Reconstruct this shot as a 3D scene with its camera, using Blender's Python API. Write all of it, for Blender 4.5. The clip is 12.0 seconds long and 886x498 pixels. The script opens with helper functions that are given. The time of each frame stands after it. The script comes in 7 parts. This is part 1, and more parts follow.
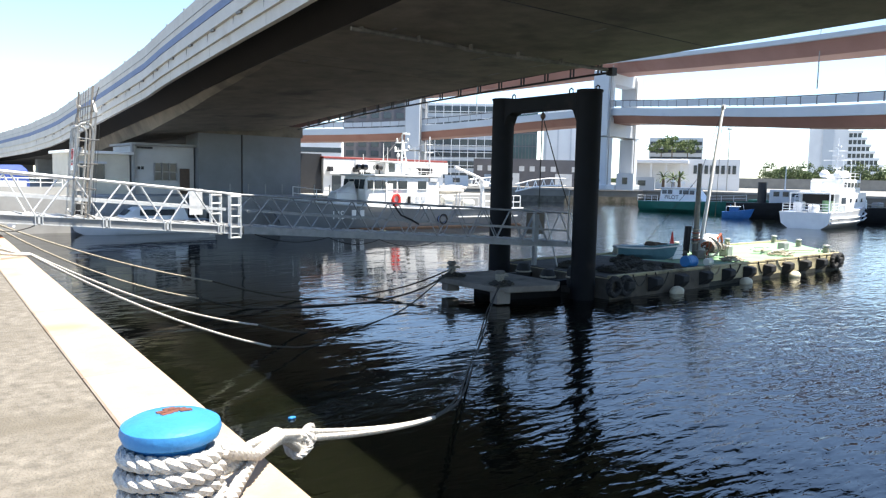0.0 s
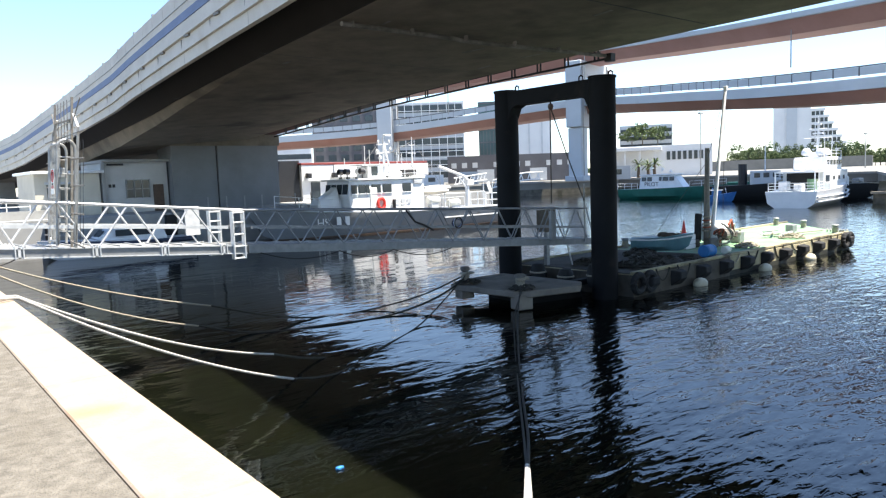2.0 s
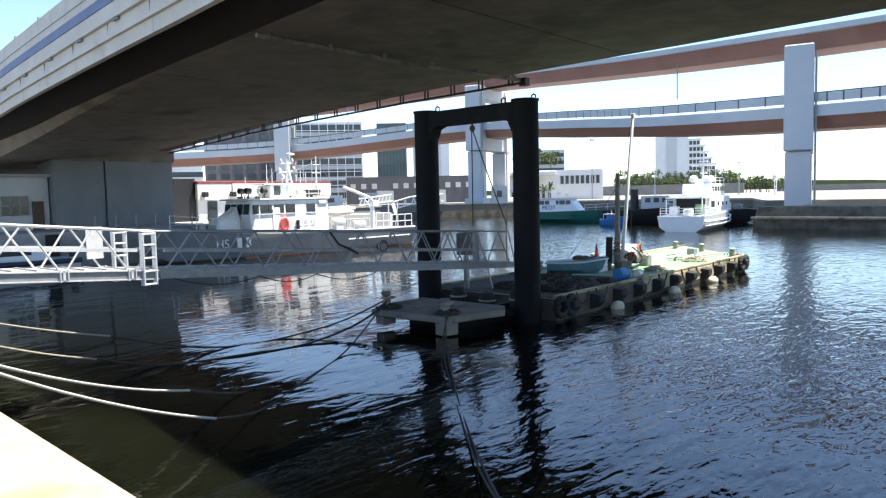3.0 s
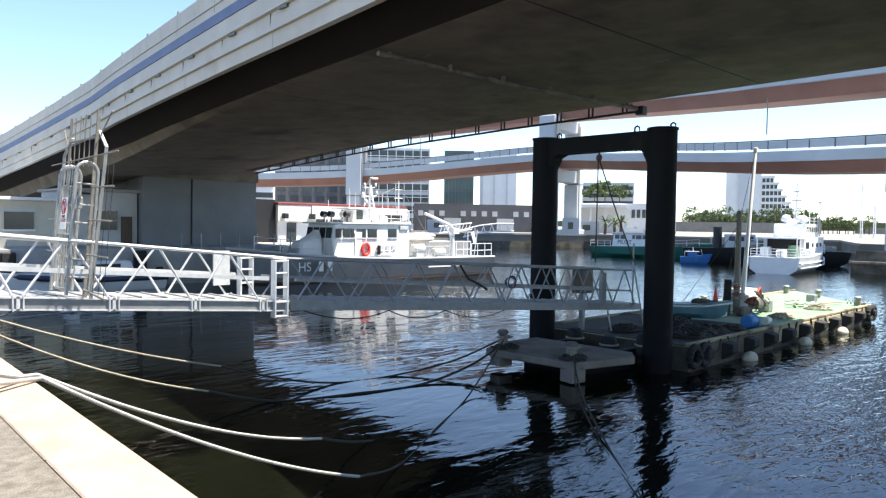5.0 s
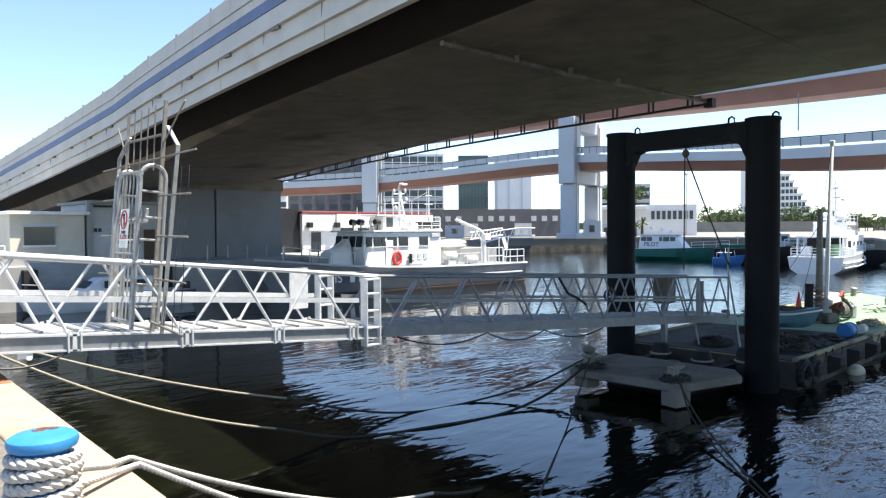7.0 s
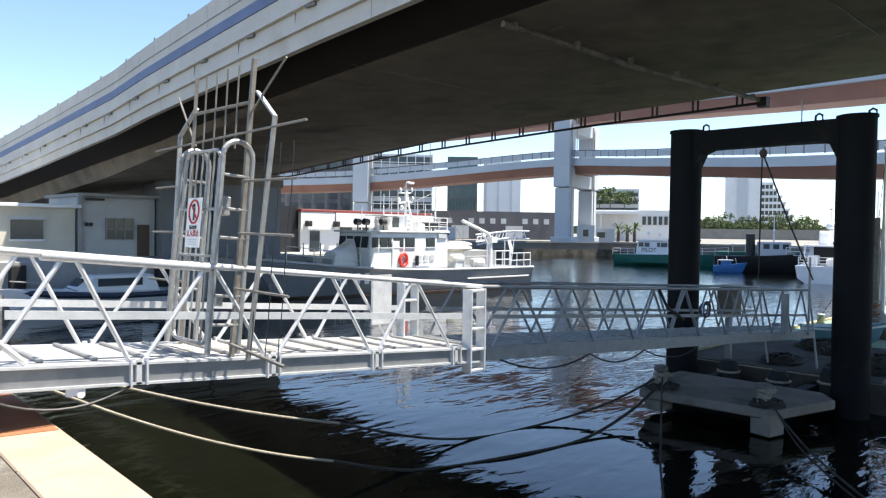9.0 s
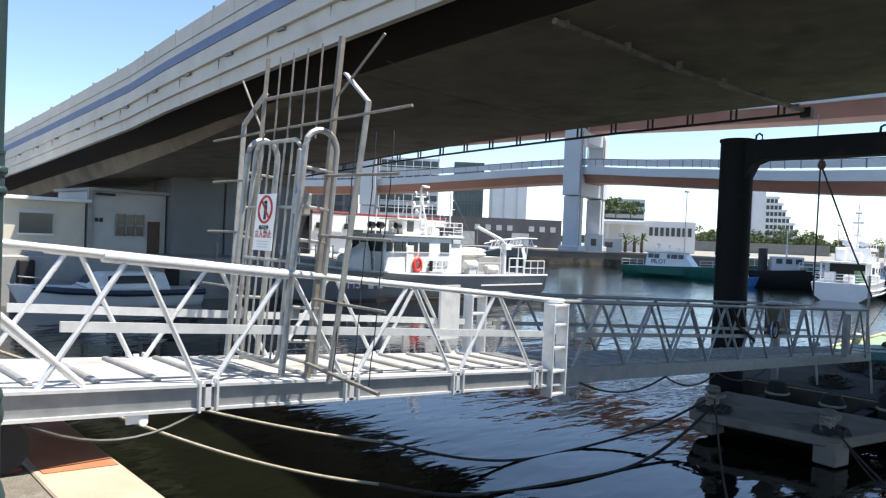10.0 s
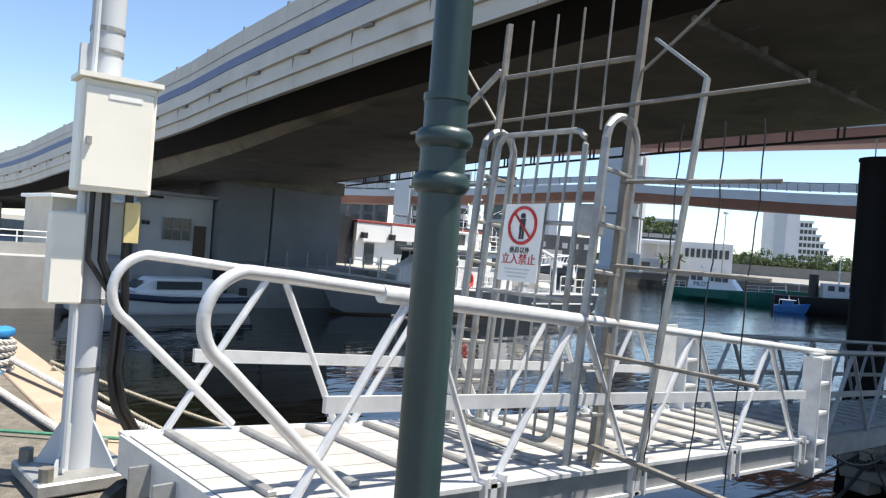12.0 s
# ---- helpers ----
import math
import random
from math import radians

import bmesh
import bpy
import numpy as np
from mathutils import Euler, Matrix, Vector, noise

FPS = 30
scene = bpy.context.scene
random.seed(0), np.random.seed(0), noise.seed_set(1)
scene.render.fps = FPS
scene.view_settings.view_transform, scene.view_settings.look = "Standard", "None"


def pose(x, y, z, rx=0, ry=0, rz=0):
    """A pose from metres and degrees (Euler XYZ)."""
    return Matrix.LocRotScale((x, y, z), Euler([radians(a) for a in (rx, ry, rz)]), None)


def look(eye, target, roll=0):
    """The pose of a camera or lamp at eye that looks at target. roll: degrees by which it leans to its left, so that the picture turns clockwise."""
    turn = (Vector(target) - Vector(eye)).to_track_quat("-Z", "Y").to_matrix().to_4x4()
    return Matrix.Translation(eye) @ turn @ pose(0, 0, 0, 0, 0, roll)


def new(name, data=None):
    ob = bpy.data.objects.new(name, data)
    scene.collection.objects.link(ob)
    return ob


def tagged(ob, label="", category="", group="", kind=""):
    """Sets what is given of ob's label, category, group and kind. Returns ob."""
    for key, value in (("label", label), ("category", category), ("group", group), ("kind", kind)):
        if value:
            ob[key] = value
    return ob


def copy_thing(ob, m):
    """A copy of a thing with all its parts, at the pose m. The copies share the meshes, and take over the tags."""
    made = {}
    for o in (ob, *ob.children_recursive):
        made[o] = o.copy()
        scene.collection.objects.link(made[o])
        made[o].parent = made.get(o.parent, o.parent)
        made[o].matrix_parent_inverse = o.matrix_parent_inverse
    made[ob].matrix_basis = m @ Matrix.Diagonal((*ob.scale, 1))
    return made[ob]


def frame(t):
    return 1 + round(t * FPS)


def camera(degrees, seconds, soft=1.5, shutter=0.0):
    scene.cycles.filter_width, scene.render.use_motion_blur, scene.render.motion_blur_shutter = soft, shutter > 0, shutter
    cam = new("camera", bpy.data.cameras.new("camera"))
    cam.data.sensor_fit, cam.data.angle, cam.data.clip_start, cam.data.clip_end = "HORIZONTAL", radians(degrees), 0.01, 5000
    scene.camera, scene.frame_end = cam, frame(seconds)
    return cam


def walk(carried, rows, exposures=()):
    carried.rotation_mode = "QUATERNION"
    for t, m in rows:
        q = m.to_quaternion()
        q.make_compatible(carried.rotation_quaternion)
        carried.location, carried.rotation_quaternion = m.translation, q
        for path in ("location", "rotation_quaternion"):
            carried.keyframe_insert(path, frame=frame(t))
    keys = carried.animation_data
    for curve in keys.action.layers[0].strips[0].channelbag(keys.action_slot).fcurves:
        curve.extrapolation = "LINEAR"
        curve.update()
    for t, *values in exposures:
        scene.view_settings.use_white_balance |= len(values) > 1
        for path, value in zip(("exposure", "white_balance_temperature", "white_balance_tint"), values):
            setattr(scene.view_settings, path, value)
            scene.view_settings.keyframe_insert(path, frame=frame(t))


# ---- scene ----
cam = camera(63.0, 12.0, soft=1.25)
PATH = [
    (0, (0.083, 0.189, 1.55), (1.315, 1.753, 1.355), 1.2),
    (0.5, (0.153, 0.603, 1.544), (1.399, 2.15, 1.317), 0.7),
    (1, (0.233, 1.175, 1.571), (1.503, 2.698, 1.312), 0.0),
    (1.5, (0.195, 1.825, 1.58), (1.535, 3.29, 1.337), -0.3),
    (2, (0.149, 2.431, 1.604), (1.438, 3.948, 1.407), -2.1),
    (2.5, (0.08, 3.025, 1.618), (1.527, 4.398, 1.47), -1.3),
    (3, (0.075, 3.654, 1.634), (1.573, 4.97, 1.487), -1.3),
    (5, (-0.042, 6.342, 1.745), (1.351, 7.775, 1.675), 0.9),
    (5.5, (-0.002, 7.12, 1.752), (1.383, 8.56, 1.663), 0.8),
    (6, (0.121, 7.797, 1.742), (1.51, 9.235, 1.671), 0.3),
    (6.5, (0.178, 8.543, 1.782), (1.552, 9.995, 1.718), -0.2),
    (8.5, (0.255, 11.493, 1.772), (1.65, 12.926, 1.745), -0.3),
    (9, (0.283, 12.214, 1.769), (1.695, 13.63, 1.719), 0.8),
    (9.5, (0.295, 12.914, 1.754), (1.702, 14.335, 1.705), 1.3),
    (10, (0.275, 13.622, 1.76), (1.685, 15.04, 1.724), 2.4),
    (10.5, (0.228, 14.322, 1.772), (1.579, 15.797, 1.804), 3.0),
    (11, (0.161, 15.032, 1.759), (1.507, 16.51, 1.796), 4.3),
    (11.5, (0.155, 15.744, 1.764), (1.489, 17.235, 1.772), 4.3),
    (12, (0.115, 16.414, 1.749), (1.479, 17.876, 1.744), 4.4),
]
walk(cam, [(t, look(eye, target, roll)) for t, eye, target, roll in PATH], [(0.0, 1.56, 6900, 10), (3.0, 1.52, 6900, 10), (6.0, 1.42, 6900, 10), (9.0, 1.26, 6900, 10), (12.0, 0.94, 6900, 10)])

# ---------------------------------------------------------------- light
SUN = Vector((0.285, -0.29, 1.0)).normalized()
world = bpy.data.worlds.new("world")
scene.world = world
world.use_nodes = True
wn = world.node_tree
sky = wn.nodes.new("ShaderNodeTexSky")
sky.sky_type = "NISHITA"
sky.sun_disc = False
sky.sun_elevation = math.asin(SUN.z)
sky.sun_rotation = math.atan2(SUN.x, SUN.y)
sky.altitude = 1500
sky.air_density, sky.dust_density, sky.ozone_density = 1.0, 0.35, 3.6
wn.links.new(sky.outputs[0], wn.nodes["Background"].inputs[0])
wn.nodes["Background"].inputs[1].default_value = 0.122
sun_data = bpy.data.lights.new("sun", "SUN")
sun_data.energy, sun_data.angle, sun_data.color = 5.0, radians(0.55), (1.0, 0.95, 0.87)
sun = new("sun", sun_data)
sun.matrix_world = look(SUN * 60, (0, 0, 0))


# ---------------------------------------------------------------- materials
def mat(name, color, rough=0.6, metal=0.0, dark=None, scale=3.0, amount=0.5, bump=0.0, bscale=40.0, stain=None, sscale=0.5, ssize=0.55, vary=0.0):
    """A painted or raw surface: two scales of mottling, optional stains, fine relief."""
    m = bpy.data.materials.new(name)
    m.use_nodes = True
    nt = m.node_tree
    n, l = nt.nodes, nt.links
    b = n["Principled BSDF"]
    b.inputs["Roughness"].default_value, b.inputs["Metallic"].default_value = rough, metal
    geo = n.new("ShaderNodeNewGeometry")
    dark = dark or tuple(c * 0.7 for c in color)
    n1 = n.new("ShaderNodeTexNoise")
    n1.inputs["Scale"].default_value, n1.inputs["Detail"].default_value, n1.inputs["Roughness"].default_value = scale, 6.0, 0.65
    l.new(geo.outputs["Position"], n1.inputs["Vector"])
    r1 = n.new("ShaderNodeValToRGB")
    r1.color_ramp.elements[0].position, r1.color_ramp.elements[1].position = 0.35, 0.35 + 0.6 * amount
    r1.color_ramp.elements[0].color, r1.color_ramp.elements[1].color = (*dark, 1), (*color, 1)
    l.new(n1.outputs[0], r1.inputs[0])
    out = r1.outputs[0]
    if stain:
        n2 = n.new("ShaderNodeTexNoise")
        n2.inputs["Scale"].default_value, n2.inputs["Detail"].default_value = sscale, 8.0
        l.new(geo.outputs["Position"], n2.inputs["Vector"])
        r2 = n.new("ShaderNodeValToRGB")
        r2.color_ramp.elements[0].position, r2.color_ramp.elements[1].position = ssize, ssize + 0.16
        l.new(n2.outputs[0], r2.inputs[0])
        mx = n.new("ShaderNodeMix")
        mx.data_type = "RGBA"
        mx.inputs["B"].default_value = (*stain, 1)
        l.new(r2.outputs[0], mx.inputs["Factor"])
        l.new(out, mx.inputs["A"])
        out = mx.outputs["Result"]
    if vary:
        info = n.new("ShaderNodeObjectInfo")
        hs = n.new("ShaderNodeHueSaturation")
        mr = n.new("ShaderNodeMapRange")
        mr.inputs["To Min"].default_value, mr.inputs["To Max"].default_value = 1 - vary, 1 + vary
        l.new(info.outputs["Random"], mr.inputs["Value"])
        l.new(mr.outputs[0], hs.inputs["Value"])
        l.new(out, hs.inputs["Color"])
        out = hs.outputs[0]
    l.new(out, b.inputs["Base Color"])
    if bump:
        n3 = n.new("ShaderNodeTexNoise")
        n3.inputs["Scale"].default_value, n3.inputs["Detail"].default_value = bscale, 5.0
        l.new(geo.outputs["Position"], n3.inputs["Vector"])
        bp = n.new("ShaderNodeBump")
        bp.inputs["Strength"].default_value, bp.inputs["Distance"].default_value = bump, 0.02
        l.new(n3.outputs[0], bp.inputs["Height"])
        l.new(bp.outputs[0], b.inputs["Normal"])
    return m


# near-black concrete: the deep shade under the bridge overhang is put into the colour
DARKSOFFIT = mat("shade_black_concrete", (0.016, 0.015, 0.014), 0.95, 0, (0.009, 0.0085, 0.008), 0.6, 0.8, 0.1, 20)
ASPHALT = mat("worn_concrete_apron", (0.235, 0.215, 0.18), 0.92, 0, (0.115, 0.103, 0.084), 9.0, 0.6, 1.0, 60, (0.13, 0.115, 0.09), 1.1, 0.5)
COPING = mat("concrete_coping", (0.42, 0.34, 0.262), 0.85, 0, (0.345, 0.262, 0.192), 2.2, 0.7, 0.3, 50, (0.30, 0.185, 0.105), 0.7, 0.55)
STAINED = mat("rust_stained_concrete", (0.40, 0.17, 0.08), 0.85, 0, (0.28, 0.10, 0.045), 1.6, 0.7, 0.3, 50)
CHIPRUST = mat("bare_rusted_iron", (0.20, 0.065, 0.04), 0.85, 0, (0.10, 0.035, 0.022), 30, 0.6, 0.5, 80)
RUSTRED = mat("red_primer", (0.42, 0.09, 0.04), 0.7, 0, (0.26, 0.06, 0.03), 3, 0.6, 0.2, 60)
QUAYWALL = mat("wet_quay_wall", (0.20, 0.185, 0.155), 0.8, 0, (0.08, 0.075, 0.06), 0.8, 0.7, 0.5, 14, (0.05, 0.05, 0.035), 0.5, 0.5)
WORNCONC = mat("worn_dark_concrete", (0.31, 0.275, 0.225), 0.85, 0, (0.19, 0.165, 0.135), 1.2, 0.75, 0.3, 30, (0.08, 0.07, 0.055), 0.9, 0.55)
DIRTSHADEDECK = mat("dirty_shaded_timber", (0.11, 0.10, 0.085), 0.9, 0, (0.055, 0.05, 0.042), 1.4, 0.75, 0.5, 25, (0.035, 0.03, 0.025), 0.8, 0.52)
GREYCONC = mat("grey_concrete", (0.40, 0.40, 0.39), 0.85, 0, (0.29, 0.29, 0.28), 0.7, 0.8, 0.2, 25, (0.20, 0.19, 0.17), 0.3, 0.6)
SOFFIT = mat("soffit_concrete", (0.27, 0.235, 0.185), 0.85, 0, (0.16, 0.138, 0.108), 0.7, 0.7, 0.2, 20, (0.085, 0.072, 0.058), 0.3, 0.55)
PIPEGREY = mat("dirty_pipe_grey", (0.36, 0.35, 0.335), 0.7, 0, (0.11, 0.105, 0.10), 1.5, 0.7)
FASCIA = mat("painted_parapet", (0.66, 0.63, 0.57), 0.75, 0, (0.54, 0.51, 0.455), 0.6, 0.7, 0.1, 20, (0.42, 0.36, 0.29), 0.35, 0.68)
BLUEBAND = mat("blue_band_paint", (0.15, 0.20, 0.34), 0.6, 0, (0.115, 0.155, 0.27), 1.2, 0.6)
PIERPAINT = mat("pier_concrete", (0.25, 0.265, 0.28), 0.85, 0, (0.20, 0.21, 0.22), 0.5, 0.8, 0.15, 12, (0.22, 0.22, 0.215), 0.3, 0.6)
ALU = mat("aluminium", (0.70, 0.71, 0.72), 0.38, 0.3, (0.53, 0.54, 0.55), 6, 0.7, 0.05, 90, (0.34, 0.32, 0.29), 2.0, 0.62)
# grey beam aluminium, darkened so that the second span carries the bridge's shade
ALU2 = mat("dull_shaded_aluminium", (0.29, 0.30, 0.31), 0.48, 0.3, (0.20, 0.21, 0.22), 5, 0.7, 0.05, 90, (0.16, 0.145, 0.125), 2.0, 0.62)
ALUDECK = mat("aluminium_deck", (0.50, 0.50, 0.49), 0.5, 0.15, (0.38, 0.375, 0.36), 3, 0.7, 0.15, 80, (0.26, 0.24, 0.21), 1.6, 0.56)
GALV = mat("galvanised_steel", (0.40, 0.41, 0.40), 0.5, 0.5, (0.27, 0.27, 0.265), 8, 0.7, 0.1, 90, (0.17, 0.125, 0.08), 3.0, 0.64)
RUSTY = mat("rust_streaked_steel", (0.275, 0.265, 0.24), 0.62, 0.35, (0.175, 0.158, 0.135), 7, 0.7, 0.2, 70, (0.15, 0.09, 0.055), 4.0, 0.62)
BLACKSTEEL = mat("black_coated_steel", (0.008, 0.0085, 0.010), 0.72, 0.0, (0.005, 0.0055, 0.0065), 1.5, 0.7, 0.15, 30, (0.025, 0.02, 0.016), 0.8, 0.62)
BLACKSTEEL.node_tree.nodes["Principled BSDF"].inputs["Specular IOR Level"].default_value = 0.22
DARKGREEN = mat("dark_green_paint", (0.024, 0.050, 0.052), 0.38, 0.0, (0.018, 0.038, 0.040), 5, 0.6, 0.05, 60)
BLUEPAINT = mat("bright_blue_paint", (0.03, 0.25, 0.56), 0.45, 0, (0.025, 0.19, 0.45), 6, 0.7, 0.15, 40, (0.30, 0.09, 0.05), 7.0, 0.74)
ROPEWHITE = mat("white_rope", (0.72, 0.70, 0.66), 0.9, 0, (0.42, 0.40, 0.37), 30, 0.7, 0.8, 120)
ROPETAN = mat("weathered_rope", (0.50, 0.46, 0.37), 0.95, 0, (0.28, 0.25, 0.19), 24, 0.7, 0.8, 120)
ROPEDARK = mat("wet_dark_rope", (0.06, 0.055, 0.045), 0.8, 0, (0.03, 0.028, 0.022), 20, 0.7, 0.6, 120)
ROPEGREEN = mat("green_rope", (0.10, 0.33, 0.22), 0.9, 0, (0.06, 0.2, 0.13), 24, 0.7, 0.6, 120)
WHITEPAINT = mat("white_boat_paint", (0.84, 0.85, 0.85), 0.35, 0, (0.74, 0.75, 0.76), 1.2, 0.7, 0.03, 30, (0.55, 0.50, 0.42), 1.0, 0.72)
HULLGREY = mat("mid_grey_hull_paint", (0.27, 0.285, 0.30), 0.5, 0, (0.20, 0.21, 0.225), 0.5, 0.7, 0.03, 12, (0.13, 0.11, 0.09), 0.9, 0.66)
GREYPAINT = mat("pale_grey_paint", (0.60, 0.62, 0.64), 0.45, 0, (0.48, 0.50, 0.52), 0.8, 0.7, 0.03, 30)
REDPAINT = mat("red_paint", (0.30, 0.055, 0.05), 0.6, 0, (0.2, 0.04, 0.035), 2, 0.7)
ORANGERED = mat("orange_red_plastic", (0.80, 0.06, 0.05), 0.45, 0, (0.66, 0.05, 0.04), 4, 0.6)
HULLGREEN = mat("green_hull_paint", (0.02, 0.17, 0.13), 0.4, 0, (0.015, 0.12, 0.09), 1, 0.7)
HULLBLUE = mat("blue_hull_paint", (0.05, 0.22, 0.52), 0.4, 0, (0.03, 0.15, 0.38), 1.5, 0.7)
TEAL = mat("teal_hull_paint", (0.14, 0.30, 0.34), 0.45, 0, (0.09, 0.2, 0.24), 3, 0.7, 0.05, 40, (0.3, 0.33, 0.3), 2, 0.68)
DECKGREEN = mat("green_deck_paint", (0.22, 0.42, 0.22), 0.7, 0, (0.17, 0.31, 0.18), 1.2, 0.7, 0.1, 40, (0.36, 0.36, 0.26), 0.6, 0.56)
BARGESIDE = mat("yellowed_barge_concrete", (0.52, 0.46, 0.29), 0.8, 0, (0.34, 0.29, 0.17), 1.2, 0.7, 0.3, 25, (0.13, 0.11, 0.075), 0.9, 0.52)
RUBBER = mat("black_rubber", (0.02, 0.02, 0.02), 0.75, 0, (0.011, 0.011, 0.011), 6, 0.7, 0.3, 40)
VIADUCTRED = mat("red_girder_paint", (0.43, 0.235, 0.195), 0.6, 0, (0.35, 0.185, 0.15), 0.2, 0.8, 0, 10, (0.30, 0.13, 0.10), 0.12, 0.6)
VIADUCTGREY = mat("pale_blue_grey_paint", (0.53, 0.565, 0.60), 0.6, 0, (0.45, 0.485, 0.52), 0.15, 0.8, 0, 10, (0.40, 0.43, 0.47), 0.2, 0.64)
CREAM = mat("cream_render", (0.66, 0.62, 0.52), 0.85, 0, (0.55, 0.51, 0.42), 0.6, 0.7, 0.1, 20, (0.36, 0.33, 0.27), 0.5, 0.66)
PALEWALL = mat("pale_grey_wall", (0.60, 0.60, 0.59), 0.85, 0, (0.50, 0.50, 0.49), 0.5, 0.7, 0.1, 20, (0.36, 0.35, 0.33), 0.4, 0.64)
DARKBRICK = mat("dark_grey_cladding", (0.13, 0.13, 0.145), 0.8, 0, (0.10, 0.10, 0.11), 0.3, 0.7)
WHITEWALL = mat("white_building_wall", (0.76, 0.77, 0.77), 0.8, 0, (0.66, 0.67, 0.68), 0.1, 0.7)
FARGLASS = mat("dark_window_glass", (0.04, 0.055, 0.065), 0.12, 0, (0.03, 0.04, 0.05), 0.5, 0.7)
GREENGLASS = mat("green_tinted_glass", (0.06, 0.12, 0.12), 0.12, 0, (0.04, 0.08, 0.085), 0.3, 0.7)
BROWN = mat("brown_door_wood", (0.12, 0.075, 0.05), 0.6, 0, (0.08, 0.05, 0.035), 4, 0.6)
BLACKTRIM = mat("black_trim", (0.02, 0.02, 0.022), 0.5)
PLASTICBLUE = mat("blue_plastic", (0.02, 0.22, 0.55), 0.45, 0, (0.015, 0.16, 0.42), 4, 0.7)
YELLOWISH = mat("yellowed_plastic", (0.72, 0.60, 0.28), 0.6, 0, (0.55, 0.44, 0.2), 4, 0.7)
TARP = mat("brown_tarpaulin", (0.13, 0.10, 0.075), 0.9, 0, (0.07, 0.055, 0.04), 8, 0.7, 0.6, 20)
BLUETARP = mat("blue_tarpaulin", (0.03, 0.07, 0.28), 0.7, 0, (0.02, 0.05, 0.2), 2, 0.7, 0.4, 8)
LEAF = mat("foliage", (0.11, 0.15, 0.06), 0.8, 0, (0.07, 0.10, 0.036), 0.6, 0.7, vary=0.2)
PALMLEAF = mat("palm_frond", (0.085, 0.13, 0.045), 0.7, 0, (0.05, 0.08, 0.03), 1.5, 0.7)
BARK = mat("bark", (0.14, 0.105, 0.075), 0.95, 0, (0.08, 0.06, 0.045), 6, 0.7, 0.6, 20)
LAND = mat("far_ground", (0.27, 0.26, 0.235), 0.95, 0, (0.19, 0.185, 0.168), 0.3, 0.8)
BOXPAINT = mat("ivory_enamel", (0.80, 0.78, 0.70), 0.45, 0, (0.74, 0.72, 0.64), 2, 0.7, 0, 30, (0.56, 0.50, 0.40), 1.4, 0.74)
TIMBERGREY = mat("weathered_brown_casing", (0.20, 0.165, 0.125), 0.8, 0, (0.12, 0.10, 0.075), 4, 0.7, 0.3, 40, (0.08, 0.06, 0.045), 2.0, 0.6)
GRIMESHADE = mat("grimy_shaded_concrete", (0.14, 0.12, 0.092), 0.85, 0, (0.075, 0.064, 0.05), 1.6, 0.7, 0.4, 30, (0.035, 0.03, 0.024), 1.1, 0.52)
WEED = mat("tide_weed", (0.035, 0.035, 0.02), 0.7, 0, (0.015, 0.015, 0.01), 5, 0.7, 0.6, 30)
CABLE = mat("black_cable", (0.018, 0.018, 0.02), 0.55)
SIGNWHITE = mat("sign_white", (0.82, 0.82, 0.80), 0.5, 0, (0.76, 0.76, 0.74), 3, 0.7)
SIGNRED = mat("sign_red", (0.62, 0.04, 0.04), 0.5)
SIGNBLACK = mat("sign_black", (0.03, 0.03, 0.03), 0.5)


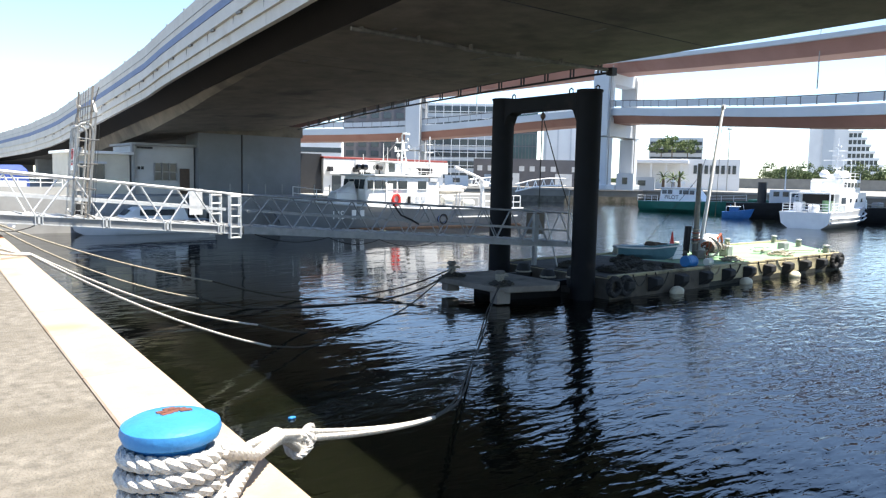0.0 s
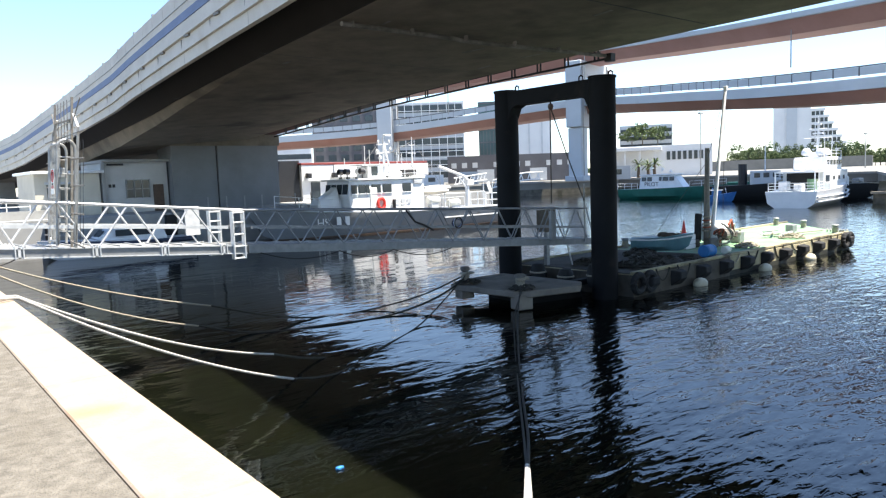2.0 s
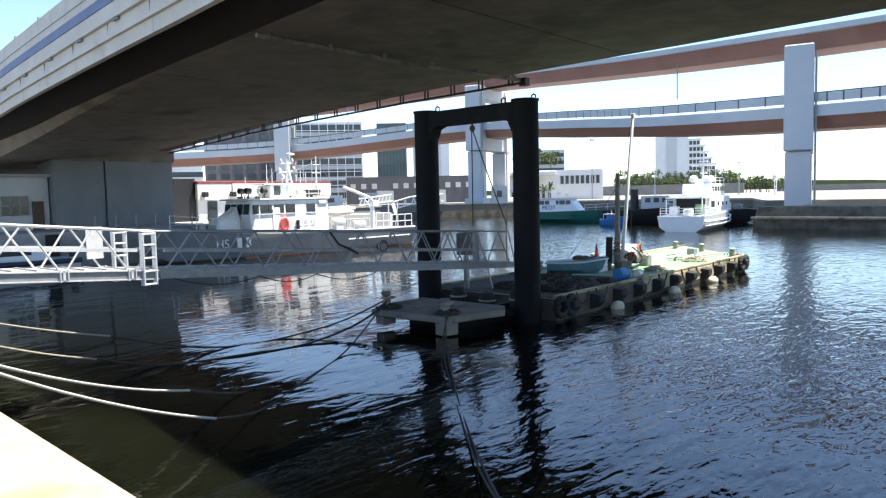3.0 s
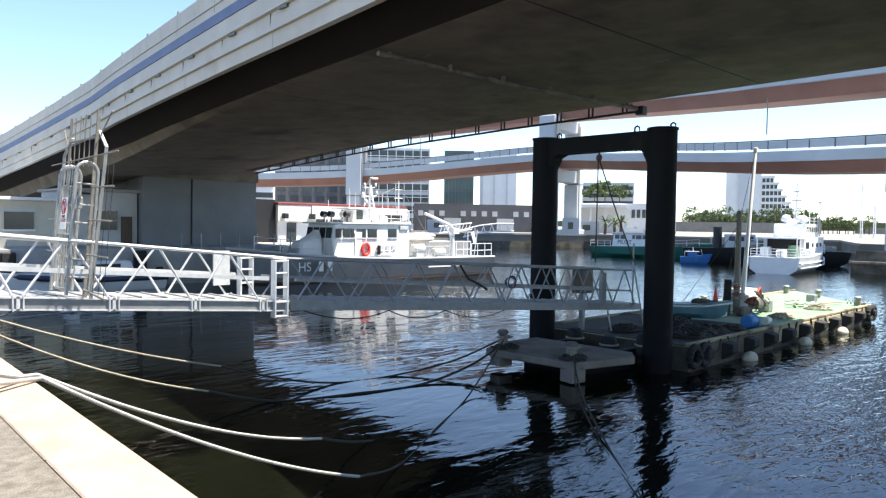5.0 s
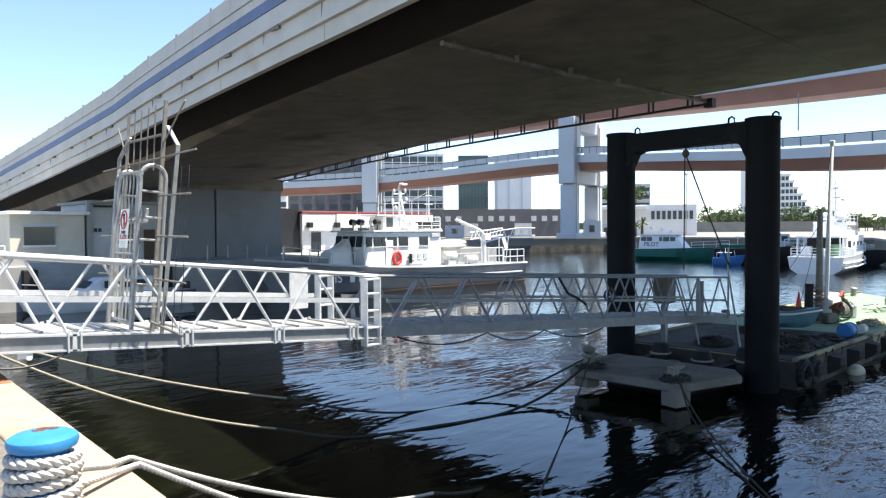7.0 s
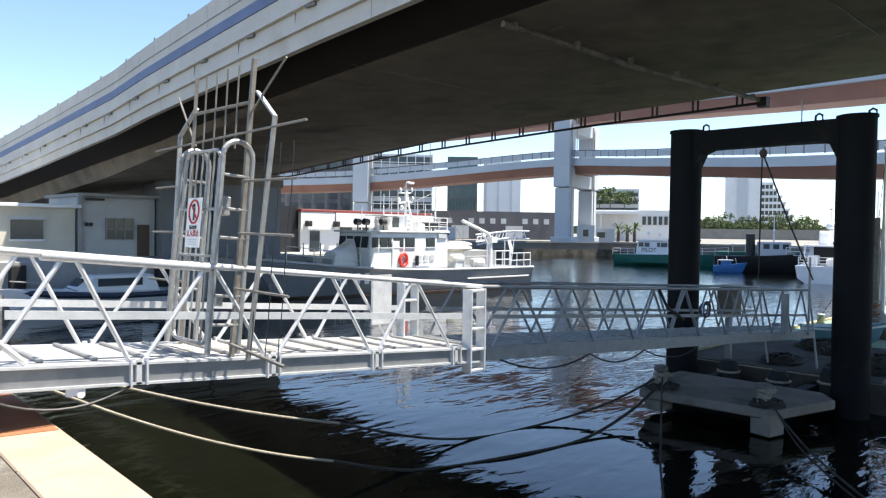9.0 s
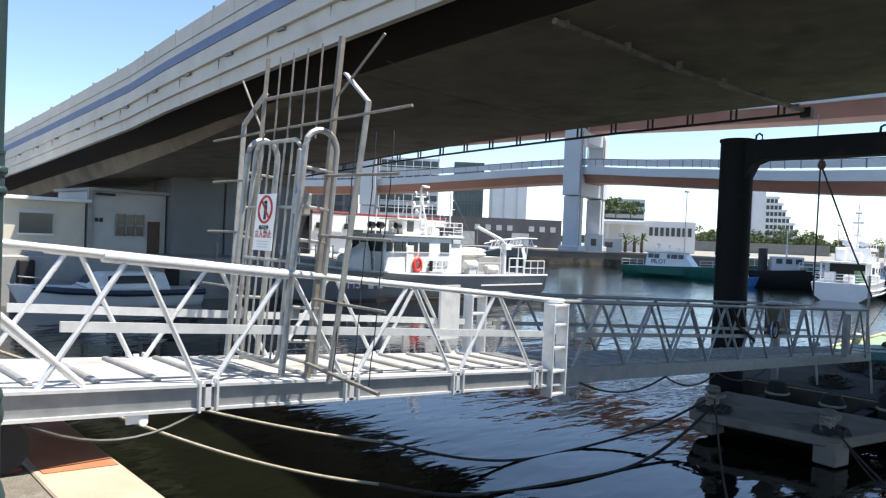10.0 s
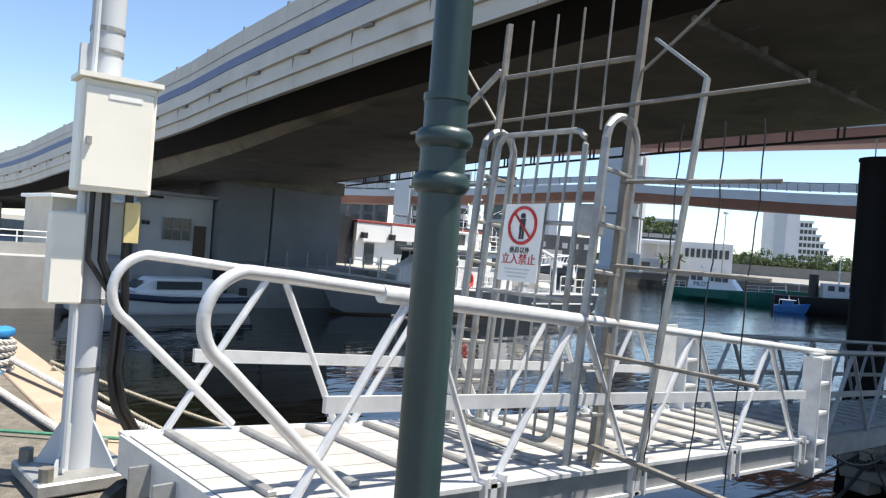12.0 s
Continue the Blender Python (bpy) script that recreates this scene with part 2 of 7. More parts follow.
def water_material():
    """Turbid harbour water: glassy in the lee of the bridge, ruffled towards the open basin."""
    m = bpy.data.materials.new("harbour_water")
    m.use_nodes = True
    n, l = m.node_tree.nodes, m.node_tree.links
    b = n["Principled BSDF"]
    b.inputs["Base Color"].default_value = (0.0048, 0.0056, 0.003, 1)
    b.inputs["Roughness"].default_value, b.inputs["IOR"].default_value = 0.012, 1.47
    b.inputs["Subsurface Weight"].default_value, b.inputs["Subsurface Scale"].default_value = 1.0, 1.0
    b.inputs["Subsurface Radius"].default_value = (0.9, 1.0, 0.7)
    geo = n.new("ShaderNodeNewGeometry")
    sep = n.new("ShaderNodeSeparateXYZ")
    l.new(geo.outputs["Position"], sep.inputs[0])
    mp = n.new("ShaderNodeMapping")
    mp.inputs["Rotation"].default_value = (0, 0, radians(-40))
    mp.inputs["Scale"].default_value = (0.85, 2.1, 1.0)
    l.new(geo.outputs["Position"], mp.inputs["Vector"])

    def math_node(op, x, y):
        t = n.new("ShaderNodeMath")
        t.operation = op
        for k, v in enumerate((x, y)):
            if isinstance(v, (int, float)):
                t.inputs[k].default_value = v
            else:
                l.new(v, t.inputs[k])
        return t.outputs[0]

    def noise_node(vec, sc, det, dist=0.0):
        t = n.new("ShaderNodeTexNoise")
        t.inputs["Scale"].default_value, t.inputs["Detail"].default_value, t.inputs["Distortion"].default_value = sc, det, dist
        l.new(vec, t.inputs["Vector"])
        return t.outputs[0]

    gust = noise_node(geo.outputs["Position"], 0.16, 3.0)
    lee = math_node("ADD", math_node("SUBTRACT", sep.outputs[0], sep.outputs[1]), math_node("MULTIPLY", math_node("SUBTRACT", gust, 0.5), 16.0))
    mr = n.new("ShaderNodeMapRange")
    mr.interpolation_type = "SMOOTHSTEP"
    mr.inputs["From Min"].default_value, mr.inputs["From Max"].default_value = -7.0, 3.0
    mr.inputs["To Min"].default_value, mr.inputs["To Max"].default_value = 0.16, 1.0
    l.new(lee, mr.inputs["Value"])
    last = None
    for sc, st, det, ruffled in ((0.22, 0.03, 0.5, False), (0.8, 0.011, 0.6, False), (1.3, 0.034, 1.0, True), (4.2, 0.008, 2.0, True)):
        h = noise_node(mp.outputs[0], sc, det, 0.7)
        if ruffled:
            h = math_node("MULTIPLY", h, mr.outputs[0])
        bp = n.new("ShaderNodeBump")
        bp.inputs["Strength"].default_value, bp.inputs["Distance"].default_value = 1.0, st
        l.new(h, bp.inputs["Height"])
        if last:
            l.new(last, bp.inputs["Normal"])
        last = bp.outputs[0]
    l.new(last, b.inputs["Normal"])
    return m


WATER = water_material()


# ---------------------------------------------------------------- shape helpers
def box(bm, c, s, rz=0.0, ry=0.0, rx=0.0):
    """An upright or turned box by centre and size."""
    m = pose(*c, rx, ry, rz) @ Matrix.Diagonal((*s, 1))
    return bmesh.ops.create_cube(bm, size=1.0, matrix=m)["verts"]


def span(bm, x0, x1, y0, y1, z0, z1):
    return box(bm, ((x0 + x1) / 2, (y0 + y1) / 2, (z0 + z1) / 2), (abs(x1 - x0), abs(y1 - y0), abs(z1 - z0)))


def rod(bm, a, b, r, r2=None, seg=10):
    """A round bar from a to b."""
    a, b = Vector(a), Vector(b)
    d = b - a
    m = Matrix.Translation((a + b) / 2) @ d.to_track_quat("Z", "Y").to_matrix().to_4x4()
    bmesh.ops.create_cone(bm, cap_ends=True, segments=seg, radius1=r, radius2=r if r2 is None else r2, depth=d.length, matrix=m)


def tube(bm, pts, r, seg=8, closed=False):
    """A bent round bar through pts."""
    pts = [Vector(p) for p in pts]
    rings, n = [], len(pts)
    up = Vector((0.13, 0.21, 0.97))
    for i, p in enumerate(pts):
        a = pts[(i - 1) % n] if closed or i else p
        c = pts[(i + 1) % n] if closed or i < n - 1 else p
        d = (c - a).normalized()
        u = d.cross(up)
        u = u.normalized() if u.length > 1e-3 else d.orthogonal().normalized()
        v = d.cross(u)
        rings.append([bm.verts.new(p + r * (u * math.cos(2 * math.pi * k / seg) + v * math.sin(2 * math.pi * k / seg))) for k in range(seg)])
    for i in range(n if closed else n - 1):
        p, q = rings[i], rings[(i + 1) % n]
        for k in range(seg):
            bm.faces.new((p[k], p[(k + 1) % seg], q[(k + 1) % seg], q[k]))
    if not closed:
        bm.faces.new(rings[0][::-1])
        bm.faces.new(rings[-1])


def sag(a, b, drop, n=18):
    """Points of a rope that hangs from a to b."""
    a, b = Vector(a), Vector(b)
    return [a.lerp(b, i / n) - Vector((0, 0, drop * 4 * (i / n) * (1 - i / n))) for i in range(n + 1)]


def lathe(bm, prof, c=(0, 0, 0), seg=20):
    """A turned body from (radius, height) pairs."""
    c, rings = Vector(c), []
    for r, z in prof:
        rings.append([bm.verts.new(c + Vector((r * math.cos(2 * math.pi * k / seg), r * math.sin(2 * math.pi * k / seg), z))) for k in range(seg)])
    for p, q in zip(rings, rings[1:]):
        for k in range(seg):
            bm.faces.new((p[k], p[(k + 1) % seg], q[(k + 1) % seg], q[k]))
    bm.faces.new(rings[0][::-1])
    bm.faces.new(rings[-1])


def prism(bm, outline, z0, z1):
    """An upright body over an outline of (x, y)."""
    lo, hi = [bm.verts.new((x, y, z0)) for x, y in outline], [bm.verts.new((x, y, z1)) for x, y in outline]
    n = len(outline)
    bm.faces.new(lo[::-1])
    bm.faces.new(hi)
    for i in range(n):
        bm.faces.new((lo[i], lo[(i + 1) % n], hi[(i + 1) % n], hi[i]))


def loft(bm, sections):
    """A skin over sections with the same number of points, capped at both ends."""
    rings = [[bm.verts.new(p) for p in s] for s in sections]
    n = len(rings[0])
    for p, q in zip(rings, rings[1:]):
        for k in range(n):
            bm.faces.new((p[k], p[(k + 1) % n], q[(k + 1) % n], q[k]))
    bm.faces.new(rings[0][::-1])
    bm.faces.new(rings[-1])


def mesh_of(name, bm, material, smooth=False, bevel=0.0):
    if bevel:
        bmesh.ops.bevel(bm, geom=[e for e in bm.edges], offset=bevel, segments=1, affect="EDGES", clamp_overlap=True)
    bmesh.ops.recalc_face_normals(bm, faces=bm.faces[:])
    me = bpy.data.meshes.new(name)
    bm.to_mesh(me)
    bm.free()
    me.materials.append(material)
    if smooth:
        me.polygons.foreach_set("use_smooth", [True] * len(me.polygons))
        me.set_sharp_from_angle(angle=radians(40))
    return me


def part(name, bm, material, parent=None, label="", smooth=False, bevel=0.0):
    ob = new(name, mesh_of(name, bm, material, smooth, bevel))
    if parent:
        ob.parent = parent
    return tagged(ob, label)


def solo(name, bm, material, label, category, group="", kind="", smooth=False, bevel=0.0):
    """A thing that is one mesh."""
    return tagged(part(name, bm, material, None, "", smooth, bevel), label, category, group, kind)


def thing(name, label, category, loc=(0, 0, 0), rz=0.0, group="", kind=""):
    ob = new(name)
    ob.empty_display_size = 0.2
    ob.matrix_world = pose(*loc, 0, 0, rz)
    return tagged(ob, label, category, group, kind)


def B():
    return bmesh.new()


# ---------------------------------------------------------------- the ground, water and quays
WZ = -2.8
SKEW = 0.0425


def edge_x(y):
    return 1.545 + SKEW * y


def offset_line(d, ys):
    return [(edge_x(y) - d, y) for y in ys]


bm = B()
span(bm, -1500, 3500, -1500, 3500, WZ - 0.5, WZ)
bmesh.ops.delete(bm, geom=[f for f in bm.faces if f.normal.z < 0.5], context="FACES_ONLY")
solo("water", bm, WATER, "dark green harbour water with small ripples", "water", kind="structure")

YS = [-40, 52]
apron = thing("quay_apron", "sunlit worn concrete quay with a pale coping along the water", "quay", kind="structure")
bm = B()
prism(bm, [(-60, -40), (edge_x(-40) - 0.56, -40), (edge_x(80) - 0.56, 80), (-60, 80)], -4.5, 0.0)
part("paving", bm, ASPHALT, apron, "mottled grey-brown concrete paving")
bm = B()
prism(bm, [(edge_x(-40) - 0.54, -40), (edge_x(-40), -40), (edge_x(54), 54), (edge_x(54) - 0.54, 54)], -4.5, -0.16)
part("quay_face", bm, QUAYWALL, apron, "stained dark quay face")
y = -6.0
coping_mesh = None
i = 0
while y < 53:
    L = 3.0
    bm = B()
    prism(bm, [(0, 0.006), (0.55, 0.006), (0.55 + SKEW * L, L - 0.006), (SKEW * L, L - 0.006)], -0.155, 0.012)
    if coping_mesh is None:
        coping_mesh = mesh_of("coping_stone", bm, COPING, False, 0.012)
    else:
        bm.free()
    ob = new("coping_stone", coping_mesh)
    ob.parent = apron
    ob.location = (edge_x(y) - 0.55, y, 0)
    y += L

bm = B()
prism(bm, [(edge_x(18.95) - 0.5, 19.0), (edge_x(18.95) - 0.03, 18.9), (edge_x(20.9) - 0.03, 20.9), (edge_x(20.9) - 0.5, 20.9)], 0.013, 0.018)
solo("rust_stain", bm, STAINED, "orange rust stain on the coping under the gangway", "stain", kind="structure")

# the quay across the basin's head
bm = B()
prism(bm, [(3.4, 56), (33, 56), (33, 60.5), (60, 64), (60, 120), (3.4, 120)], -4.5, -0.25)
solo("north_quay", bm, GREYCONC, "grey concrete quay at the head of the basin", "quay", kind="structure")
# the right-hand mole and the far quay
mole = thing("mole", "dark concrete mole with a pale ledge and timber fenders", "quay", kind="structure")
bm = B()
prism(bm, [(84, 31), (83.5, -300), (112, -300), (110, 33)], -4.5, -1.6)
part("mole_body", bm, QUAYWALL, mole)
bm = B()
span(bm, 83.3, 83.9, -300, 31, -1.75, -1.5)
part("ledge", bm, WORNCONC, mole, "stained concrete ledge")
bm = B()
span(bm, 85.6, 92, -300, 31, -1.6, -0.45)
part("back_wall", bm, QUAYWALL, mole, "low dark wave wall")
bm = B()
prism(bm, [(127, 94), (130, 46), (104, 36), (112, -300), (3200, -300), (3200, 3200), (60, 3200), (60, 106), (104, 106)], -4.5, 0.0)
solo("far_quay", bm, LAND, "pale concrete quays and land across the harbour", "land", kind="structure")
# tide-stained foot and coping of the far quay's wall
FARWALL = [(60, 106), (104, 106), (127, 94), (130, 46), (104, 36)]


def far_band(d, z0, z1):
    bm = B()
    outer = [(x - d * 0.75, y - d * 0.66) for x, y in FARWALL]
    inner = [(x + 0.3, y + 0.3) for x, y in FARWALL]
    loft(bm, [[(a[0], a[1], z0), (b2[0], b2[1], z0), (b2[0], b2[1], z1), (a[0], a[1], z1)] for a, b2 in zip(outer, inner)])
    return bm


fw = thing("far_quay_wall", "tide-stained concrete wall of the far quay", "quay wall", kind="structure")
part("tide_band", far_band(0.2, -3.4, -1.55), QUAYWALL, fw, "black weed-stained tide band")
part("wall_coping", far_band(0.28, -0.3, 0.06), GREYCONC, fw)

# ---------------------------------------------------------------- the near road bridge
# stations: y, x of the soffit's west corner, x of its east corner, soffit height
STATIONS = [(-60, 4.5, 20.5, 7.6), (-20, 9.0, 25.6, 7.55), (0, 11.2, 27.5, 7.5), (12, 12.4, 28.2, 7.4), (24, 13.9, 28.4, 7.25), (31, 14.6, 28.5, 7.12), (38, 15.2, 28.5, 6.88), (45, 15.8, 28.5, 6.6),
            (50, 16.2, 28.6, 6.28), (59, 16.6, 28.9, 5.8), (66, 16.7, 29.0, 5.3), (74, 16.7, 29.0, 4.7), (82, 16.6, 29.0, 4.0), (96, 16.3, 28.8, 3.4), (120, 15.2, 28.0, 2.8), (150, 12.0, 25.2, 2.4), (190, 3.5, 17.2, 2.0), (240, -12, 2, 1.7)]



def station(y):
    for a, b in zip(STATIONS, STATIONS[1:]):
        if a[0] <= y <= b[0]:
            f = (y - a[0]) / (b[0] - a[0])
            return [p + (q - p) * f for p, q in zip(a, b)]


def sweep(bm, prof, ys, side=0):
    """prof: (dx from the west (0) or east (1) soffit corner, dz above the soffit)."""
    secs = []
    for y in ys:
        _, xl, xr, z = station(y)
        secs.append([((xr if e else xl) + dx, y, z + dz) for e, dx, dz in prof])
    loft(bm, secs)


def smooth_ys(a, b, step):
    n = max(1, round((b - a) / step))
    return [a + (b - a) * i / n for i in range(n + 1)]


bridge = thing("road_bridge", "pale road bridge with a blue-banded parapet and a dark concrete soffit", "bridge", kind="structure")
ALLY = smooth_ys(-60, 240, 5)
bm = B()
loft(bm, [[(xl + 0.5, y, z), (xr, y, z), (xr + 0.5, y, z + 1.5), (xl - 0.35, y, z + 1.5)] for y, xl, xr, z in map(station, ALLY)])
part("box_girder", bm, SOFFIT, bridge, "stained brown-grey concrete box girder")
# the girder deepens towards its pier, with a paler outer web
bm = B()
secs = []
for y in smooth_ys(33, 90, 3):
    _, xl, xr, z = station(y)
    d = 0.9 * min(1.0, max(0.0, (y - 33) / 27)) ** 1.2
    secs.append([(xl + 0.52, y, z - 0.01), (xl + 0.9, y, z - 0.02 - d), (xr - 0.4, y, z - 0.02 - 0.15 * d), (xr - 0.3, y, z - 0.01)])
loft(bm, secs)
part("haunch", bm, SOFFIT, bridge, "deepened brown-grey girder haunch")
# overhang underside and upper web take the colour with shade painted in
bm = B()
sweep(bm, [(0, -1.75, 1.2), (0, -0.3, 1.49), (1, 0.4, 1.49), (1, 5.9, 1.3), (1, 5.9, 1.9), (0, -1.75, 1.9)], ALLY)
part("deck_slab", bm, DARKSOFFIT, bridge, "underside of the overhang, near-black with painted shade")
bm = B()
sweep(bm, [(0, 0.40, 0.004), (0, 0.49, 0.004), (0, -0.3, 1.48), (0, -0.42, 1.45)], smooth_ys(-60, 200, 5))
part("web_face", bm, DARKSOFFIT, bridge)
# parapet in courses: slab edge, ledge, lower panel, blue band, upper panel
for nm, prof, m in (("slab_edge", [(0, -1.92, 0.09), (0, -1.7, 0.09), (0, -1.7, 0.59), (0, -1.92, 0.59)], FASCIA),
                    ("edge_beam", [(0, -2.04, 0.60), (0, -1.7, 0.60), (0, -1.7, 1.19), (0, -1.98, 1.19)], FASCIA),
                    ("ledge", [(0, -2.12, 1.20), (0, -1.7, 1.20), (0, -1.7, 1.33), (0, -2.12, 1.28)], FASCIA),
                    ("lower_panel", [(0, -1.96, 1.34), (0, -1.7, 1.34), (0, -1.7, 1.90), (0, -1.94, 1.90)], FASCIA),
                    ("blue_band", [(0, -1.975, 1.91), (0, -1.7, 1.91), (0, -1.7, 2.28), (0, -1.975, 2.28)], BLUEBAND),
                    ("upper_rail", [(0, -1.92, 2.29), (0, -1.72, 2.29), (0, -1.72, 2.42), (0, -1.92, 2.42)], FASCIA)):
    bm = B()
    sweep(bm, prof, ALLY)
    part(nm, bm, m, bridge)
# the upper panels are single sheets with open joints and a post at every second one
YP = -12.0
k = 0
while YP < 130:
    L = 2.0
    bm = B()
    sweep(bm, [(0, -1.90, 2.43), (0, -1.78, 2.43), (0, -1.78, 3.33), (0, -1.90, 3.33)], [YP + 0.012, YP + L - 0.012])
    part("panel", bm, FASCIA, bridge)
    if k % 2 == 0:
        _, xl, xr, z = station(YP)
        bm = B()
        box(bm, (xl - 1.78, YP, z + 3.38), (0.2, 0.16, 0.16))
        part("post_cap", bm, GALV, bridge)
    YP += L
    k += 1
bm = B()
sweep(bm, [(1, 5.5, 1.92), (1, 5.8, 1.92), (1, 5.8, 3.6), (1, 5.5, 3.6)], ALLY)
part("east_parapet", bm, FASCIA, bridge)
# cover plates under the ledge
for k in range(24):
    yy = -6 + 4.0 * k
    _, xl, xr, z = station(yy)
    bm = B()
    box(bm, (xl - 2.06, yy, z + 1.14), (0.09, 0.5, 0.1))
    part("drip_plate", bm, RUSTY, bridge)
# open joints in the parapet courses
for k in range(26):
    yy = -9 + 4.0 * k
    _, xl, xr, z = station(yy)
    bm = B()
    box(bm, (xl - 1.9, yy, z + 0.34), (0.046, 0.018, 0.48))
    box(bm, (xl - 1.98, yy, z + 0.89), (0.09, 0.018, 0.54))
    part("joint", bm, PIPEGREY, bridge)
bm = B()
sweep(bm, [(0, -1.935, 2.66), (0, -1.905, 2.66), (0, -1.905, 2.69), (0, -1.935, 2.69)], ALLY)
part("conduit_line", bm, GALV, bridge)
# drainage pipe across the soffit and its drop at the east edge
bm = B()
tube(bm, [(14.55, 24.45, 7.12), (19.7, 24.3, 7.06), (20.1, 24.25, 7.0), (28.2, 23.35, 6.92)], 0.085, 10)
part("drain_pipe", bm, PIPEGREY, bridge, "grey drain pipe slung under the soffit", True)
bm = B()
box(bm, (28.4, 23.25, 6.84), (0.34, 0.36, 0.36))
part("pipe_box", bm, BLACKTRIM, bridge)
for a in range(6):
    f = a / 5
    bm = B()
    box(bm, (15.0 + 12.8 * f, 24.43 - 1.0 * f, 7.14 - 0.16 * f), (0.05, 0.2, 0.22))
    part("pipe_hanger", bm, PIPEGREY, bridge)
# cable tray with hangers along the east edge
bm = B()
sweep(bm, [(1, 0.40, -0.40), (1, 0.52, -0.40), (1, 0.52, -0.31), (1, 0.40, -0.31)], smooth_ys(23.6, 58, 4))
part("cable_tray", bm, BLACKTRIM, bridge)
for k in range(18):
    yy = 24.2 + 1.85 * k
    _, xl, xr, z = station(yy)
    bm = B()
    box(bm, (xr + 0.38, yy, z + 0.12), (0.06, 0.07, 0.95))
    box(bm, (xr + 0.38, yy + 0.22, z + 0.12), (0.06, 0.07, 0.95))
    part("tray_hanger", bm, BLACKTRIM, bridge)
# pale patches of repair mortar on the soffit
rnd = random.Random(4)
for k in range(9):
    yy = rnd.uniform(16, 50)
    _, xl, xr, z = station(yy)
    xx = rnd.uniform(xl + 1, xr - 1)
    _, _, _, z2 = station(yy + 1.0)
    bm = B()
    box(bm, (xx, yy, z - 0.003), (rnd.uniform(0.08, 0.2), rnd.uniform(0.5, 1.3), 0.012), rz=rnd.uniform(-12, 12), rx=math.degrees(math.atan2(z2 - z, 1.0)))
    part("mortar_patch", bm, PIPEGREY, bridge)
# soffit formwork joints
for yy in (18, 31, 44):
    _, xl, xr, z = station(yy)
    bm = B()
    box(bm, ((xl + xr) / 2, yy, z - 0.004), (xr - xl - 0.3, 0.05, 0.02))
    part("soffit_joint", bm, BLACKTRIM, bridge)

pier = thing("bridge_pier", "pale grey concrete wall pier under the road bridge", "bridge pier", kind="structure")
bm = B()
span(bm, 21.85, 25.6, 61.5, 64.6, -0.3, 5.6)
part("pier_block", bm, PIERPAINT, pier)
bm = B()
span(bm, 25.72, 31.3, 61.4, 64.8, -0.3, 5.6)
part("pier_block", bm, PIERPAINT, pier)
bm = B()
span(bm, 25.55, 25.75, 61.6, 64.5, -0.3, 5.25)
part("pier_joint", bm, BLACKTRIM, pier)
bm = B()
span(bm, 17.9, 31.4, 61.2, 65, 4.95, 5.9)
part("pier_cap", bm, SOFFIT, pier)
for xx, yy in ((18.5, 112), (26, 112), (14, 150), (22, 150), (19, 88), (27, 88)):
    p2 = thing("bridge_column", "shaded concrete column under the ramp", "bridge pier", group="ramp columns", kind="structure")
    bm = B()
    span(bm, xx - 0.9, xx + 0.9, yy - 0.9, yy + 0.9, -0.3, 3.2)
    part("column", bm, GREYCONC, p2)

# lamps on the bridge parapet
for yy in (46, 78):
    _, xl, xr, z = station(yy)
    lp = thing("road_lamp", "slender grey road lamp on the bridge", "street lamp", (xl + 5.5, yy, z + 1.9), group="road lamps")
    bm = B()
    tube(bm, [(0, 0, 0), (0, 0, 4.2), (-0.5, 0, 4.5), (-1.4, 0, 4.6)], 0.06, 8)
    part("mast", bm, GALV, lp)
    bm = B()
    box(bm, (-1.75, 0, 4.62), (0.75, 0.26, 0.12))
    part("lamp_head", bm, WHITEPAINT, lp)

# ---------------------------------------------------------------- the double-deck viaduct across the harbour
VIA = [(92, -170, -4.2), (93, -60, -4.2), (96, 28, -4.0), (106, 64, -1.8), (112, 93, 0), (95, 131, -2.6), (70, 165, -3.6), (62, 205, -4), (62, 280, -4)]


def via_points(step):
    pts = [Vector(p) for p in VIA]
    out = []
    for i in range(len(pts) - 1):
        p0, p1, p2, p3 = pts[max(i - 1, 0)], pts[i], pts[i + 1], pts[min(i + 2, len(pts) - 1)]
        n = max(2, int((p2 - p1).length / step))
        for k in range(n):
            t = k / n
            out.append(0.5 * (2 * p1 + (p2 - p0) * t + (2 * p0 - 5 * p1 + 4 * p2 - p3) * t * t + (3 * p1 - p0 - 3 * p2 + p3) * t ** 3))
    return out + [pts[-1]]


VP = via_points(5.0)


def along(bm, prof, pts, zs):
    secs = []
    for i, p in enumerate(pts):
        d = (pts[min(i + 1, len(pts) - 1)] - pts[max(i - 1, 0)]).normalized()
        nrm = Vector((d.y, -d.x, 0)).normalized()
        secs.append([tuple(p + nrm * a + Vector((0, 0, b + zs))) for a, b in prof])
    loft(bm, secs)


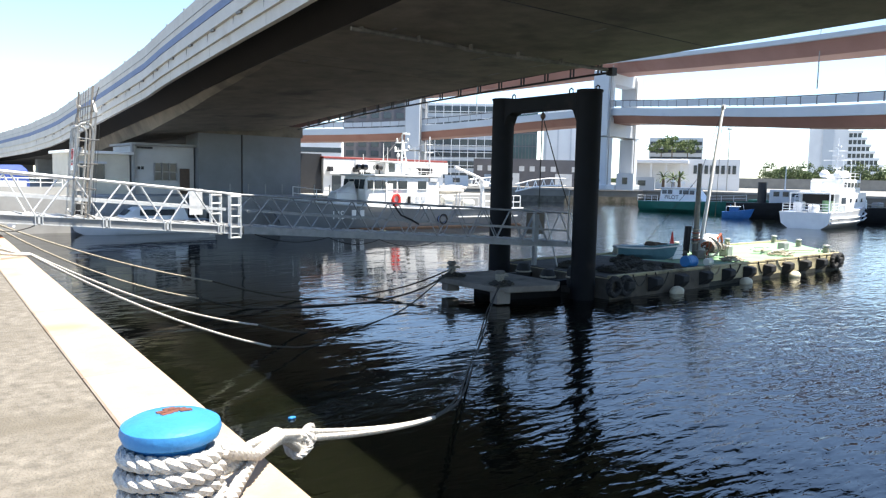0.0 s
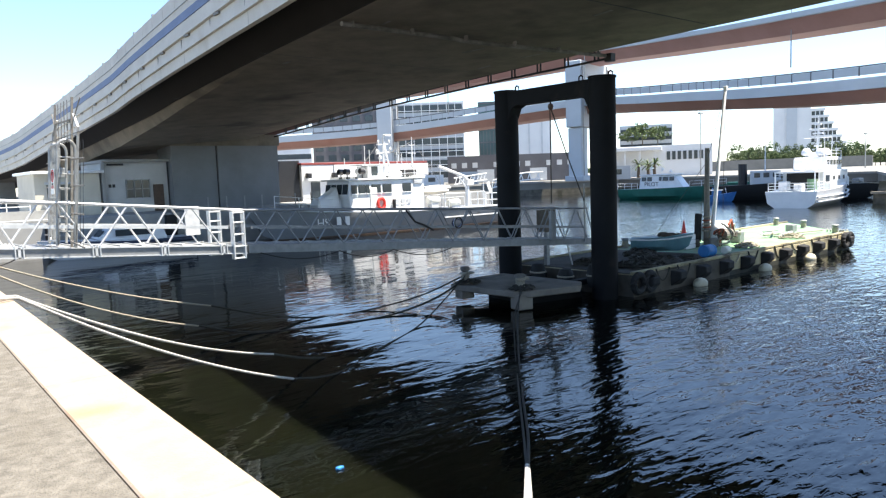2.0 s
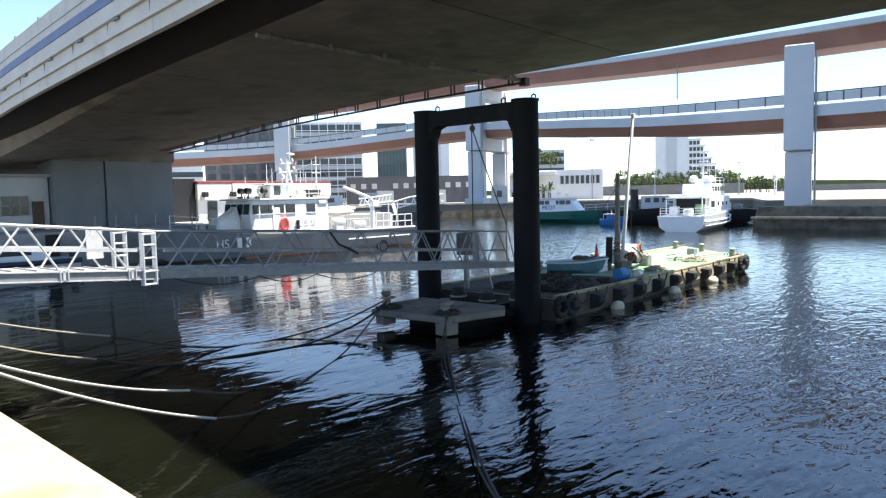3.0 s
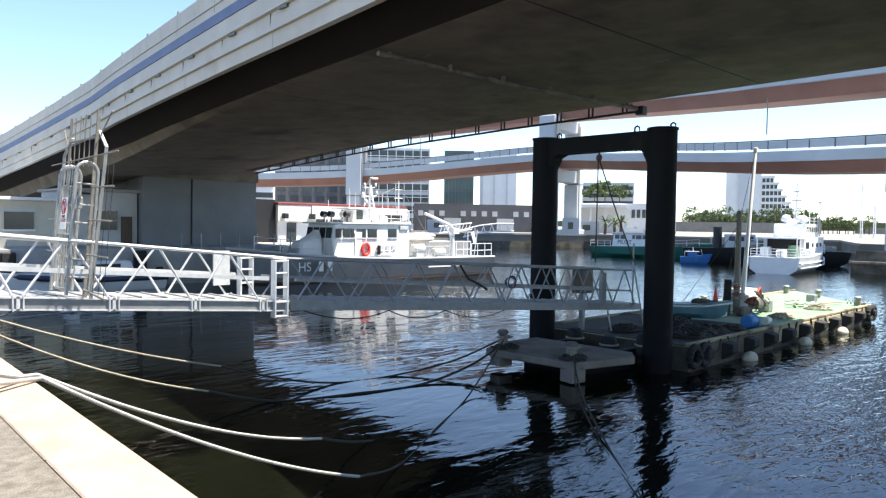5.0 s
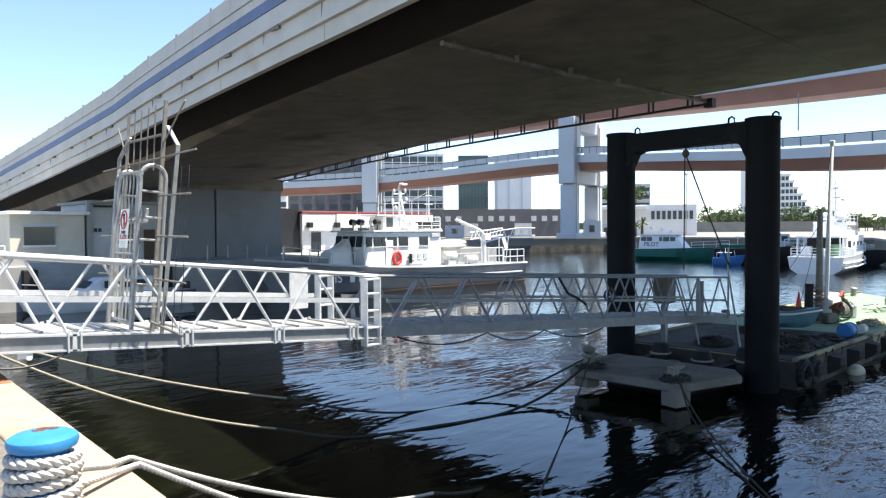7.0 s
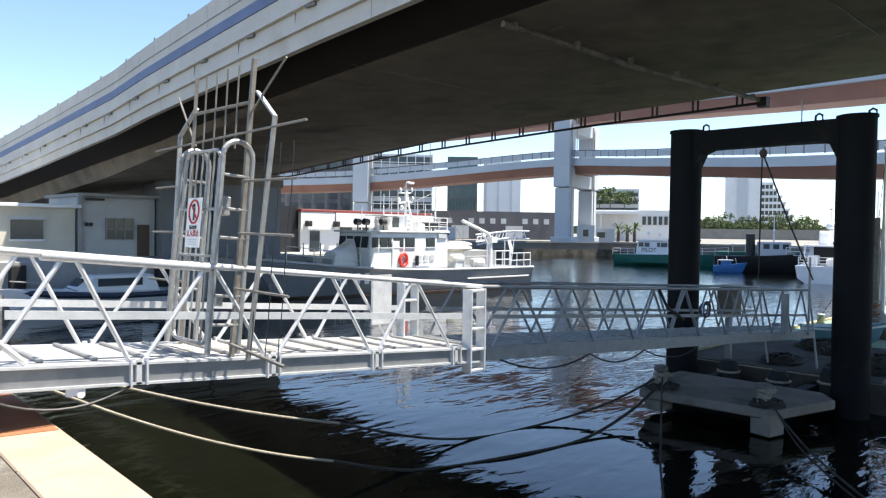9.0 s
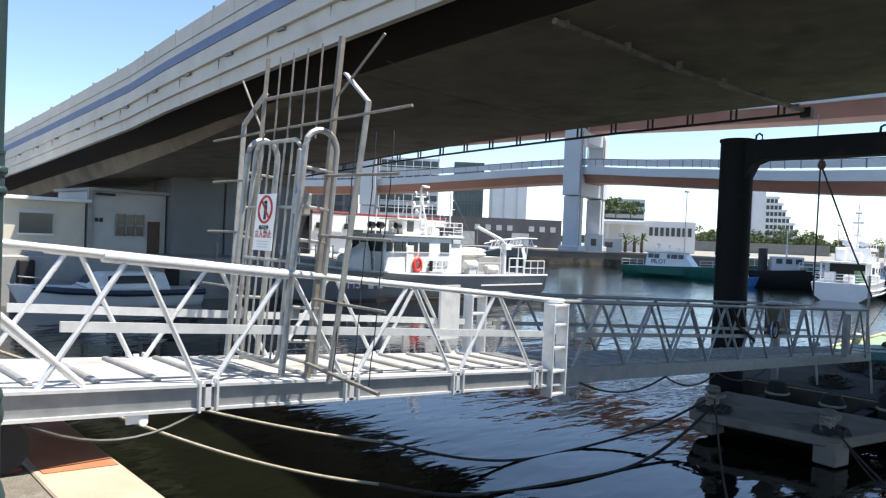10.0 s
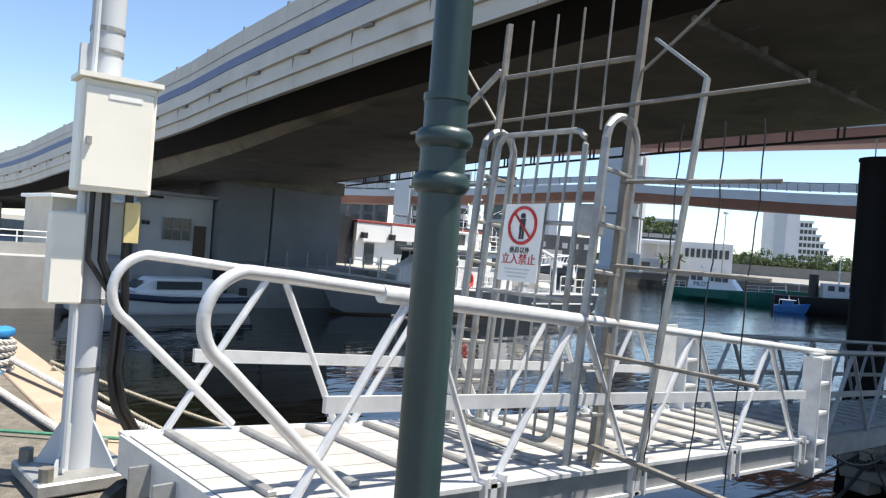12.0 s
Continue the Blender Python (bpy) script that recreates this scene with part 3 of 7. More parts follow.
via = thing("viaduct", "double-deck viaduct with red girders and pale grey parapets", "viaduct", kind="structure")
for zs, low, top in ((12.6, -0.15, 2.45), (22.1, -0.5, 1.8)):
    bm = B()
    along(bm, [(-2.6, low), (2.6, low), (4.4, 1.2), (-4.4, 1.2)], VP, zs)
    part("girder", bm, VIADUCTRED, via, "faded red steel girder")
    bm = B()
    along(bm, [(-5.0, 1.15), (5.0, 1.15), (5.0, top), (4.8, top), (4.8, 1.5), (-4.8, 1.5), (-4.8, top), (-5.0, top)], VP, zs)
    part("parapet", bm, VIADUCTGREY, via, "pale grey steel parapet")
FINE = via_points(2.2)
for i, p in enumerate(FINE):
    if p.y < -40 or p.y > 175:
        continue
    d = (FINE[min(i + 1, len(FINE) - 1)] - FINE[max(i - 1, 0)]).normalized()
    q = p + Vector((-d.y, d.x, 0)) * 4.9
    bm = B()
    box(bm, (q.x, q.y, p.z + 12.6 + 3.25), (0.16, 0.16, 1.1))
    part("fence_post", bm, DARKBRICK, via)
bm = B()
along(bm, [(-5.02, 3.72), (-4.9, 3.72), (-4.9, 3.86), (-5.02, 3.86)], [p for p in FINE if -60 < p.y < 190], 12.6)
part("fence_rail", bm, DARKBRICK, via)
bm = B()
along(bm, [(-4.96, 2.75), (-4.93, 2.75), (-4.93, 3.7), (-4.96, 3.7)], [p for p in FINE if -60 < p.y < 190], 12.6)
part("wind_screen", bm, VIADUCTGREY, via, "pale translucent wind screen")


def pylon(x, y, rz, drop):
    p = thing("pylon", "pale blue-grey steel portal pylon carrying both decks", "viaduct pylon", (x, y, drop), rz, "viaduct pylons", "structure")
    for s in (-1, 1):
        bm = B()
        box(bm, (s * 5.6, 0, 4.9), (2.4, 2.8, 9.8))
        box(bm, (s * 5.6, 0, 0.5), (3.6, 3.8, 1.0))
        part("leg", bm, VIADUCTGREY, p, bevel=0.12)
        bm = B()
        box(bm, (s * 5.9, 0, 15.9), (2.7, 3.1, 12.0))
        part("upper_leg", bm, VIADUCTGREY, p, bevel=0.12)
        bm = B()
        rod(bm, (s * 5.6 - 1.2, -1.75, 0.5), (s * 5.6 - 1.2, -1.75, 21), 0.12, seg=6)
        part("downpipe", bm, GREYCONC, p)
    bm = B()
    box(bm, (0, 0, 11.2), (12, 2.6, 2.4))
    part("lower_beam", bm, VIADUCTGREY, p, bevel=0.1)
    bm = B()
    box(bm, (0, 0, 20.8), (12, 2.6, 2.4))
    part("upper_beam", bm, VIADUCTGREY, p, bevel=0.1)
    return p


pylon(96.8, 29.7, 14, -4.0)
pylon(112.9, 90.2, 13, 0)
pylon(95, 131, 47, -2.6)
pylon(66, 165, 50, -3.6)
for x, y in ((99, 45), (100, 20), (104, 82), (99, 112)):
    lp = thing("road_lamp", "slender grey road lamp on the viaduct", "street lamp", (x - 3, y, 14), group="road lamps")
    bm = B()
    rod(bm, (0, 0, 0), (0, 0, 7.5), 0.09, 0.06, 6)
    part("mast", bm, GALV, lp)

# ---------------------------------------------------------------- the gangway
NEAR, FAR = 19.07, 20.42


def deck1(x):
    return 0.60 - 0.075 * (x - 1.5)


def rail1(x):
    return 1.60 - 0.094 * (x - 1.4)


def deck2(x):
    return 0.13 - 0.0708 * (x - 7.9)


def rail2(x):
    return 0.985 - 0.0515 * (x - 7.9)


gw = thing("gangway", "bare aluminium truss gangway sloping from the quay to the barge", "gangway")
for yy, sgn in ((NEAR, -1), (FAR, 1)):
    bm = B()
    loft(bm, [[(x, yy - 0.03, deck1(x) - 0.19), (x, yy + 0.03, deck1(x) - 0.19), (x, yy + 0.03, deck1(x) + 0.0), (x, yy - 0.03, deck1(x) + 0.0)] for x in (1.58, 7.95)])
    part("side_beam", bm, ALU2, gw, "grey aluminium channel beam")
    for dz in (0.0, -0.19):
        bm = B()
        loft(bm, [[(x, yy - 0.06, deck1(x) + dz - 0.012), (x, yy + 0.06, deck1(x) + dz - 0.012), (x, yy + 0.06, deck1(x) + dz + 0.012), (x, yy - 0.06, deck1(x) + dz + 0.012)] for x in (1.58, 7.95)])
        part("flange", bm, ALU, gw)
    # handrail with its looped end
    ex = 0.11 if sgn < 0 else 0.22
    pts = [(2.3, yy, rail1(2.3)), (1.62 + ex, yy, rail1(1.55 + ex))]
    for a in range(1, 17):
        th = math.radians(90 + a * 9.25)
        pts.append((1.45 + ex + 0.2 * math.cos(th), yy, rail1(1.45 + ex) - 0.19 + 0.2 * math.sin(th)))
    pts += [(2.0 + ex, yy, deck1(2.0) + 0.02)]
    bm = B()
    tube(bm, pts, 0.028, 10)
    part("rail_loop", bm, ALU, gw, smooth=True)
    bm = B()
    rod(bm, (2.25, yy, rail1(2.25)), (7.9, yy, rail1(7.9)), 0.031, seg=12)
    part("handrail", bm, ALU, gw, smooth=True)
    bm = B()
    rod(bm, (2.22, yy, rail1(2.22) - 0.012), (3.78, yy, rail1(3.78) - 0.012), 0.044, seg=14)
    part("rail_sleeve", bm, ALU, gw, smooth=True)
    # warren bracing: feet every 1.45 m
    feet = [1.75, 3.05, 4.5, 5.95, 7.35]
    tops = [2.45, 3.78, 5.25, 6.6]
    for j, t in enumerate(tops):
        for g in (feet[j], feet[j + 1]):
            off = 0.06 if g > t else -0.06
            bm = B()
            rod(bm, (g - off, yy, deck1(g)), (t + off, yy, rail1(t) - 0.03), 0.023, seg=8)
            part("brace", bm, ALU, gw, smooth=True)
    for g in feet[1:]:
        bm = B()
        box(bm, (g, yy + sgn * 0.045, deck1(g) - 0.08), (0.05, 0.03, 0.24))
        box(bm, (g - 0.075, yy + sgn * 0.045, deck1(g) - 0.08), (0.02, 0.06, 0.26))
        box(bm, (g + 0.075, yy + sgn * 0.045, deck1(g) - 0.08), (0.02, 0.06, 0.26))
        part("gusset", bm, ALU, gw)
    bm = B()
    loft(bm, [[(x, yy - 0.014, deck1(x) + 0.41), (x, yy + 0.014, deck1(x) + 0.41), (x, yy + 0.014, deck1(x) + 0.485), (x, yy - 0.014, deck1(x) + 0.485)] for x in (1.95, 7.5)])
    part("mid_rail", bm, ALU, gw, "flat aluminium mid rail")
    # hinge bracket between the spans
    bm = B()
    for dx in (-0.14, 0.14):
        box(bm, (7.74 + dx, yy + sgn * 0.02, 0.385), (0.035, 0.17, 1.16))
    for zz in (-0.17, 0.12, 0.41, 0.70, 0.94):
        box(bm, (7.74, yy + sgn * 0.02, zz), (0.26, 0.15, 0.035))
    part("hinge_bracket", bm, ALU, gw, "ribbed aluminium hinge bracket", bevel=0.006)
    # second span: same aluminium, with the bridge's shade put into a darker colour
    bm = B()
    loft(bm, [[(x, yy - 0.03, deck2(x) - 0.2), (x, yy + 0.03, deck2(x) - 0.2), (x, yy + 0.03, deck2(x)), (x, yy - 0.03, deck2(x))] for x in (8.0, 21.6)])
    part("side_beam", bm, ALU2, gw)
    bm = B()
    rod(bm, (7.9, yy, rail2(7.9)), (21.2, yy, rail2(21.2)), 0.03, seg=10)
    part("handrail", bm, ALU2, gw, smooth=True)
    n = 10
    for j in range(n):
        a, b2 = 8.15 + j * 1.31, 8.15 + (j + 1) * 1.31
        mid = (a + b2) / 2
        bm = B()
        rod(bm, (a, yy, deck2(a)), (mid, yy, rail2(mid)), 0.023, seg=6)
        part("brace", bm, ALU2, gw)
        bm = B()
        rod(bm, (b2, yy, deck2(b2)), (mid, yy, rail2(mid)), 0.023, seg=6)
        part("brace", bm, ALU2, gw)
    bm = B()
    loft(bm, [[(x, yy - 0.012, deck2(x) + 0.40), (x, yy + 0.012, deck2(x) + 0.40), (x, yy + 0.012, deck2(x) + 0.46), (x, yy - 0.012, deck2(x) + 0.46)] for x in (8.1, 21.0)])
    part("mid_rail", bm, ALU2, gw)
# far-side panel at the hinge
bm = B()
box(bm, (7.15, FAR - 0.05, 0.75), (0.36, 0.04, 0.72))
part("hinge_panel", bm, ALU, gw)
# deck planks lie lengthwise, with cross cleats
for k in range(6):
    w = (FAR - NEAR - 0.1) / 6
    ya = NEAR + 0.05 + k * w
    bm = B()
    loft(bm, [[(x, ya + 0.004, deck1(x) - 0.035), (x, ya + w - 0.004, deck1(x) - 0.035), (x, ya + w - 0.004, deck1(x) + 0.013), (x, ya + 0.004, deck1(x) + 0.013)] for x in (1.6, 7.9)])
    part("deck_plank", bm, ALUDECK, gw)
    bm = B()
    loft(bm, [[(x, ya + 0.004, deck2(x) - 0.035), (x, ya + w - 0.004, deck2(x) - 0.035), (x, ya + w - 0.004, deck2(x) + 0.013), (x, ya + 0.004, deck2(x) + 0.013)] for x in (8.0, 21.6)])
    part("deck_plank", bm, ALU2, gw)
x = 1.8
while x < 7.8:
    bm = B()
    box(bm, (x, (NEAR + FAR) / 2 + 0.03, deck1(x) + 0.028), (0.05, FAR - NEAR - 0.2, 0.03))
    part("cleat", bm, GALV, gw, "worn grey tread cleat", bevel=0.006)
    x += 0.46
x = 8.3
while x < 21:
    bm = B()
    box(bm, (x, (NEAR + FAR) / 2 + 0.03, deck2(x) + 0.026), (0.04, 1.0, 0.026))
    part("cleat", bm, GALV, gw)
    x += 0.5
# quay end: box foot
bm = B()
box(bm, (1.58, (NEAR + FAR) / 2, deck1(1.5) - 0.1), (0.03, FAR - NEAR, 0.2))
part("end_plate", bm, ALU, gw)
for yy in (NEAR + 0.3, NEAR + 0.6, NEAR + 0.9):
    bm = B()
    box(bm, (1.52, yy, deck1(1.5) - 0.12), (0.12, 0.02, 0.16))
    part("end_rib", bm, GALV, gw)
for yy in (NEAR + 0.1, FAR - 0.1):
    bm = B()
    rod(bm, (1.62, yy - 0.05, 0.2), (1.62, yy + 0.05, 0.2), 0.18, seg=16)
    part("roller", bm, RUBBER, gw, "black support roller")
bm = B()
prism(bm, [(0.2, NEAR + 0.05), (1.38, NEAR + 0.05), (1.38, FAR - 0.05), (0.2, FAR - 0.05)], 0.013, 0.05)
ramp = solo("ramp_plate", bm, ALUDECK, "ribbed aluminium ramp plate lying on the quay", "ramp")
# shackle lug beneath the beam
bm = B()
box(bm, (2.5, NEAR - 0.02, deck1(2.5) - 0.235), (0.16, 0.03, 0.07))
rod(bm, (2.54, NEAR - 0.05, deck1(2.5) - 0.26), (2.54, NEAR + 0.01, deck1(2.5) - 0.26), 0.035, seg=10)
part("lug", bm, WHITEPAINT, gw)
# hanging cables under the second span
for a, b2 in ((8.3, 10.6), (10.6, 12.4), (12.4, 14.6), (1.7, 3.0)):
    f = deck2 if a > 8 else deck1
    bm = B()
    tube(bm, sag((a, NEAR - 0.04, f(a) - 0.2), (b2, NEAR - 0.04, f(b2) - 0.2), 0.18, 10), 0.014, 6)
    part("slack_cable", bm, CABLE, gw)
# cable loops and a blue float on the rail
coil = thing("rope_coil", "blue and grey rope coil hung on the gangway rail", "rope", (14.9, NEAR - 0.06, 0.2))
for k in range(4):
    bm = B()
    tube(bm, [(0.16 * math.cos(a * 0.5236) * (1 + 0.1 * k), 0.02 * k, 0.16 * math.sin(a * 0.5236) * (1 - 0.08 * k)) for a in range(12)], 0.022, 6, True)
    part("turn", bm, (ROPEDARK, GREYPAINT, BLUETARP, ROPEDARK)[k], coil)
bm = B()
tube(bm, [(12.9, NEAR - 0.05, 0.7), (13.2, NEAR - 0.06, 0.35), (13.6, NEAR - 0.06, 0.2), (13.9, NEAR - 0.05, 0.05)], 0.03, 6)
part("power_cable", bm, CABLE, gw)

# ---------------------------------------------------------------- the gate on the gangway
GX = 4.2
gate = thing("security_gate", "galvanised tubular gate with spiked top bars and rusty wings", "gate")


def bar(nm, a, b2, r, m=GALV, seg=6):
    bm = B()
    rod(bm, a, b2, r, seg=seg)
    return part(nm, bm, m, gate)


def flat(nm, a, b2, w, t, m=RUSTY):
    a, b2 = Vector(a), Vector(b2)
    bm = B()
    d = b2 - a
    mm = Matrix.Translation((a + b2) / 2) @ d.to_track_quat("Z", "Y").to_matrix().to_4x4() @ Matrix.Diagonal((w, t, d.length, 1))
    bmesh.ops.create_cube(bm, size=1.0, matrix=mm)
    return part(nm, bm, m, gate)


flat("post", (GX, 19.13, 0.30), (GX, 19.13, 3.56), 0.045, 0.045, RUSTY)
flat("post", (GX - 0.02, 20.27, 0.42), (GX - 0.065, 20.29, 3.5), 0.045, 0.04, RUSTY)
bar("top_bar", (GX, 19.13, 3.1), (GX - 0.055, 20.28, 3.08), 0.02, RUSTY)
bar("cross_bar", (GX - 0.03, 18.03, 2.80), (GX - 0.03, 21.35, 2.72), 0.014, RUSTY)
for k in range(4):
    yy = 19.36 + 0.23 * k
    bar("spike", (GX - 0.025 - 0.006 * k, yy, 2.62), (GX - 0.04 - 0.006 * k, yy + 0.01, 3.52 - 0.01 * k), 0.0095, RUSTY)
# wings on both sides: a cranked upright, stubs and hanging wires
for y0, s, zt, spike in ((19.1, -1, 0.0, (0.0, 3.0)), (20.3, 1, -0.03, (0.03, 2.72))):
    flat("wing_upright", (GX, y0 + s * 0.30, 0.42), (GX, y0 + s * 0.46, 2.9 + zt), 0.05, 0.02, GALV)
    flat("wing_crank", (GX, y0 + s * 0.46, 2.9 + zt), (GX, y0 + s * 0.08, 3.2 + zt), 0.05, 0.02, GALV)
    bar("bent_spike", (GX, y0 + s * spike[0], spike[1]), (GX, y0 + s * 0.59, 3.48 + zt * 4), 0.012, RUSTY)
    for zz in (2.25, 1.7, 1.12):
        bar("stub", (GX - 0.02, y0 - s * 0.05, zz + 0.01), (GX - 0.02, y0 + s * 0.98, zz), 0.014, RUSTY)
bar("stub", (GX - 0.02, 19.15, 0.55), (GX - 0.02, 18.1, 0.46), 0.02, RUSTY)
for yy, a in ((18.78, 0), (18.5, 1), (18.27, 2)):
    bm = B()
    tube(bm, [(GX, yy - 0.02 + 0.006 * math.sin(2.3 * j + a) + 0.008 * math.sin(0.7 * j + a), 2.62 - 0.12 * j) for j in range(19)], 0.005, 4)
    part("hanging_wire", bm, BLACKTRIM, gate)
# hooped side frames with rungs
for yy in (19.12, 20.28):
    bm = B()
    sh = 0.14 if yy < 20 else 0.24
    x0, x1, zt = GX - 0.42 + sh, GX - 0.08 + sh, 2.66
    pts = [(x0, yy, 0.45), (x0, yy, zt - 0.17)]
    for a in range(1, 8):
        th = math.pi - a * math.pi / 8
        pts.append(((x0 + x1) / 2 + 0.17 * math.cos(th), yy, zt - 0.17 + 0.17 * math.sin(th)))
    pts += [(x1, yy, zt - 0.17), (x1, yy, 0.45)]
    tube(bm, pts, 0.03, 8)
    part("hoop", bm, GALV, gate, smooth=True)
    for zz in (0.75, 1.05, 1.35, 1.65, 1.95, 2.3):
        bar("rung", (x0, yy, zz), (x1, yy, zz), 0.016)
# the leaf
leaf = part("leaf_frame", B(), GALV, gate)
bm = B()
ya, yb, za, zb, xg = 20.12, 19.34, 0.52, 2.58, GX - 0.19
pts = []
for cy, cz, a0 in ((yb + 0.1, zb - 0.1, 0), (ya - 0.1, zb - 0.1, 90), (ya - 0.1, za + 0.1, 180), (yb + 0.1, za + 0.1, 270)):
    for a in range(4):
        th = math.radians(a0 + a * 30)
        pts.append((xg, cy - 0.1 * math.cos(th), cz + 0.1 * math.sin(th)))
tube(bm, pts, 0.022, 8, True)
bmesh.ops.recalc_face_normals(bm, faces=bm.faces[:])
bm.to_mesh(leaf.data)
bm.free()
for k in range(5):
    yy = yb + (ya - yb) * (k + 1) / 6
    bar("leaf_bar", (xg, yy, za), (xg, yy, zb), 0.0105)
bar("leaf_rail", (xg, ya, 1.45), (xg, yb, 1.45), 0.016)
bar("leaf_rail", (xg, ya, 1.95), (xg, yb, 1.95), 0.016)
bm = B()
box(bm, (GX - 0.17, 19.24, 1.98), (0.09, 0.16, 0.2))
part("lock_box", bm, GALV, gate, bevel=0.01)
bm = B()
box(bm, (GX - 0.17, 19.22, 1.0), (0.07, 0.14, 0.12))
part("latch", bm, GALV, gate, bevel=0.008)
# no-entry sign
sign = thing("no_entry_sign", "white no-entry sign with red ring and red characters", "sign", (xg - 0.035, 19.93, 1.82), -3)
bm = B()
box(bm, (0, 0, 0), (0.006, 0.37, 0.54))
part("sign_plate", bm, SIGNWHITE, sign)
bm = B()
tube(bm, [(-0.006, 0.125 * math.cos(a * math.pi / 16), 0.12 + 0.125 * math.sin(a * math.pi / 16)) for a in range(32)], 0.012, 6, True)
part("ring", bm, SIGNRED, sign)
bm = B()
rod(bm, (-0.006, 0.088, 0.208), (-0.006, -0.088, 0.032), 0.009, seg=6)
part("slash", bm, SIGNRED, sign)
bm = B()
lathe(bm, [(0.004, 0.0), (0.018, 0.005), (0.02, 0.02), (0.012, 0.034)], (-0.006, 0.0, 0.17), 10)
box(bm, (-0.005, 0, 0.13), (0.006, 0.05, 0.075))
box(bm, (-0.005, 0.013, 0.065), (0.006, 0.018, 0.08))
box(bm, (-0.005, -0.013, 0.065), (0.006, 0.018, 0.08))
part("pictogram", bm, SIGNBLACK, sign)
# the gate leans with the sloping gangway
LEAN = pose(0.03, -0.05, 0) @ pose(GX, 0, 2.9) @ pose(0, 0, 0, 0, 4.5, 0) @ pose(-GX, 0, -2.9)
gate.matrix_world = LEAN
sign.matrix_world = LEAN @ pose(xg - 0.035, 19.76, 1.80, 0, 0, -3)


def lettering(txt, size, m, parent, loc, rot, nm="lettering"):
    c = bpy.data.curves.new(nm, "FONT")
    c.body, c.size, c.align_x, c.align_y, c.extrude = txt, size, "CENTER", "CENTER", 0.002
    ob = new(nm, c)
    ob.data.materials.append(m)
    ob.parent = parent
    ob.location, ob.rotation_euler = loc, [radians(a) for a in rot]
    return ob


lettering("立入禁止", 0.082, SIGNRED, sign, (-0.006, 0, -0.12), (90, 0, -90))
lettering("係員以外", 0.048, SIGNBLACK, sign, (-0.006, 0.0, -0.055), (90, 0, -90))
for k in range(3):
    bm = B()
    box(bm, (-0.005, 0, -0.185 - 0.026 * k), (0.004, 0.24 - 0.03 * k, 0.009))
    part("small_print", bm, GREYPAINT, sign)

# ---------------------------------------------------------------- piles, barge and mooring platform
gantry = thing("pile_gantry", "black steel pipe piles joined by a cross head", "mooring gantry")
PLX, PRY, PLY = 20.6, 17.84, 22.4
for yy, r in ((PRY, 0.45), (PLY, 0.45)):
    bm = B()
    rod(bm, (PLX, yy, -6), (PLX, yy, 4.78), r, seg=28)
    part("steel_column", bm, BLACKSTEEL, gantry, smooth=True)
    bm = B()
    rod(bm, (PLX, yy, 1.55), (PLX, yy, 1.62), r + 0.015, seg=28)
    part("weld_band", bm, BLACKSTEEL, gantry)
    bm = B()
    rod(bm, (PLX, yy, 4.76), (PLX, yy, 4.83), r + 0.03, seg=28)
    part("pile_cap", bm, BLACKSTEEL, gantry)
bm = B()
secs = []
for i in range(17):
    f = i / 16
    yy = PRY + 0.3 + (PLY - PRY - 0.6) * f
    e = max(0.0, 1 - min(f, 1 - f) / 0.14)
    zb = 4.22 - 0.62 * (1 - math.sqrt(max(0, 1 - e * e)))
    secs.append([(PLX - 0.28, yy, zb), (PLX + 0.28, yy, zb), (PLX + 0.28, yy, 4.76), (PLX - 0.28, yy, 4.76)])
loft(bm, secs)
part("cross_head", bm, BLACKSTEEL, gantry)
for yy in (PRY + 0.9, PLY - 0.6, PRY - 0.35):
    bm = B()
    tube(bm, [(PLX, yy - 0.09, 4.78), (PLX, yy - 0.08, 4.92), (PLX, yy, 4.97), (PLX, yy + 0.08, 4.92), (PLX, yy + 0.09, 4.78)], 0.03, 6)
    part("lifting_eye", bm, BLACKSTEEL, gantry)
hoist = thing("hoist_tackle", "rusty chain hoist hanging from the gantry with two falls", "hoist", (PLX, 20.15, 0))
bm = B()
lathe(bm, [(0.02, 3.9), (0.08, 3.94), (0.11, 4.03), (0.08, 4.12), (0.02, 4.15)], (0, 0, 0), 12)
part("block", bm, BROWN, hoist, "red-brown hoist block", True)
bm = B()
rod(bm, (0, 0, 4.12), (0, 0, 4.3), 0.03, seg=6)
part("hook", bm, BLACKTRIM, hoist)
bm = B()
tube(bm, [(0, 0.03, 3.92), (0, 0.05, 0.5)], 0.022, 6)
part("fall", bm, ROPEDARK, hoist)
bm = B()
tube(bm, [(0, -0.03, 3.92), (0.1, -0.7, 2.1), (0.2, -1.3, 0.6)], 0.022, 6)
part("fall", bm, ROPEDARK, hoist)

BZ = -2.0
BY0, BY1, BX0, BX1 = 17.15, 23.0, 21.3, 40.2
barge = thing("work_barge", "yellowed concrete mooring barge with a green deck and rubber fenders", "barge")
bm = B()
prism(bm, [(BX0, BY0), (BX1, BY0), (46.2, BY1), (BX0, BY1)], WZ - 0.8, BZ - 0.02)
part("barge_hull", bm, BARGESIDE, barge, "yellow-stained hull side", bevel=0.05)
bm = B()
prism(bm, [(BX0 - 0.02, BY0 - 0.02), (BX1 + 0.01, BY0 - 0.02), (46.24, BY1 + 0.02), (BX0 - 0.02, BY1 + 0.02)], WZ - 0.3, WZ + 0.2)
part("weed_band", bm, WEED, barge, "black-green weed along the waterline")
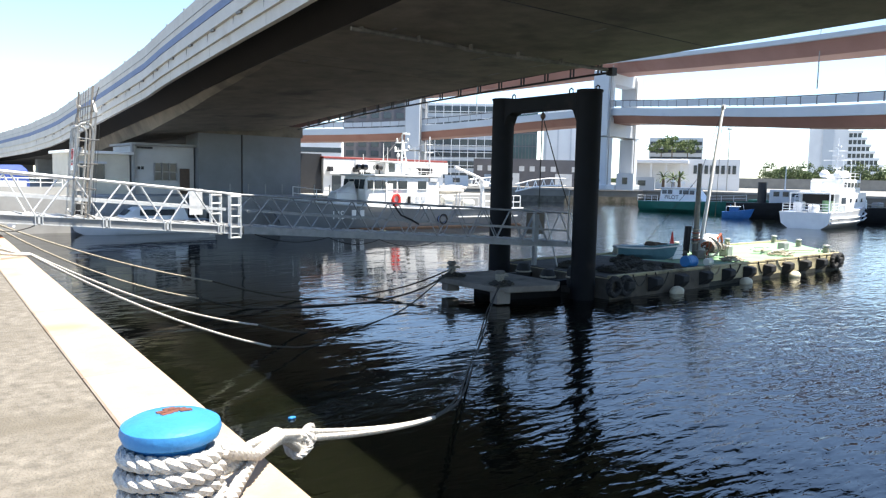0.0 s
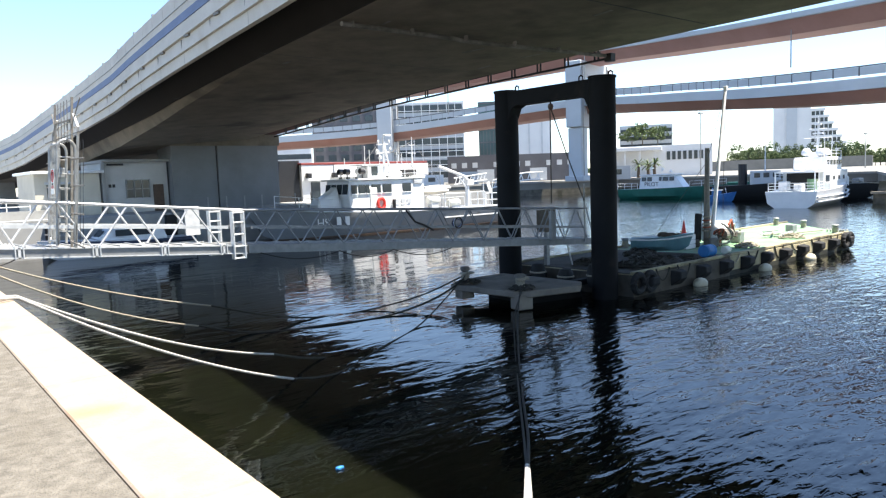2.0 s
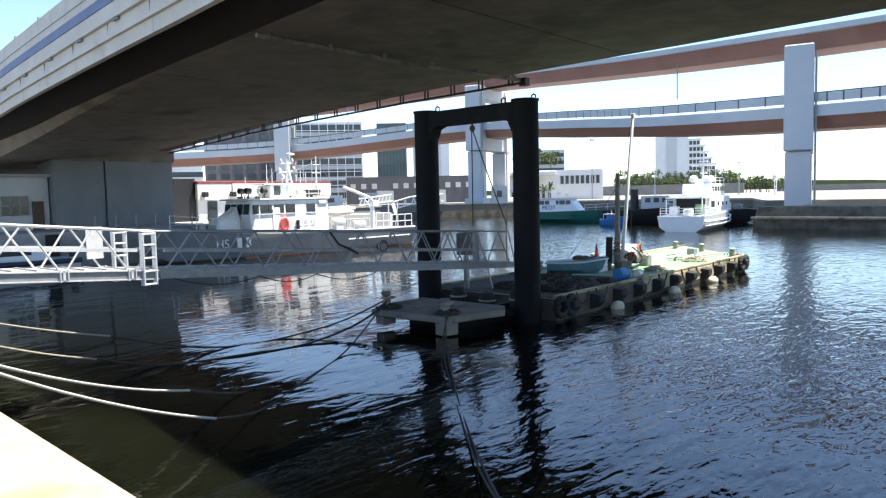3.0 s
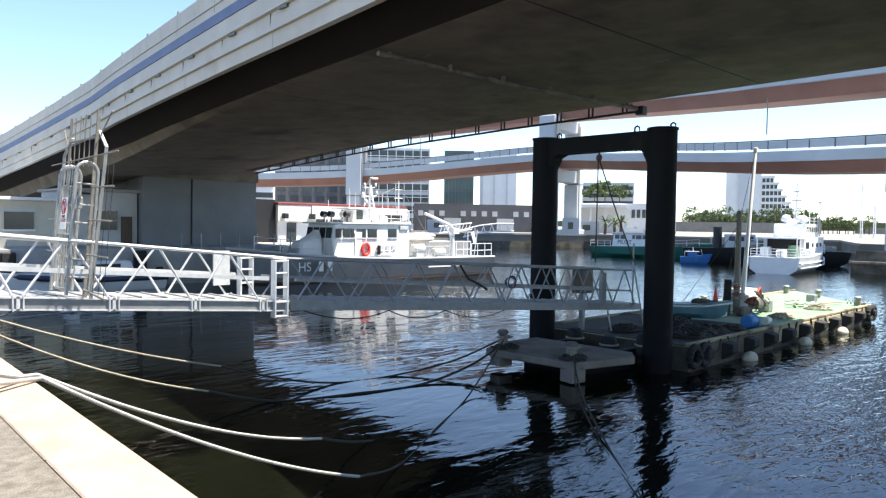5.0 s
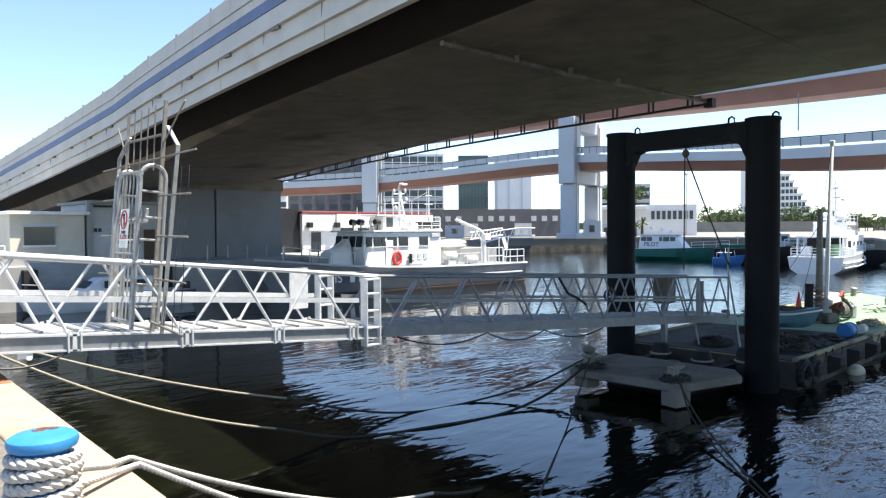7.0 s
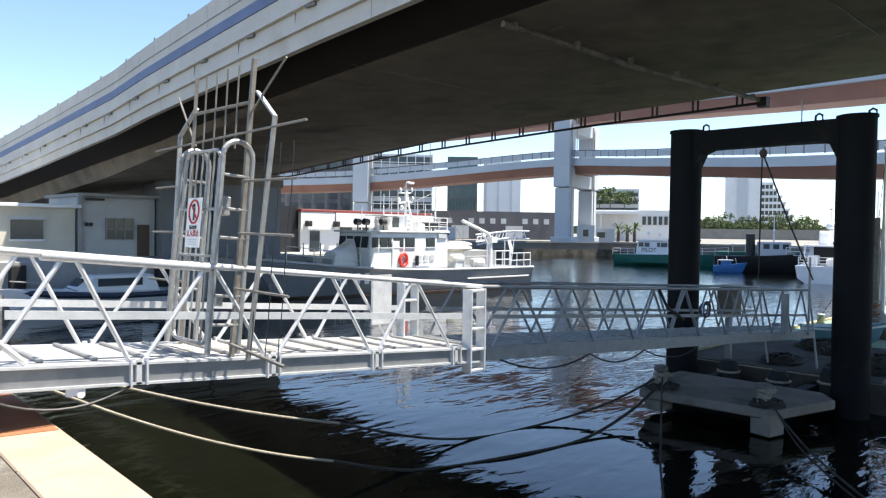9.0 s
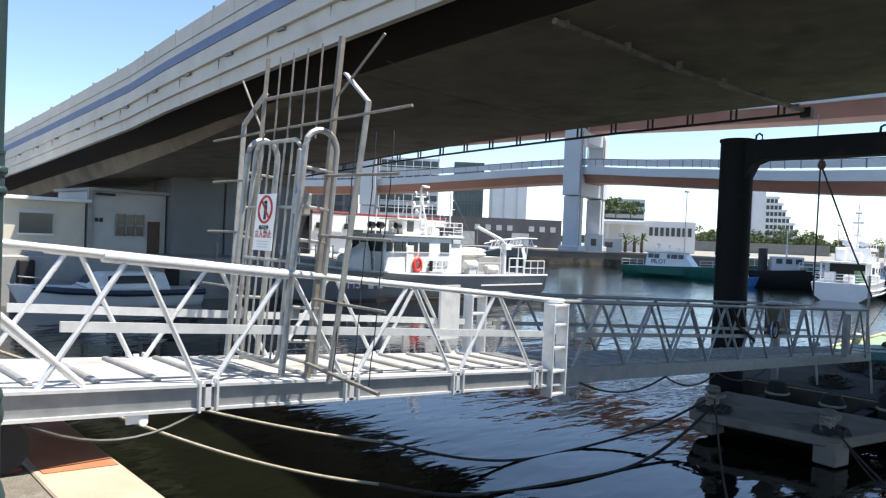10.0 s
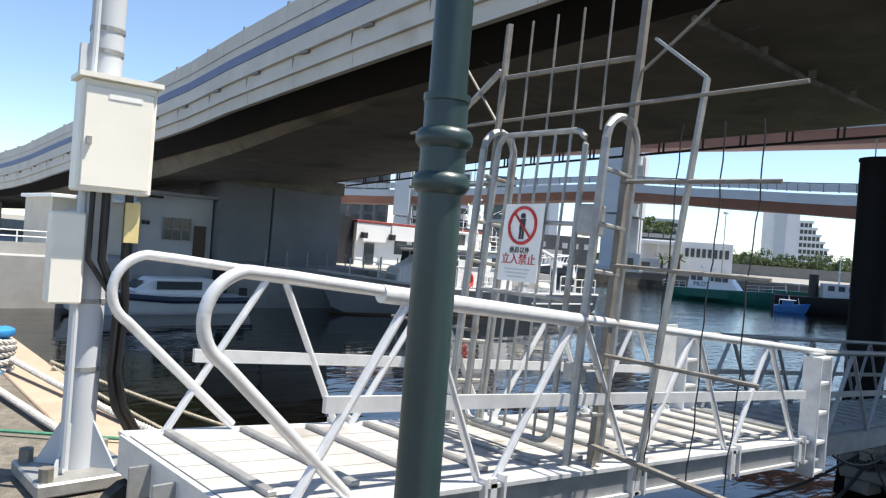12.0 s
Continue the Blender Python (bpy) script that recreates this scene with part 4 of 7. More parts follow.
# concrete facing on the inner half of the hull: grime plus painted bridge shade
bm = B()
prism(bm, [(BX0 - 0.03, BY0 - 0.03), (27.9, BY0 - 0.03), (27.9, BY0 + 0.1), (BX0 + 0.1, BY0 + 0.1), (BX0 + 0.1, BY1), (BX0 - 0.03, BY1)], WZ - 0.3, BZ - 0.04)
part("grimy_shade_facing", bm, GRIMESHADE, barge, "grimy concrete facing on the inner hull, with bridge shade painted in")
bm = B()
prism(bm, [(28.3, BY0 + 0.12), (BX1 - 0.1, BY0 + 0.12), (45.9, BY1 - 0.12), (27.6, BY1 - 0.12)], BZ - 0.019, BZ)
part("barge_deck", bm, DECKGREEN, barge, "worn green painted deck")
# inner deck: dirt, and the bridge's shade darkened into the colour
bm = B()
prism(bm, [(BX0 + 0.12, BY0 + 0.12), (28.29, BY0 + 0.12), (27.59, BY1 - 0.12), (BX0 + 0.12, BY1 - 0.12)], BZ - 0.019, BZ)
part("timber_deck", bm, DIRTSHADEDECK, barge, "dirty timber decking, darkened for the bridge's shade")
for (a, b2) in (((BX0, BX1), (BY0, BY0 + 0.14)), ((BX0, 46.0), (BY1 - 0.14, BY1))):
    bm = B()
    span(bm, a[0], a[1], b2[0], b2[1], BZ - 0.015, BZ + 0.09)
    part("coaming", bm, BARGESIDE, barge, bevel=0.02)
xx = 22.2
rnd = random.Random(11)
while xx < 40:
    bm = B()
    w = 0.27
    loft(bm, [[(xx + s * w * 1.4, BY0 - 0.01, BZ - 0.10), (xx + s * w * 0.8, BY0 - 0.36, BZ - 0.16), (xx + s * w * 0.8, BY0 - 0.36, BZ - 0.42), (xx + s * w * 1.4, BY0 - 0.01, BZ - 0.70)] for s in (-1, 1)])
    part("fender", bm, RUBBER, barge, "black rubber arch fender", bevel=0.03)
    xx += 1.75


def tangle(bm, x, y, z, rad, r, seed, n=110):
    """A loosely thrown heap of rope."""
    rr = random.Random(seed)
    th, pts = rr.uniform(0, 6), []
    for k in range(n):
        th += rr.uniform(0.2, 0.55)
        q = rad * (0.35 + 0.65 * abs(math.sin(0.13 * k + seed))) * rr.uniform(0.85, 1.1)
        pts.append((x + 1.25 * q * math.cos(th), y + q * math.sin(th), z + r + (rad - q) * 0.45 + 0.06 * rr.random()))
    tube(bm, pts, r, 6)


def mooring_bit(x, y, z, h, r, m, label, group="bollards on the barge"):
    b0 = thing("mooring_bollard", label, "bollard", (x, y, z), group=group)
    h, r = h * 0.85, r * 0.82
    bm = B()
    lathe(bm, [(r * 1.3, 0), (r * 1.25, 0.04), (r * 0.8, 0.08), (r * 0.75, h * 0.7), (r * 1.3, h * 0.8), (r * 1.35, h * 0.92), (r * 1.0, h)], (0, 0, 0), 14)
    part("bollard_post", bm, m, b0, smooth=True)
    bm = B()
    for k in range(4):
        tube(bm, [(r * 0.95 * math.cos(a * 0.5236), r * 0.95 * math.sin(a * 0.5236), 0.1 + 0.06 * k + 0.01 * math.sin(a * 2 + k)) for a in range(12)], 0.035, 6, True)
    part("rope_turns", bm, ROPETAN, b0, "frayed tan rope turns")
    return b0


for x, y in ((33.5, 22.6), (38.5, 22.6), (43.6, 22.5), (39.6, 17.6), (42.2, 20.3), (28.5, 22.6)):
    mooring_bit(x, y, BZ, 0.55, 0.16, GALV, "dull grey bollard wound with rope on the barge deck")
for x in (30.2, 34.6, 25.0):
    bm = B()
    bmesh.ops.create_uvsphere(bm, u_segments=14, v_segments=10, radius=0.27, matrix=pose(x, BY0 - 0.4, WZ + 0.06) @ Matrix.Diagonal((1.35, 0.9, 0.85, 1)))
    solo("mooring_buoy", bm, mat("buoy_plastic", (0.72, 0.68, 0.54), 0.6, 0, (0.5, 0.45, 0.33), 3, 0.7), "dirty white mooring buoy floating beside the barge", "buoy", "buoys", smooth=True)
# tyres and drooping ropes on the barge's edge
for k, x in enumerate((21.9, 23.0, 24.4, 28.2, 29.8, 32.2, 33.9, 36.0, 38.2, 39.6)):
    bm = B()
    tube(bm, sag((x - 0.35, BY0 - 0.02, BZ + 0.05), (x + 0.5, BY0 - 0.03, BZ + 0.02), 0.35 + 0.09 * (k % 3), 10), 0.03, 6)
    part("hung_rope", bm, ROPEDARK if k % 3 else ROPETAN, barge)
for k, (x, y) in enumerate(((39.9, 17.05), (40.35, 17.6), (39.2, 17.0), (21.35, 17.02), (22.0, 17.0))):
    ty = solo("tyre_fender", B(), RUBBER, "old black tyre hung as a fender on the barge", "tyre", "tyre fenders")
    bm = B()
    tube(bm, [(x + 0.3 * math.cos(a * 0.4488), y - 0.05, BZ - 0.3 + 0.3 * math.sin(a * 0.4488)) for a in range(14)], 0.12, 8, True)
    bmesh.ops.recalc_face_normals(bm, faces=bm.faces[:])
    bm.to_mesh(ty.data)
    bm.free()
# white rope bundle at the east corner
bm = B()
for k in range(7):
    tube(bm, sag((40.3, 17.3 + 0.16 * k, BZ + 0.15), (40.55 + 0.05 * k, 17.25 + 0.2 * k, BZ - 0.75 - 0.06 * (k % 3)), 0.03, 6), 0.045, 6)
solo("rope_bundle", bm, ROPEWHITE, "white rope tails hanging off the barge's corner", "rope")
# planks, coils and gear on the deck
gear = thing("deck_gear", "heap of pipes, planks and rope on the green deck", "deck gear", (37.4, 19.2, BZ))
rnd = random.Random(7)
for k in range(12):
    bm = B()
    box(bm, (rnd.uniform(-1.6, 1.6), rnd.uniform(-0.7, 0.9), 0.06 + 0.05 * (k % 4)), (rnd.uniform(0.8, 2.2), 0.1, 0.05), rz=rnd.uniform(-30, 30))
    part("plank", bm, (GALV, WHITEPAINT, ROPETAN)[k % 3], gear)
bm = B()
box(bm, (1.2, 0.2, 0.3), (0.5, 0.4, 0.36))
part("tool_box", bm, GALV, gear, bevel=0.03)
for x, y, rr in ((24.2, 18.0, 0.5), (26.1, 17.9, 0.4), (23.0, 18.6, 0.45), (31.3, 18.1, 0.45), (36.2, 18.3, 0.5)):
    bm = B()
    tangle(bm, x, y, BZ, rr * 1.1, 0.035, x)
    solo("rope_coil", bm, ROPEDARK if x < 27 else ROPETAN, "loose coil of old rope on the barge deck", "rope", "rope coils on the barge")

# the teal skiff chocked on the deck
skiff = thing("skiff", "small teal skiff with heaped brown net on the barge", "boat", (27.5, 20.1, BZ + 0.16), -62)


def hull(bm, L, W, H, sheer=0.25, bow=0.28, keel=0.0, transom=0.78, flare=1.12, n=13):
    """A hull along x with its bow at +L/2, from z=0 up to H; below lies the keel."""
    secs = []
    for i in range(n):
        f = i / (n - 1)
        x = -L / 2 + L * f
        w = W / 2 * (transom + (1 - transom) * min(1, f / 0.35)) if f < 0.45 else W / 2 * max(0.02, math.cos((f - 0.45) / 0.55 * math.pi / 2) ** 0.75)
        z1 = H + sheer * f * f * H * 2
        xt = x + bow * max(0, (f - 0.7) / 0.3) ** 2
        kz = -keel + (keel + 0.3 * H) * max(0, (f - 0.8) / 0.2) ** 2
        secs.append([(xt, -w, z1), (x, -w / flare, H * 0.35 + kz * 0.3), (x, -w * 0.45, kz), (x, w * 0.45, kz), (x, w / flare, H * 0.35 + kz * 0.3), (xt, w, z1)])
    loft(bm, secs)
    return secs


bm = B()
hull(bm, 3.4, 1.45, 0.6, 0.2, 0.3, 0.05)
part("skiff_hull", bm, TEAL, skiff, smooth=True)
bm = B()
tube(bm, [(-1.8, -0.6, 0.53), (-0.6, -0.77, 0.53), (0.6, -0.72, 0.57), (1.4, -0.38, 0.66), (2.05, 0, 0.72), (1.4, 0.38, 0.66), (0.6, 0.72, 0.57), (-0.6, 0.77, 0.53), (-1.8, 0.6, 0.53)], 0.045, 6)
part("gunwale", bm, WHITEPAINT, skiff)
rnd = random.Random(3)
bm = B()
for k in range(7):
    bmesh.ops.create_icosphere(bm, subdivisions=2, radius=rnd.uniform(0.16, 0.3), matrix=pose(rnd.uniform(-0.6, 1.1), rnd.uniform(-0.4, 0.4), 0.72) @ Matrix.Diagonal((1.4, 1, 0.6, 1)))
part("heaped_net", bm, TARP, skiff, "brown net heap")
skiff.scale = (0.7, 0.72, 0.85)
crate = thing("deck_crate", "white slatted crate on the barge deck", "crate", (29.5, 20.15, BZ))
for k in range(3):
    bm = B()
    box(bm, (0, 0, 0.11 + 0.2 * k), (0.8, 0.7, 0.17))
    part("slat_course", bm, WHITEPAINT, crate, bevel=0.01)
bm = B()
box(bm, (0, 0, 0.31), (0.74, 0.64, 0.61))
part("crate_core", bm, GREYPAINT, crate)
cone = thing("traffic_cone", "bright red traffic cone on the barge deck", "traffic cone", (29.5, 20.15, BZ + 0.62))
bm = B()
box(bm, (0, 0, 0.02), (0.38, 0.38, 0.04))
part("cone_base", bm, ORANGERED, cone, bevel=0.01)
bm = B()
lathe(bm, [(0.16, 0.04), (0.03, 0.86), (0.022, 0.88)], (0, 0, 0), 16)
part("cone_body", bm, ORANGERED, cone, smooth=True)
cone.scale = (0.75, 0.75, 0.75)
for k, (x, y, m, lb) in enumerate(((27.2, 17.7, PLASTICBLUE, "blue plastic drum lying on the deck edge"), (28.6, 17.65, BOXPAINT, "ivory plastic drum lying on the deck edge"))):
    dr = thing("drum", lb, "drum", (x, y, BZ + 0.3))
    bm = B()
    rod(bm, (-0.4, 0, 0), (0.4, 0, 0), 0.29, seg=18)
    part("drum_body", bm, m, dr, smooth=True, bevel=0.03)
    dr.scale = (0.85, 0.85, 0.85) if k == 0 else (0.5, 0.5, 0.55)
    dr.location.z = BZ + 0.3 * dr.scale[2]
    for s in (-0.25, 0.25):
        bm = B()
        rod(bm, (s - 0.02, 0, 0), (s + 0.02, 0, 0), 0.305, seg=18)
        part("hoop_rib", bm, m, dr)
# derrick
der = thing("derrick", "rusty deck derrick with a white boom on the barge", "crane", (31.2, 20.0, BZ))
bm = B()
rod(bm, (0, 0, 0), (0.05, 0, 4.5), 0.15, 0.1, 10)
part("derrick_post", bm, RUSTY, der)
bm = B()
rod(bm, (0.18, -0.2, 0.9), (2.25, 0.3, 7.3), 0.1, 0.07, 8)
part("boom", bm, WHITEPAINT, der)
bm = B()
box(bm, (2.27, 0.3, 7.35), (0.2, 0.16, 0.22))
part("boom_head", bm, WHITEPAINT, der, bevel=0.02)
bm = B()
box(bm, (0.7, 0.0, 0.55), (1.1, 0.9, 0.75))
part("winch_housing", bm, WHITEPAINT, der, bevel=0.08)
bm = B()
rod(bm, (0.2, -0.65, 0.5), (0.9, -0.65, 0.5), 0.26, seg=14)
part("winch_drum", bm, RUSTY, der)
bm = B()
rod(bm, (-0.3, 0.3, 0.2), (-0.2, 0.3, 1.5), 0.16, seg=10)
part("hydraulic_ram", bm, RUBBER, der)
bm = B()
tube(bm, [(1.55, -0.35, 0.25), (1.75, -0.35, 0.75), (1.6, -0.35, 1.1), (1.35, -0.35, 0.9), (1.3, -0.35, 0.4)], 0.06, 8)
part("hose", bm, RUSTRED, der, "red-brown hose loop")
for a, b2 in (((2.25, 0.3, 7.3), (0.05, 0, 3.9)), ((2.25, 0.3, 7.2), (1.1, 0.2, 0.9)), ((0.05, 0, 3.9), (-2.6, 1.5, 0.1)), ((0.05, 0, 3.9), (1.6, 1.4, 0.1)), ((2.25, 0.3, 7.2), (2.4, 0.5, 1.4))):
    bm = B()
    rod(bm, a, b2, 0.012, seg=5)
    part("stay", bm, ROPEDARK, der)

# gear heaped round the derrick's foot
rnd = random.Random(31)
for k, (dx, dy, w, d, h, m) in enumerate(((-0.5, -0.55, 0.5, 0.42, 0.4, RUSTY), (1.35, 0.25, 0.9, 0.8, 1.05, WHITEPAINT), (1.9, -0.5, 0.45, 0.5, 0.55, GALV), (-0.95, 0.2, 0.5, 0.6, 0.35, TARP))):
    bm = B()
    box(bm, (dx, dy, h / 2), (w, d, h), rz=rnd.uniform(-25, 25))
    part("gear_box", bm, m, der, bevel=0.05)
for k in range(8):
    bm = B()
    a0 = rnd.uniform(0, 6.28)
    r0 = rnd.uniform(0.18, 0.4)
    cx, cy = rnd.uniform(-0.6, 2.2), rnd.uniform(-1.1, -0.5)
    tube(bm, [(cx + r0 * math.cos(a0 + j * 0.6), cy + 0.15 * math.sin(j * 0.9), 0.3 + r0 * math.sin(a0 + j * 0.6) * 0.8 + 0.05 * j) for j in range(10)], rnd.uniform(0.02, 0.04), 6)
    part("hose", bm, (ROPEDARK, RUSTRED, ROPETAN, RUBBER)[k % 4], der)
for k in range(5):
    bm = B()
    tube(bm, [(0.17 * math.cos(a * 0.6283), 0.17 * math.sin(a * 0.6283), 0.7 + 0.16 * k + 0.012 * math.sin(a)) for a in range(10)], 0.035, 6, True)
    part("rope_lashing", bm, RUSTRED if k % 2 else ROPETAN, der)

# mooring platform west of the piles
PZ = -2.15
PDX, PDY = -0.3, -0.28
plat = thing("mooring_platform", "weathered concrete mooring platform bracketed to the barge's end", "platform")
bm = B()
prism(bm, [(17.0, 21.85), (17.15, 18.9), (17.5, 18.5), (19.4, 18.0), (20.1, 18.5), (20.1, 22.3), (18.6, 22.4)], PZ - 0.22, PZ)
part("slab", bm, WORNCONC, plat, bevel=0.03)
for c, s in (((17.45, 18.85, PZ - 0.36), (0.55, 0.5, 0.5)), ((17.35, 21.5, PZ - 0.3), (0.5, 0.5, 0.4))):
    bm = B()
    box(bm, c, s, rz=-12)
    part("corner_block", bm, WORNCONC, plat, bevel=0.02)
bm = B()
prism(bm, [(18.3, 19.4), (20.6, 18.9), (20.9, 21.8), (18.6, 21.6)], WZ - 0.3, PZ - 0.22)
part("float", bm, BLACKSTEEL, plat)
plat.location = (PDX, PDY, 0)
mooring_bit(17.5 + PDX, 18.95 + PDY, PZ, 0.62, 0.17, RUSTY, "rusty rope-wound bollard on the mooring platform", "platform bollards")
mooring_bit(17.35 + PDX, 21.45 + PDY, PZ, 0.72, 0.16, RUSTY, "rusty rope-wound bollard on the mooring platform", "platform bollards")
# dark ropes, a tyre and coiled hoses heaped where gangway meets barge
rnd = random.Random(21)
for k in range(9):
    x, y = rnd.uniform(22.0, 26.5), rnd.uniform(17.8, 21.4)
    bm = B()
    rr = rnd.uniform(0.25, 0.6)
    tangle(bm, x, y, BZ, rr * 1.2, 0.04, k + 0.5)
    solo("rope_coil", bm, ROPEDARK, "dark wet coil of mooring rope", "rope", "rope coils on the barge")
for k, (x, y) in enumerate(((17.55 + PDX, 18.9 + PDY), (17.4 + PDX, 21.4 + PDY))):
    bm = B()
    tangle(bm, x, y, PZ, 0.36, 0.035, k + 3.3, 60)
    solo("rope_coil", bm, ROPEDARK, "dark rope heaped round a platform bollard", "rope", "ropes on the platform")
    bm = B()
    tangle(bm, x, y, PZ + 0.3, 0.2, 0.03, k + 6.3, 40)
    solo("rope_coil", bm, ROPETAN, "tan rope wound loosely round a platform bollard", "rope", "ropes on the platform")
for k, (x, y, w, h) in enumerate(((20.65, 18.3, 0.6, 0.85), (20.6, 19.6, 0.5, 0.6), (20.65, 21.0, 0.6, 0.7))):
    fd = thing("pneumatic_fender", "battered black fender wedged between platform and barge", "fender", (x, y, PZ - 0.35), 8 * k, "platform fenders")
    bm = B()
    lathe(bm, [(0.02, 0), (0.22, 0.04), (0.28, 0.2), (0.28, h - 0.15), (0.2, h), (0.02, h + 0.03)], (0, 0, 0), 12)
    part("fender_body", bm, RUBBER, fd, smooth=True)
    bm = B()
    tube(bm, [(0.3 * math.cos(a * 0.6283), 0.3 * math.sin(a * 0.6283), h * 0.55) for a in range(10)], 0.035, 6, True)
    part("lashing", bm, ROPETAN, fd)
bm = B()
span(bm, 20.1, 21.58, 19.0, 19.25, PZ - 0.25, PZ - 0.05)
part("bracket", bm, BLACKSTEEL, plat)
bm = B()
span(bm, 20.1, 21.58, 21.4, 21.65, PZ - 0.25, PZ - 0.05)
part("bracket", bm, BLACKSTEEL, plat)
cab = thing("switch_cabinet", "weathered brown-grey switch cabinet on a post beside the gangway", "cabinet", (21.75, 21.5, BZ))
bm = B()
box(bm, (0, 0, 1.75), (0.6, 0.5, 0.85))
part("cabinet_body", bm, TIMBERGREY, cab, bevel=0.02)
bm = B()
box(bm, (0, 0, 0.64), (0.16, 0.16, 1.28))
part("cabinet_leg", bm, GALV, cab)
bm = B()
box(bm, (0, 0, 2.25), (0.62, 0.52, 0.05))
part("cabinet_roof", bm, GALV, cab)
for y, x in ((NEAR - 0.1, 19.2),):
    bm = B()
    box(bm, (x, y, -0.2), (0.22, 0.12, 1.0))
    part("end_frame", bm, ALU2, gw)
bm = B()
rod(bm, (21.0, 19.0, -0.9), (21.0, 19.0, 1.2), 0.03, seg=6)
part("stanchion", bm, GALV, gw)
# sloping tail of the handrail
for yy in (NEAR, FAR):
    bm = B()
    rod(bm, (21.2, yy, rail2(21.2)), (22.0, yy, BZ + 0.05), 0.03, seg=6)
    part("tail_rail", bm, ALU, gw)


# ---------------------------------------------------------------- quay furniture
def quay_bollard(x, y, seed, knot=True):
    b0 = thing("quay_bollard", "chipped bright blue mushroom bollard wound with thick white rope", "bollard", (x, y, 0.0), 0, "blue quay bollards")
    bm = B()
    lathe(bm, [(0.24, 0.0), (0.23, 0.05), (0.17, 0.10), (0.15, 0.35), (0.18, 0.40)], (0, 0, 0), 28)
    part("bollard_stem", bm, BLUEPAINT, b0, smooth=True)
    bm = B()
    lathe(bm, [(0.18, 0.40), (0.215, 0.415), (0.228, 0.45), (0.22, 0.48), (0.18, 0.502), (0.1, 0.511), (0.01, 0.514)], (0, 0, 0), 36)
    part("bollard_head", bm, BLUEPAINT, b0, "bright blue flat head", True)
    bm = B()
    rr = random.Random(seed)
    for k, (dx, dy) in enumerate(((0, 0), (0.045, 0.012), (-0.03, -0.02), (0.02, 0.03), (-0.04, 0.015), (0.06, -0.015), (0.0, 0.04))):
        box(bm, (0.02 + dx, 0.05 + dy, 0.511 + 0.0004 * k), (0.055, 0.03, 0.007), rz=rr.uniform(-20, 20))
    part("rust_chip", bm, CHIPRUST, b0, "rusty paint chip")
    for k in range(5):
        bm = B()
        r0 = 0.205 + 0.012 * (k % 2)
        z0 = 0.05 + 0.072 * k
        strand_rope(bm, [(r0 * math.cos(a * 0.2618), r0 * math.sin(a * 0.2618), z0 + 0.02 * math.sin(a * 0.2618 + k)) for a in range(24)], 0.04, True)
        part("rope_turn", bm, ROPEWHITE, b0, "braided white mooring rope", True)
    return b0


def strand_rope(bm, pts, r, closed=False, pitch=4.6):
    """A rope laid of three strands along pts."""
    src = [Vector(p) for p in pts]
    pts = []
    for i, p in enumerate(src):
        if i == len(src) - 1 and not closed:
            pts.append(p)
            break
        q = src[(i + 1) % len(src)]
        k = max(1, int((q - p).length / (1.9 * r)))
        pts += [p.lerp(q, j / k) for j in range(k)]
    n = len(pts)
    for s in range(3):
        out, run = [], 0.0
        m = n if closed else n - 1
        for i in range(m + (0 if closed else 1)):
            p = pts[i % n]
            q = pts[(i + 1) % n] if (closed or i < n - 1) else p + (p - pts[i - 1])
            d = (q - p)
            steps = 3 if (closed or i < n - 1) else 1
            for k in range(steps):
                f = k / 3
                c = p.lerp(q, f)
                u = d.normalized().cross(Vector((0.11, 0.17, 0.98))).normalized()
                v = d.normalized().cross(u)
                ang = run / (r * pitch) * 2 * math.pi + s * 2.0944
                out.append(c + 0.5 * r * (u * math.cos(ang) + v * math.sin(ang)))
                run += d.length / 3
        tube(bm, out, r * 0.56, 6, closed)


for bx, by, seed in ((1.06, 3.32, 1), (1.5, 14.42, 2), (2.0, 25.6, 3)):
    quay_bollard(bx, by, seed).scale = (0.93, 0.93, 0.97)


def line(name, pts, r, m, label, laid=True, group="mooring lines"):
    bm = B()
    if laid:
        strand_rope(bm, pts, r)
    else:
        tube(bm, pts, r, 6)
    return solo(name, bm, m, label, "rope", group, smooth=True)


def wet_tail(pts, r, n=7):
    """The soaked dark end of a line, smoothed through pts."""
    v = [Vector(p) for p in pts]
    out = []
    for i in range(len(v) - 1):
        p0, p1, p2, p3 = v[max(i - 1, 0)], v[i], v[i + 1], v[min(i + 2, len(v) - 1)]
        for k in range(n):
            t = k / n
            out.append(0.5 * (2 * p1 + (p2 - p0) * t + (2 * p0 - 5 * p1 + 4 * p2 - p3) * t * t + (3 * p1 - p0 - 3 * p2 + p3) * t ** 3))
    line("mooring_line", out + [v[-1]], r, ROPEDARK, "soaked dark end of a mooring line leading to the platform", False)


DRYLINE = "thick white mooring line slanting from a blue bollard to the water"
# two parts of one line from the near bollard, tied together past the edge
for k, (dz, dy) in enumerate(((0.24, 0.0), (0.17, 0.07))):
    line("mooring_line", [(1.28, 3.32 + dy, dz), (1.55, 3.55 + dy, 0.14 + 0.02 * k), (1.86, 3.92 + dy, 0.03 + 0.02 * k)] + sag((2.2, 4.34 + dy, -0.16 + 0.02 * k), (6.41, 8.34 + 0.25 * dy, -1.95), 0.05, 22), 0.026, ROPEWHITE, DRYLINE)
wet_tail([(6.41, 8.34, -1.95), (8.4, 10.2, -2.55), (10.2, 12.0, WZ + 0.01), (12.4, 14.2, WZ + 0.01), (15.2, 16.9, -2.5), (17.2, 18.62, -1.95)], 0.024)
